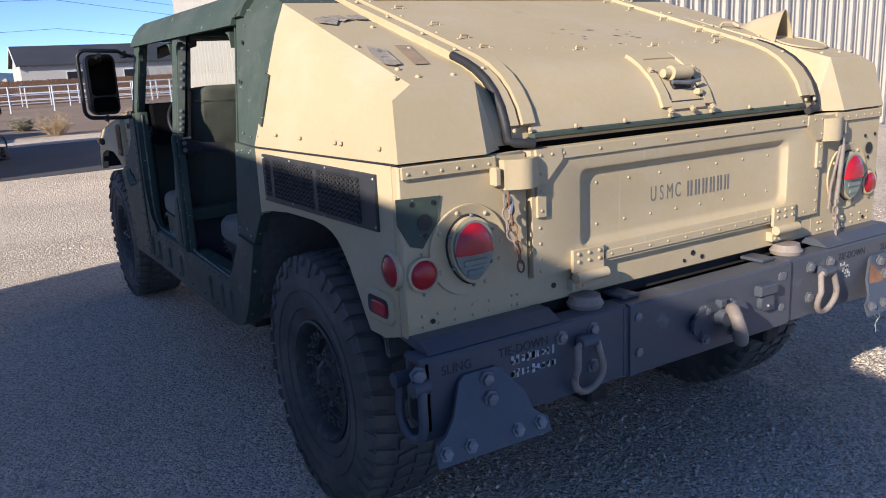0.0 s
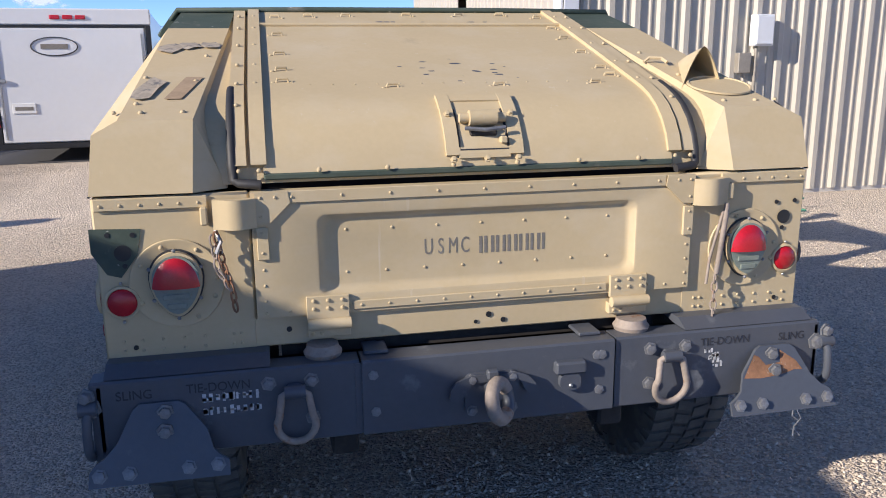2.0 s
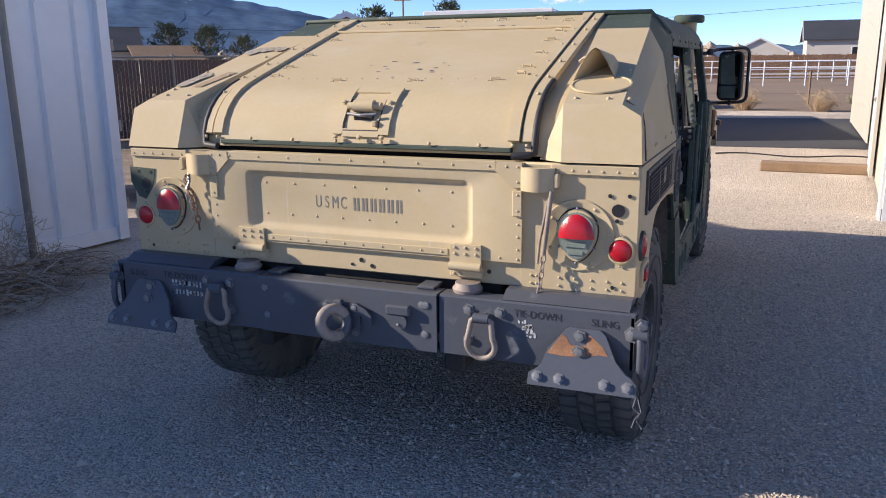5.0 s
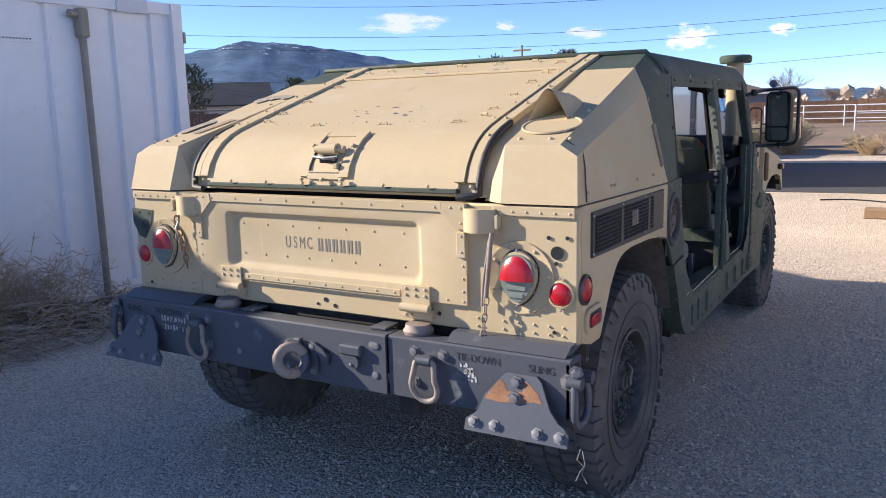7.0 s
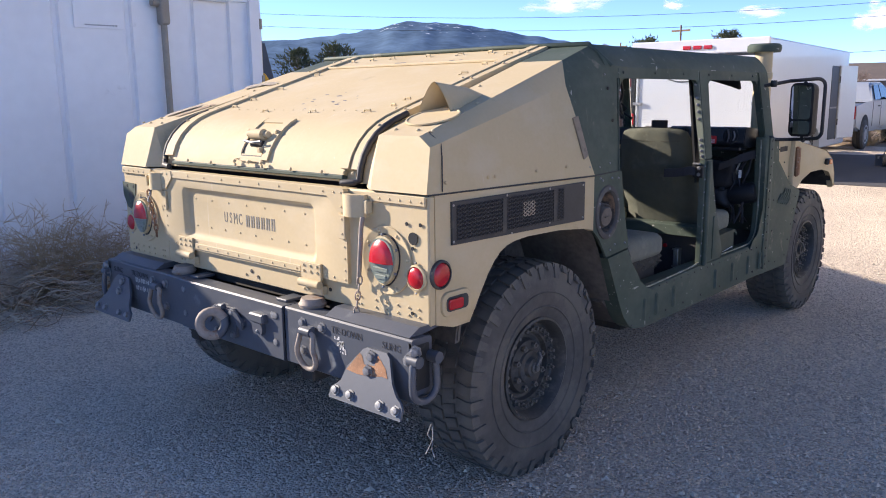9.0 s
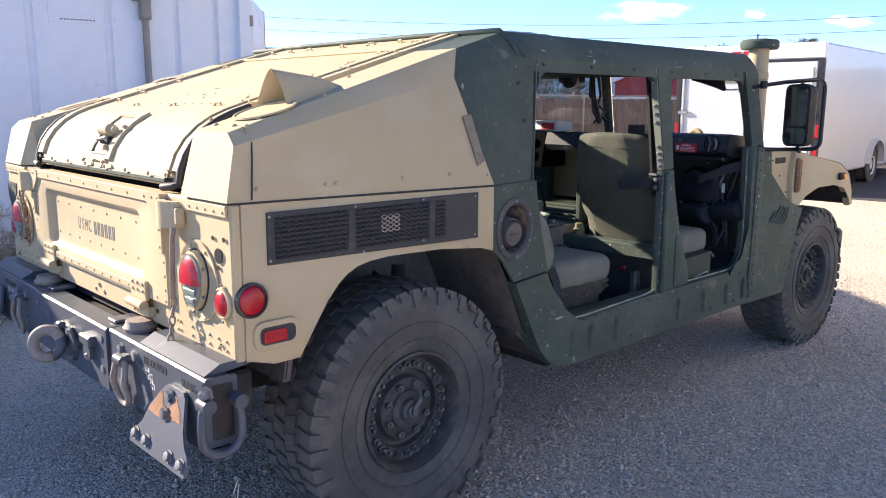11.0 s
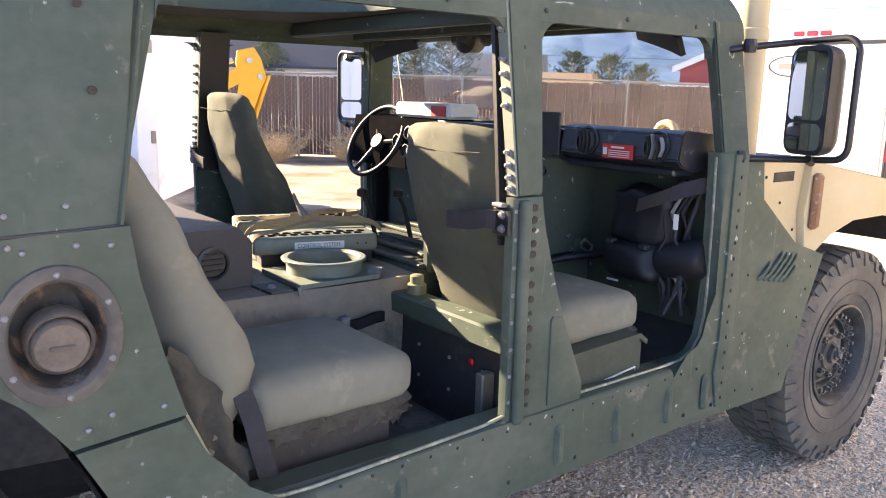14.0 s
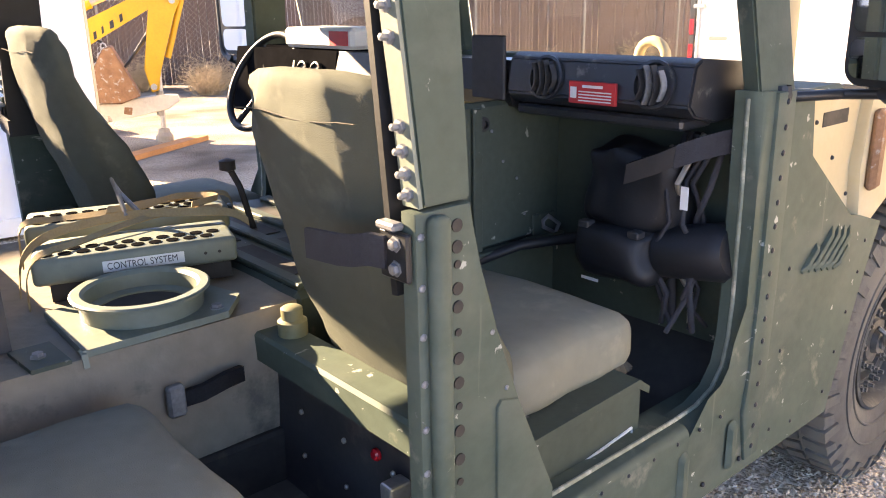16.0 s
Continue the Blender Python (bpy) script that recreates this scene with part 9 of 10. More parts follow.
def seat_back(x0, x1, curves, seed, fold=0.42):
    """A stuffed backrest lofted down its side profile; the rear face folds away at both sides."""
    front, rear = curves
    c, half = (x0 + x1) / 2, (x1 - x0) / 2
    ring = [(-0.50, 0.0), (-0.25, -0.02), (0.0, -0.03), (0.25, -0.02), (0.50, 0.0), (0.54, 0.02), (0.80, fold * 0.75), (0.95, fold), (1.0, 0.60), (1.0, 0.80), (0.95, 0.95), (0.80, 1.0),
            (0.4, 1.03), (0.0, 1.04), (-0.4, 1.03), (-0.80, 1.0), (-0.95, 0.95), (-1.0, 0.80), (-1.0, 0.60), (-0.95, fold), (-0.80, fold * 0.75), (-0.54, 0.02)]
    fine_f, fine_r = [], []
    for src, out in ((front, fine_f), (rear, fine_r)):
        for a, b in zip(src, src[1:]):
            for q in range(3):
                out.append((a[0] + (b[0] - a[0]) * q / 3, a[1] + (b[1] - a[1]) * q / 3))
        out.append(src[-1])
    bm = bmesh.new()
    rows = []
    n = len(fine_f)
    for i, (f, r) in enumerate(zip(fine_f, fine_r)):
        t = i / (n - 1)
        narrow = 1.0 - 0.17 * max(0.0, 1 - t / 0.32) ** 1.6
        row = []
        for u, w in ring:
            wr = noise.noise(Vector((u * 4.0 + seed, w * 3.0, t * 7.0))) * 0.010 + noise.noise(Vector((u * 11.0, w * 9.0 + seed, t * 16.0))) * 0.004
            y = r[0] + (f[0] - r[0]) * w + wr
            z = r[1] + (f[1] - r[1]) * w + wr * 0.4
            row.append(bm.verts.new((c + u * half * narrow + wr * (0.9 if abs(u) > 0.9 else 0.0), y, z)))
        rows.append(row)
    crown = []  # rounded top
    for sc, lift in ((0.96, 0.014), (0.80, 0.026), (0.45, 0.032)):
        mid = sum((v.co for v in rows[0]), Vector()) / len(ring)
        crown.append([bm.verts.new(mid + (v.co - mid) * sc + Vector((0, 0, lift))) for v in rows[0]])
    rows = crown[::-1] + rows
    for a, b in zip(rows, rows[1:]):
        for j in range(len(ring)):
            bm.faces.new((a[j], a[(j + 1) % len(ring)], b[(j + 1) % len(ring)], b[j]))
    bm.faces.new(rows[0])
    bm.faces.new(rows[-1][::-1])
    return bm


def build_seat(name, label, x0, x1, y_front, y_back, z_top, curves, s, back_cloth):
    """A canvas covered seat: cushion with a frayed skirt, and a tall leaning back."""
    st = part(name, mirrored(soft_box(x0, x1, y_back + 0.02, y_front, z_top - 0.125, z_top, 0.045, 12, 0.010, 8.0, x0 * 3 + y_front, 0.014), s), CANVAS, truck, label, smooth=180)
    part("backrest", mirrored(seat_back(x0 - 0.005, x1 + 0.005, curves, y_front), s), back_cloth, st, smooth=180)
    seam = [(x0 + (x1 - x0) * (0.12 + 0.76 * k / 8), curves[1][1][0] - 0.004, curves[1][1][1] + 0.004 * math.sin(k)) for k in range(9)]
    part("top_seam", mirrored(tube(seam, 0.0013, 5), s), SKIRT, st)
    skirt = bmesh.new()
    rng = random.Random(int(x0 * 100 + y_front * 10))
    k = 46
    rows = []
    path = [(x1 - 0.01, y_back + 0.05), (x1 - 0.005, y_front - 0.03), (x1 - 0.03, y_front - 0.005), (x0 + 0.03, y_front - 0.005)]
    pts = []
    for a, b in zip(path, path[1:]):
        for i in range(k):
            pts.append((a[0] + (b[0] - a[0]) * i / k, a[1] + (b[1] - a[1]) * i / k))
    for i, (x, y) in enumerate(pts):
        w = 0.013 * math.sin(i * 0.47) + 0.008 * math.sin(i * 1.37 + 1) + rng.uniform(-0.003, 0.003)
        rows.append((skirt.verts.new((x - 0.010, y - 0.010, z_top - 0.098)), skirt.verts.new((x + w - 0.012, y + w - 0.012, z_top - 0.125)), skirt.verts.new((x - w - 0.014, y - w - 0.014, z_top - 0.150)),
                     skirt.verts.new((x + w * 0.6 - 0.022, y + w * 0.4 - 0.022, z_top - 0.180 + 0.014 * math.sin(i * 0.31) + 0.008 * math.sin(i * 0.83) + rng.uniform(-0.004, 0.004)))))
    for a, b in zip(rows, rows[1:]):
        for q in range(3):
            skirt.faces.new((a[q], b[q], b[q + 1], a[q + 1]))
    part("cover_skirt", mirrored(skirt, s), SKIRT, st, smooth=60)
    return st


def build_cab():
    # floor, tunnel and bulkheads
    part("cab_floor", box(-1.0, 1.0, 1.44, 3.25, 0.47, 0.50, 0.004), FLOOR_MAT, truck)
    part("heel_panel", prism([(1.268, 0.615), (1.445, 0.470), (1.445, 0.500), (1.290, 0.640)], "x", -0.99, 0.99), FLOOR_MAT, truck)
    for s in (LEFT, 1):
        part("inner_sill", mirrored(box(0.945, 1.03, 1.45, 3.12, 0.49, 0.640, 0.01), s), GREEN_IN, truck)
    tun = box(-0.44, 0.44, 1.27, 2.36, 0.50, 0.895)
    bmesh.ops.subdivide_edges(tun, edges=tun.edges[:], cuts=10, use_grid_fill=True)
    for v in tun.verts:
        k = noise.noise(v.co * 5.0) * 0.012
        v.co += Vector((k if abs(v.co.x) > 0.43 else 0, 0, k * 0.8 if v.co.z > 0.88 else 0))
    part("tunnel_cover", tun, TUNNEL, truck, "dusty brown padded cover over the engine tunnel", smooth=60)
    part("front_tunnel", box(-0.43, 0.43, 2.36, 3.2, 0.50, 0.90, 0.015), GREEN_IN, truck)
    slots = bmesh.new()
    for i in range(4):
        for j in range(2):
            box(-0.30 + j * 0.34, -0.02 + j * 0.34, 2.42 + i * 0.115, 2.47 + i * 0.115, 0.899, 0.903, 0, slots)
    pieces("tunnel_slot", slots, UNDER, truck)
    for j in range(5):
        part("tunnel_rail", box(-0.38, 0.42, 2.375 + j * 0.115, 2.41 + j * 0.115, 0.90, 0.915, 0.004), GREEN_IN, truck)
    # rear bulkhead of the cab and the inner walls
    part("rear_bulkhead", box(-1.0, 1.0, 1.265, 1.285, 0.64, 0.95, 0.004), GREEN_IN, truck)
    for s in (LEFT, 1):
        part("front_bulkhead", mirrored(prism([(2.288, 0.50), (2.300, 0.828), (2.330, 0.834), (2.330, 0.50)], "x", 0.44, 1.0), s), CASE, truck)
        led = mirrored(prism([(2.255, 0.788), (2.255, 0.842), (2.262, 0.848), (2.335, 0.848), (2.335, 0.836), (2.268, 0.836), (2.268, 0.788)], "x", 0.43, 1.03), s)
        part("bulkhead_ledge", led, GREEN, truck)
        pieces("bolt", rivets([(s * x, 2.286, z) for x in (0.55, 0.70, 0.85) for z in (0.60, 0.70, 0.79)], (0, -1, 0.05), 0.008, 0.006), STEEL, truck)
    part("red_lamp", lathe([(0.012, 0), (0.012, 0.006), (0.008, 0.010), (0, 0.011)], (0.80, 2.291, 0.715), (0, -1, 0), 14), RED_LENS, truck)
    part("extinguisher_bracket", box(0.872, 0.904, 2.240, 2.285, 0.58, 0.715, 0.005, seg=2), STEEL, truck)
    part("ledge_connector", lathe([(0.030, 0), (0.030, 0.03), (0.022, 0.034), (0.022, 0.056), (0.016, 0.060), (0, 0.060)], (0.50, 2.31, 0.848), (0, 0, 1), 16), BRASS, truck, "olive capped connector", smooth=40)
    part("seat_strap", band([(0.950, 1.530, 0.84), (0.966, 1.545, 0.78), (0.970, 1.560, 0.70), (0.960, 1.585, 0.63), (0.93, 1.60, 0.58)], (0.004, 0.040, 0.014), 0.006), BELT, truck, "dark webbing strap hanging beside the rear seat", smooth=50)
    torn = bmesh.new()  # dark torn cloth hanging behind the rear backrest's cover
    rows = []
    for i in range(15):
        t = i / 14
        y, z = 1.345 + 0.165 * t + 0.012 * math.sin(7 * t), 0.945 - 0.30 * t
        wide = 0.055 + 0.035 * math.sin(math.pi * t) + 0.012 * math.sin(23 * t)
        rows.append([torn.verts.new((0.962 + 0.012 * math.sin(9 * t + 2.1 * q) + 0.008 * math.sin(31 * t + q), y + wide * (q / 5 - 0.3), z + 0.05 * (q / 5 - 0.5))) for q in range(6)])
    for a, b in zip(rows, rows[1:]):
        for q in range(5):
            torn.faces.new((a[q], a[q + 1], b[q + 1], b[q]))
    part("torn_lining", torn, SKIRT, truck, "dark torn lining hanging behind the rear seat cover", smooth=180)
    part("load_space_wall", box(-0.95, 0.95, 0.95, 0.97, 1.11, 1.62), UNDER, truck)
    # seats
    build_seat("rear_seat", "olive canvas covered rear seat, creased and dusty", 0.52, 0.945, 1.99, 1.53, 0.845, REAR_BACK, 1, CANVAS)
    build_seat("rear_seat", "olive canvas covered rear seat", 0.52, 0.945, 1.99, 1.53, 0.845, REAR_BACK, -1, CANVAS)
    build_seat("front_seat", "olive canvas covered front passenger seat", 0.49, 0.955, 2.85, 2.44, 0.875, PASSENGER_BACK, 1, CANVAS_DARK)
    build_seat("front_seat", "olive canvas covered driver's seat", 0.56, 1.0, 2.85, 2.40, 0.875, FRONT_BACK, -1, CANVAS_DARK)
    for s, xa, xb in ((1, 0.50, 0.995), (-1, 0.50, 0.995)):
        sb = part("seat_box", mirrored(prism([(2.38, 0.50), (2.38, 0.74), (2.78, 0.755), (2.80, 0.735), (2.80, 0.50)], "x", xa, xb), s), GREEN_IN, truck, "green seat base locker")
        part("plate_frame", mirrored(tube([(xb + 0.002, 2.60, 0.610), (xb + 0.002, 2.775, 0.628), (xb + 0.002, 2.775, 0.660), (xb + 0.002, 2.60, 0.642)], 0.003, 5, closed=True), s), CHALK, sb, "thin white frame of a missing plate")
        part("locker_lid", mirrored(prism([(2.375, 0.735), (2.375, 0.752), (2.78, 0.768), (2.815, 0.742), (2.812, 0.728), (2.78, 0.750)], "x", xa, xb + 0.012), s), GREEN_IN, sb)
        part("rear_seat_base", mirrored(box(0.54, 0.92, 1.42, 1.93, 0.50, 0.71, 0.01), s), UNDER, truck)
    # dashboard
    dash = bmesh.new()
    prism([(2.985, 1.252), (2.960, 1.275), (2.975, 1.355), (3.00, 1.368), (3.20, 1.350), (3.20, 1.24), (3.06, 1.235)], "x", 0.46, 0.960, dash)
    bmesh.ops.bevel(dash, geom=dash.edges[:], offset=0.005, segments=2, affect="EDGES")
    d = part("dashboard", dash, DASH, truck, "scuffed black dashboard with round air vents", smooth=35)
    part("dash_lip", box(0.47, 0.93, 2.985, 3.10, 1.222, 1.246, 0.006), DASH, d)
    prof = [(2.99, 1.235), (2.975, 1.27), (2.995, 1.345), (3.20, 1.335), (3.20, 1.22)]
    part("dash_centre", prism(prof, "x", -0.30, 0.455), DASH, d)
    part("instrument_panel", prism([(2.95, 1.12), (2.99, 1.345), (3.20, 1.345), (3.20, 1.12)], "x", -0.96, -0.305), PANEL, d, "black instrument panel")
    gauges = bmesh.new()
    for x, z in ((-0.40, 1.28), (-0.48, 1.28), (-0.40, 1.20), (-0.48, 1.20), (-0.56, 1.24)):
        lathe([(0.03, 0), (0.03, 0.012), (0.025, 0.014), (0.024, 0.006), (0, 0.006)], (x, 2.975 - (1.28 - z) * 0.18, z), (0, -1, 0.2), 16, gauges)
    pieces("gauge", gauges, BLACK, d)
    for x, turned in ((0.583, 0), (0.872, 1)):
        r = part("air_vent", lathe([(0.050, -0.02), (0.050, 0.006), (0.044, 0.007), (0.041, -0.012), (0, -0.014)], (x, 2.966, 1.314), (0, -1, 0.18), 28), DASH, truck, smooth=40)
        for i in range(4):  # curved upright slats
            u = -0.026 + i * 0.0175
            h = math.sqrt(0.040 ** 2 - u ** 2)
            pts = [(x + u + 0.010 * math.cos(math.pi * k / 8 - math.pi / 2) - 0.005, 2.956 - 0.002 * turned, 1.314 - h + 2 * h * k / 8) for k in range(9)]
            # two slats of the turned vent are coloured pale as its bright glints
            part("vent_slat", band(pts, (0.003, 0.014, 0), 0.0035), DULL if turned and i in (1, 3) else GASKET, r)
    wp = part("warning_plate", box(0.660, 0.786, 2.9535, 2.962, 1.264, 1.312, 0.001), REDSIGN, truck, "red warning plate")
    wb = bmesh.new()
    box(0.700, 0.755, 2.9502, 2.9515, 1.299, 1.305, 0, wb)
    for i in range(4):
        box(0.690, 0.778, 2.9502, 2.9515, 1.270 + i * 0.0065, 1.2725 + i * 0.0065, 0, wb)
    box(0.667, 0.684, 2.9502, 2.9515, 1.276, 1.300, 0, wb)
    tagged(part("plate_bars", wb, PAPER, wp), kind="stuff")
    part("dash_bracket", box(0.335, 0.450, 2.962, 2.974, 1.25, 1.405, 0.004), GASKET, truck, "black flat bracket plate")
    part("document_tray", box(-0.62, -0.22, 2.99, 3.16, 1.350, 1.415, 0.012), PAPER, truck, "white box lying on the dashboard")
    part("tray_label", box(-0.34, -0.24, 2.987, 2.990, 1.362, 1.405), REDSIGN, truck)
    # footwell clutter under the dash
    hb = part("heater_box", soft_box(0.64, 0.87, 3.03, 3.18, 0.955, 1.165, 0.045, 14, 0.034, 9.5), BLACK_IN, truck, "black heater unit under the dashboard", smooth=60)
    part("heater_duct", soft_box(0.64, 0.86, 2.99, 3.16, 0.85, 0.985, 0.045, 12, 0.03, 9), BLACK_IN, hb, smooth=60)
    for x in (0.66, 0.80):
        part("duct_clip", box(x, x + 0.03, 3.0, 3.03, 0.968, 0.985, 0.003), GASKET, hb)
    part("footwell_wall", box(0.43, 0.99, 3.18, 3.24, 0.50, 1.25), GREEN_IN, truck)
    part("footwell_wall", box(-0.99, -0.43, 3.18, 3.24, 0.50, 1.25), GREEN_IN, truck)
    part("toe_board", prism([(2.86, 0.500), (3.18, 0.70), (3.18, 0.50)], "x", 0.44, 0.99), UNDER, truck)
    rng = random.Random(8)
    for i in range(8):
        x = 0.86 + 0.014 * i
        pts = [(x, 3.12, 1.20)]
        for k in range(5):
            pts.append((x + rng.uniform(-0.05, 0.02), 3.08 + rng.uniform(-0.05, 0.05), 1.10 - 0.085 * k))
        part("wiring", tube(pts, rng.uniform(0.005, 0.010), 6), BELT if i != 3 else GALV, truck, smooth=60)
    part("cable_tag", box(0.912, 0.930, 3.028, 3.030, 1.05, 1.10), PAPER, truck)
    part("cable_tag", box(0.66, 0.71, 3.02, 3.022, 0.835, 0.842), PAPER, truck)
    part("blower_motor", lathe([(0, -0.10), (0.06, -0.095), (0.065, 0.05), (0.05, 0.07), (0, 0.07)], (0.945, 3.08, 0.95), (1, 0, 0.2), 20), BLACK_IN, truck, smooth=50)
    part("firewall_hose", tube([(0.455, 2.60, 0.86), (0.458, 2.85, 0.865), (0.47, 3.0, 0.88), (0.56, 3.08, 0.90), (0.66, 3.08, 0.93)], 0.014, 8), BLACK_IN, truck, smooth=60)
    part("tunnel_side_wall", box(0.40, 0.44, 2.40, 3.2, 0.88, 1.25, 0.01), GREEN_IN, truck)
    part("wall_seam", box(0.440, 0.452, 2.86, 2.89, 0.88, 1.24, 0.003), GREEN_IN, truck)
    part("wall_flange", box(0.440, 0.470, 2.42, 3.18, 0.862, 0.884, 0.004), GREEN_IN, truck)
    pieces("rivet", rivets([(0.441, y, z) for y, z in ((2.93, 1.18), (2.80, 1.19), (2.97, 1.10), (2.70, 0.93), (3.02, 1.05), (2.60, 1.05), (3.05, 0.95), (2.75, 1.06))], (1, 0, 0), 0.006, 0.004), DULL, truck)
    part("grommet", lathe([(0.018, 0), (0.018, 0.006), (0.010, 0.008), (0.009, 0.001), (0, 0.001)], (0.441, 2.90, 1.20), (1, 0, 0), 16), GASKET, truck, smooth=40)
    lt = part("wall_latch", box(0.441, 0.450, 3.075, 3.165, 0.878, 0.942, 0.004), GREEN_IN, truck, "small wire latch on the tunnel wall")
    part("latch_wire", tube([(0.452, 3.11, 0.92), (0.462, 3.12, 0.935), (0.462, 3.165, 0.905), (0.458, 3.155, 0.88), (0.455, 3.11, 0.905)], 0.006, 6, closed=True), DULL, lt, smooth=60)
    # steering wheel and column
    c, n = Vector((-0.71, 2.945, 1.235)), Vector((0.05, -0.86, 0.50)).normalized()
    u = n.orthogonal().normalized()
    v = n.cross(u)
    wheel = part("steering_wheel", tube([c + 0.178 * (math.cos(a) * u + math.sin(a) * v) for a in np.linspace(0, 2 * math.pi, 41)[:-1]], 0.0125, 10, closed=True), BLACK_IN, truck, "thin black three-spoke steering wheel", smooth=60)
    for a in (0.3, 2.4, 4.5):
        part("spoke", tube([c - n * 0.02, c - n * 0.012 + 0.173 * (math.cos(a) * u + math.sin(a) * v)], 0.010, 6), BLACK_IN, wheel)
    part("hub", lathe([(0, 0.02), (0.035, 0.018), (0.045, 0.0), (0.04, -0.05), (0, -0.05)], c - n * 0.02, n, 20), BLACK_IN, wheel, smooth=40)
    part("steering_column", cyl(c - n * 0.05, c - n * 0.36, 0.035, seg=12), BLACK_IN, truck)
    part("door_panel_inner", box(-0.99, -0.955, 3.11, 3.18, 0.55, 1.24), BLACK_IN, truck)
    # gear levers
    for p in ((-0.1, 2.55), (-0.02, 2.66)):
        lv = part("gear_lever", tube([(p[0], p[1], 0.90), (p[0] - 0.02, p[1] - 0.02, 1.02), (p[0] - 0.03, p[1] - 0.04, 1.07)], 0.009, 8), BLACK_IN, truck)
        part("knob", lathe([(0, -0.02), (0.022, -0.012), (0.022, 0.012), (0, 0.02)], (p[0] - 0.03, p[1] - 0.045, 1.08), (0, 0, 1), 12), BLACK_IN, lv, smooth=60)
    # perforated trays strapped on the tunnel
    m = Matrix.Translation((0.118, 1.937, -0.035)) @ pose(0, 0, 0, 0, 0, 73)

    def tray(x0, x1, y0, y1, z0, z1, rows):
        t = bmesh.new()
        box(x0, x1, y0, y1, z0, z1, 0.012, t, 3)
        bmesh.ops.transform(t, matrix=m, verts=t.verts[:])
        tr = part("equipment_tray", t, TRAY, truck, "pale green perforated equipment tray", smooth=40)
        h = bmesh.new()
        for i in range(int((x1 - x0 - 0.03) / 0.036)):
            for j in range(rows):
                p = m @ Vector((x0 + 0.03 + i * 0.036 + (0.018 if j % 2 else 0), y0 + 0.032 + j * 0.034, z1 + 0.0006))
                cyl(p, p + Vector((0, 0, 0.0015)), 0.0135, seg=12, bm=h)
        pieces("hole", h, PANEL, tr)
        return tr
    tr = tray(0.0, 0.415, 0.0, 0.175, 0.972, 1.030, 2)
    tray(-0.02, 0.44, 0.235, 0.40, 0.985, 1.045, 3)
    for y0, y1 in ((0.02, 0.16), (0.25, 0.39)):
        fr = box(0.03, 0.40, y0, y1, 0.932, 0.974)
        bmesh.ops.transform(fr, matrix=m, verts=fr.verts[:])
        part("tray_foot", fr, UNDER, truck)
    letters("CONTROL SYSTEM", 0.021, m @ Matrix.Translation((0.215, -0.0022, 0.999)) @ REAR_FACE, INK_DARK, "tray_letters", tr, squeeze=0.8)
    pl = box(0.135, 0.300, -0.0012, 0.003, 0.987, 1.011)
    bmesh.ops.transform(pl, matrix=m, verts=pl.verts[:])
    part("tray_name_plate", pl, PAPER, tr)
    pieces("screw", rivets([m @ Vector((x, 0.0, 1.0)) for x in (0.345, 0.375)], tuple(m.to_3x3() @ Vector((0, -1, 0))), 0.005, 0.002), UNDER, tr)
    # webbing straps wound along and over the trays
    def strap(local, width, label=""):
        pts = [m @ Vector(p) for p in local]
        fine = []
        for k in range(len(pts) - 1):
            p0, p1, p2, p3 = pts[max(k - 1, 0)], pts[k], pts[k + 1], pts[min(k + 2, len(pts) - 1)]
            for q in range(5):
                t = q / 5
                fine.append(0.5 * (2 * p1 + (p2 - p0) * t + (2 * p0 - 5 * p1 + 4 * p2 - p3) * t * t + (3 * p1 - p0 - 3 * p2 + p3) * t ** 3))
        fine.append(pts[-1])
        part("tie_strap", band(fine, tuple(m.to_3x3() @ Vector(width)), 0.003), STRAP, truck, label, smooth=50)
    strap([(-0.012, -0.004, 0.92), (-0.008, 0.0, 1.0), (0.02, 0.02, 1.036), (0.10, 0.08, 1.040), (0.22, 0.17, 1.049), (0.30, 0.21, 1.050), (0.42, 0.22, 1.048)], (0.0, 0.019, 0.008), "tan webbing tie strap")
    strap([(-0.03, 0.05, 0.95), (-0.015, 0.08, 1.02), (0.04, 0.15, 1.045), (0.15, 0.20, 1.053), (0.25, 0.19, 1.058), (0.36, 0.17, 1.053), (0.43, 0.16, 1.045), (0.47, 0.15, 1.02)], (0.0, 0.010, 0.018), "tan webbing tie strap")
    strap([(-0.03, 0.22, 0.96), (-0.022, 0.24, 1.05), (0.06, 0.27, 1.049), (0.16, 0.26, 1.055), (0.24, 0.30, 1.059), (0.34, 0.35, 1.052), (0.45, 0.37, 1.048), (0.47, 0.37, 1.0)], (0.0, 0.019, 0.009), "tan webbing tie strap")
    strap([(0.16, 0.22, 1.07), (0.24, 0.25, 1.064), (0.32, 0.31, 1.065), (0.38, 0.33, 1.058), (0.42, 0.28, 1.059), (0.35, 0.22, 1.062)], (0.006, 0.016, 0.012), "loose tan webbing tie strap")
    part("strap_buckle", tube([m @ Vector(p) for p in ((0.20, 0.20, 1.055), (0.19, 0.24, 1.10), (0.18, 0.25, 1.135), (0.195, 0.245, 1.10), (0.23, 0.20, 1.06))], 0.006, 6), DULL, truck)
    # round turret base ring on its plate
    part("ring_plate", prism([(0.20, 1.93), (0.452, 1.925), (0.452, 2.20), (0.375, 2.262), (0.20, 2.22)], "z", 0.900, 0.914), TRAY, truck)
    part("plate_lip", band([(0.440, 1.925, 0.912), (0.456, 1.925, 0.908), (0.462, 1.925, 0.885)], (0, 0.01, 0), 0.004), TRAY, truck)
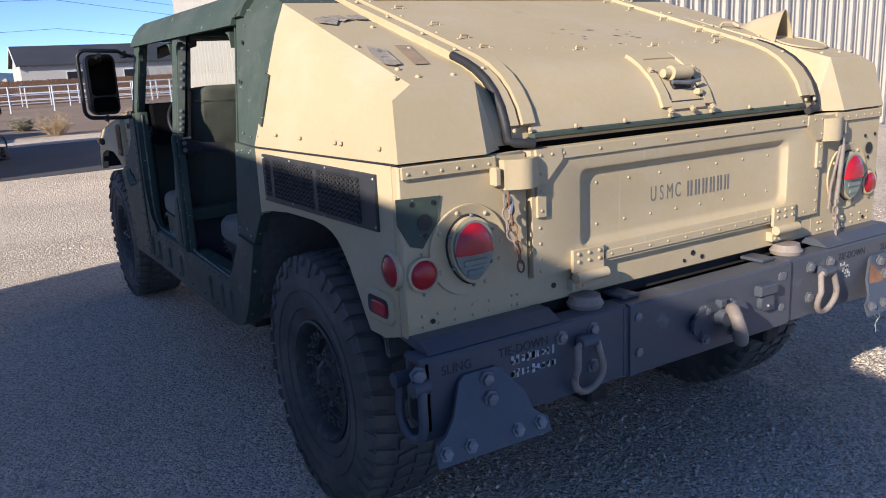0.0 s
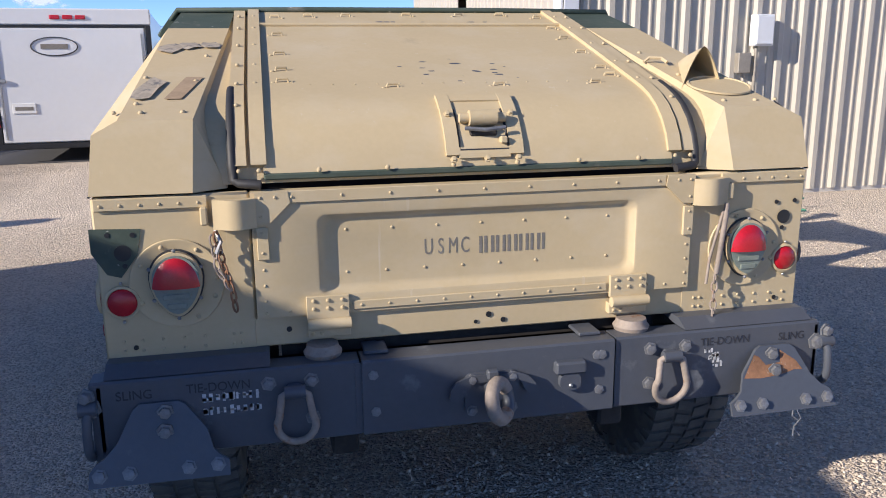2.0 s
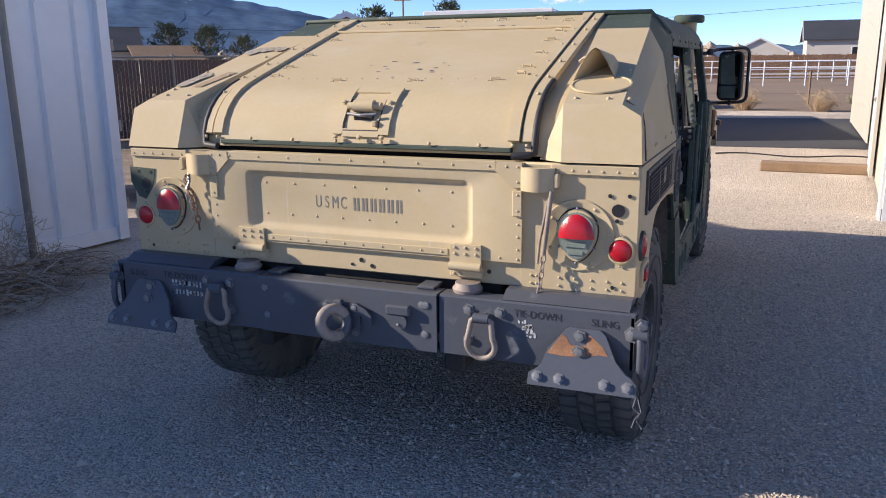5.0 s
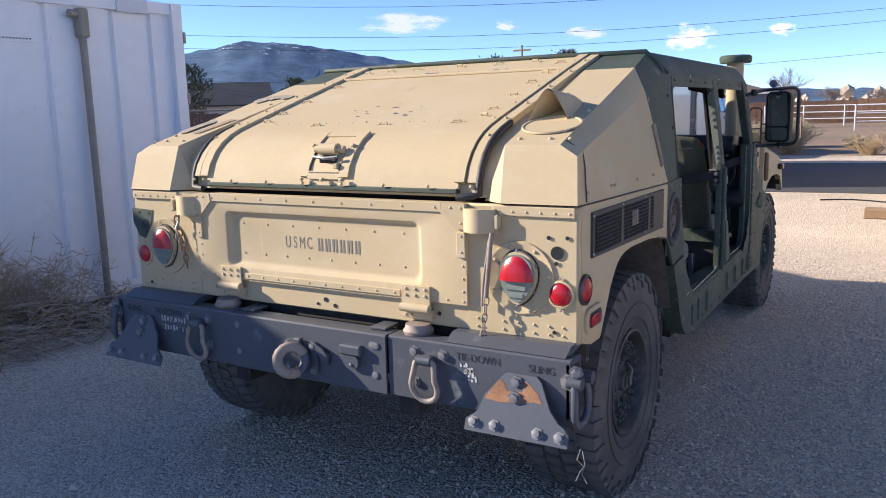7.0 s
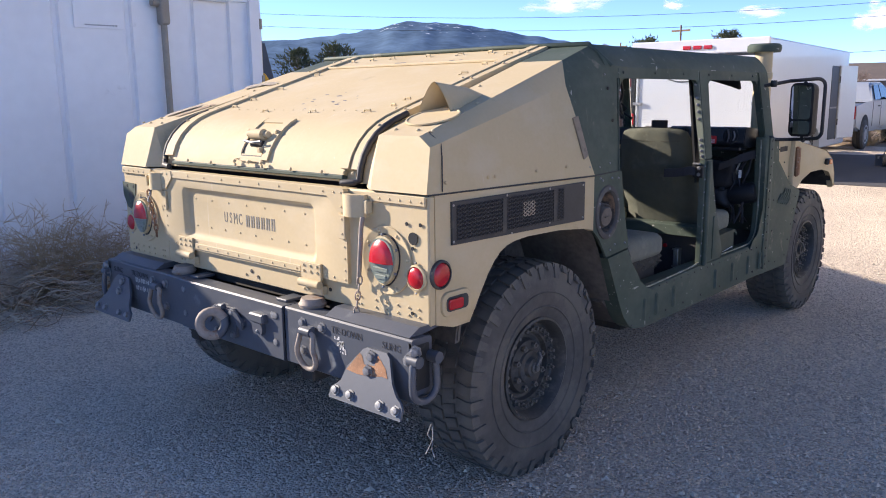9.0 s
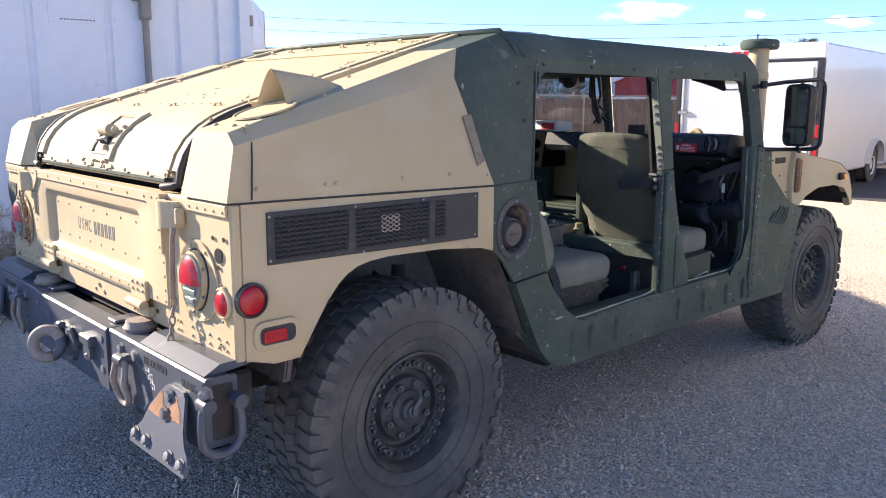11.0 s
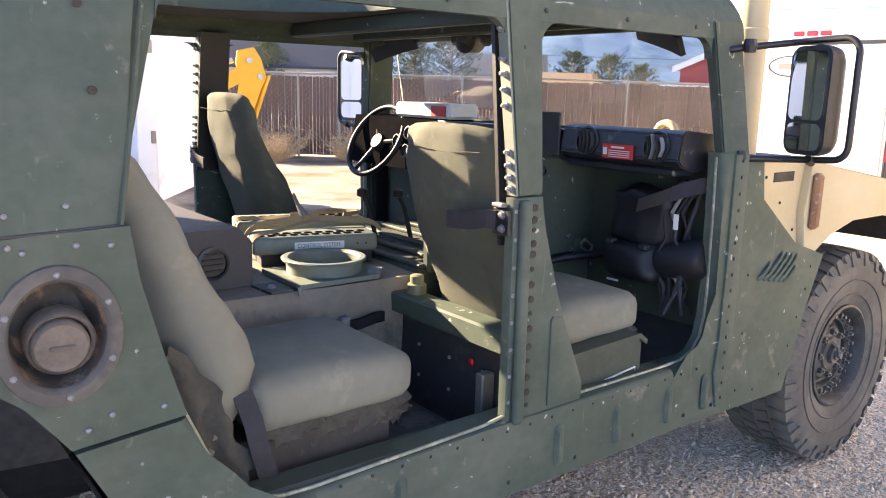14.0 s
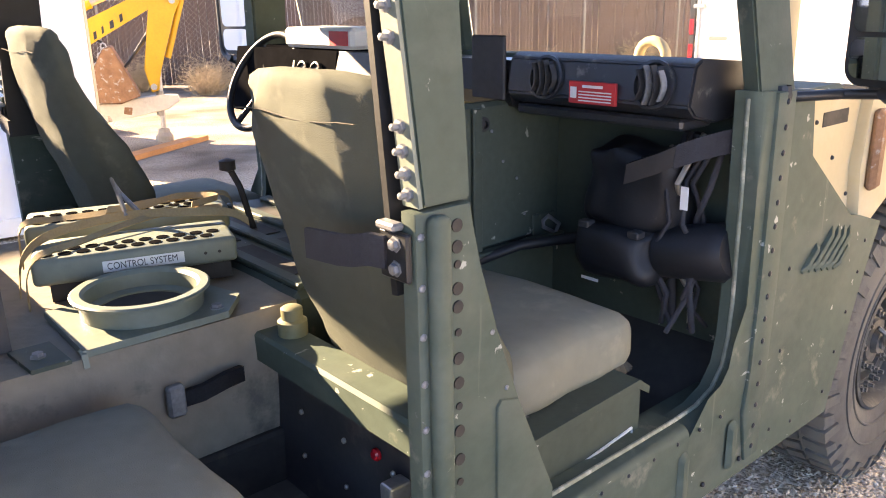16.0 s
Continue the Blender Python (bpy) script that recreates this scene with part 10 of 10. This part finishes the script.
    part("side_bracket", prism([(0.34, 1.83), (0.452, 1.84), (0.452, 1.905), (0.34, 1.90)], "z", 0.897, 0.905), GREEN_IN, truck)
    pieces("bolt", hexbolts([(0.42, 2.19, 0.914), (0.40, 1.865, 0.905)], (0, 0, 1), 0.010, 0.008), DULL, truck)
    part("turret_ring", lathe([(0.116, 0.0), (0.118, 0.036), (0.130, 0.038), (0.132, 0.044), (0.128, 0.047), (0.112, 0.047), (0.106, 0.040), (0.104, 0.012), (0.085, 0.008), (0.085, 0.0)], (0.315, 2.085, 0.912), (0, 0, 1), 48, close=True), TRAY, truck, "green turned ring adapter", smooth=35)
    part("ring_floor", cyl((0.315, 2.085, 0.9145), (0.315, 2.085, 0.916), 0.088, seg=32), UNDER, truck)
    # black equipment case with a round grille behind the trays
    bx = part("equipment_case", prism([(1.44, 0.90), (1.44, 1.05), (1.50, 1.075), (1.80, 1.075), (1.84, 1.03), (1.84, 0.90)], "x", -0.62, 0.33), CASE, truck, "black equipment case with a round fan grille")
    gr = lathe([(0.048, 0), (0.048, 0.008), (0.040, 0.010), (0.038, 0.003), (0, 0.002)], (0.33, 1.72, 0.98), (1, 0, 0), 24)
    part("fan_grille", gr, BLACK, bx, smooth=40)
    for i in range(4):
        part("grille_bar", box(0.333, 0.339, 1.69 + 0.0, 1.75, 0.955 + i * 0.016, 0.961 + i * 0.016), BLACK_IN, bx)
        part("buckle_belt", band([(0.455, 2.09, 0.765), (0.475, 2.12, 0.775), (0.475, 2.17, 0.785), (0.46, 2.21, 0.780)], (0, 0, 0.032), 0.014), BELT, truck, "loose black lap belt")
    part("belt_buckle", box(0.448, 0.468, 2.055, 2.09, 0.735, 0.80, 0.005), DULL, truck)


def build_underside():
    for s in (LEFT, 1):
        part("frame_rail", mirrored(box(0.38, 0.46, -0.03, 4.5, 0.46, 0.62, 0.008), s), UNDER, truck)
        part("half_shaft", mirrored(cyl((0.2, 0.70, 0.50), (0.78, 0.70, 0.465), 0.035, seg=12), s), UNDER, truck)
        part("hub_drive", mirrored(lathe([(0.13, 0), (0.13, 0.10), (0.06, 0.16), (0, 0.16)], (0.62, 0.70, 0.47), (1, 0, 0), 18), s), UNDER, truck)
        sp = [(s * 0.60 + 0.06 * math.cos(a), 0.80 + 0.06 * math.sin(a), 0.55 + 0.022 * a) for a in np.linspace(0, 6 * math.pi, 60)]
        part("coil_spring", tube(sp, 0.011, 6), UNDER, truck)
        part("control_arm", mirrored(box(0.42, 0.76, 0.62, 0.78, 0.34, 0.38, 0.01), s), UNDER, truck)
        part("shock_absorber", mirrored(cyl((0.66, 0.92, 0.42), (0.60, 0.98, 0.88), 0.03, seg=12), s), UNDER, truck)
    part("differential", lathe([(0.05, -0.2), (0.13, -0.1), (0.15, 0), (0.13, 0.1), (0.05, 0.2)], (0, 0.70, 0.52), (1, 0, 0), 16), UNDER, truck, smooth=50)
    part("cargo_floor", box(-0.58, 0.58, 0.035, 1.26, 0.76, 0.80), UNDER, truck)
    part("fuel_tank", box(-0.40, 0.55, 1.0, 1.43, 0.52, 0.755, 0.03), UNDER, truck)
    part("under_floor", box(-0.98, 0.98, 1.47, 3.3, 0.43, 0.468), UNDER, truck)
    part("exhaust_pipe", tube([(0.55, 2.8, 0.42), (0.58, 1.6, 0.42), (0.58, 1.30, 0.44)], 0.035, 10), UNDER, truck)
    part("frayed_wire", tube([(1.085, -0.02, 0.46), (1.075, -0.03, 0.42), (1.10, -0.03, 0.40), (1.09, -0.025, 0.37), (1.11, -0.03, 0.345)], 0.0022, 5), DULL, truck)
    part("frayed_wire", tube([(1.09, -0.02, 0.45), (1.105, -0.035, 0.41), (1.085, -0.03, 0.38), (1.075, -0.04, 0.35)], 0.002, 5), DULL, truck)


for side_sign in (1, LEFT):
    build_hull(side_sign)
build_back()
build_tail()
build_bumper()
build_sides()
build_roof()
build_front()
build_cab()
build_underside()
build_wheels()
build_stones()
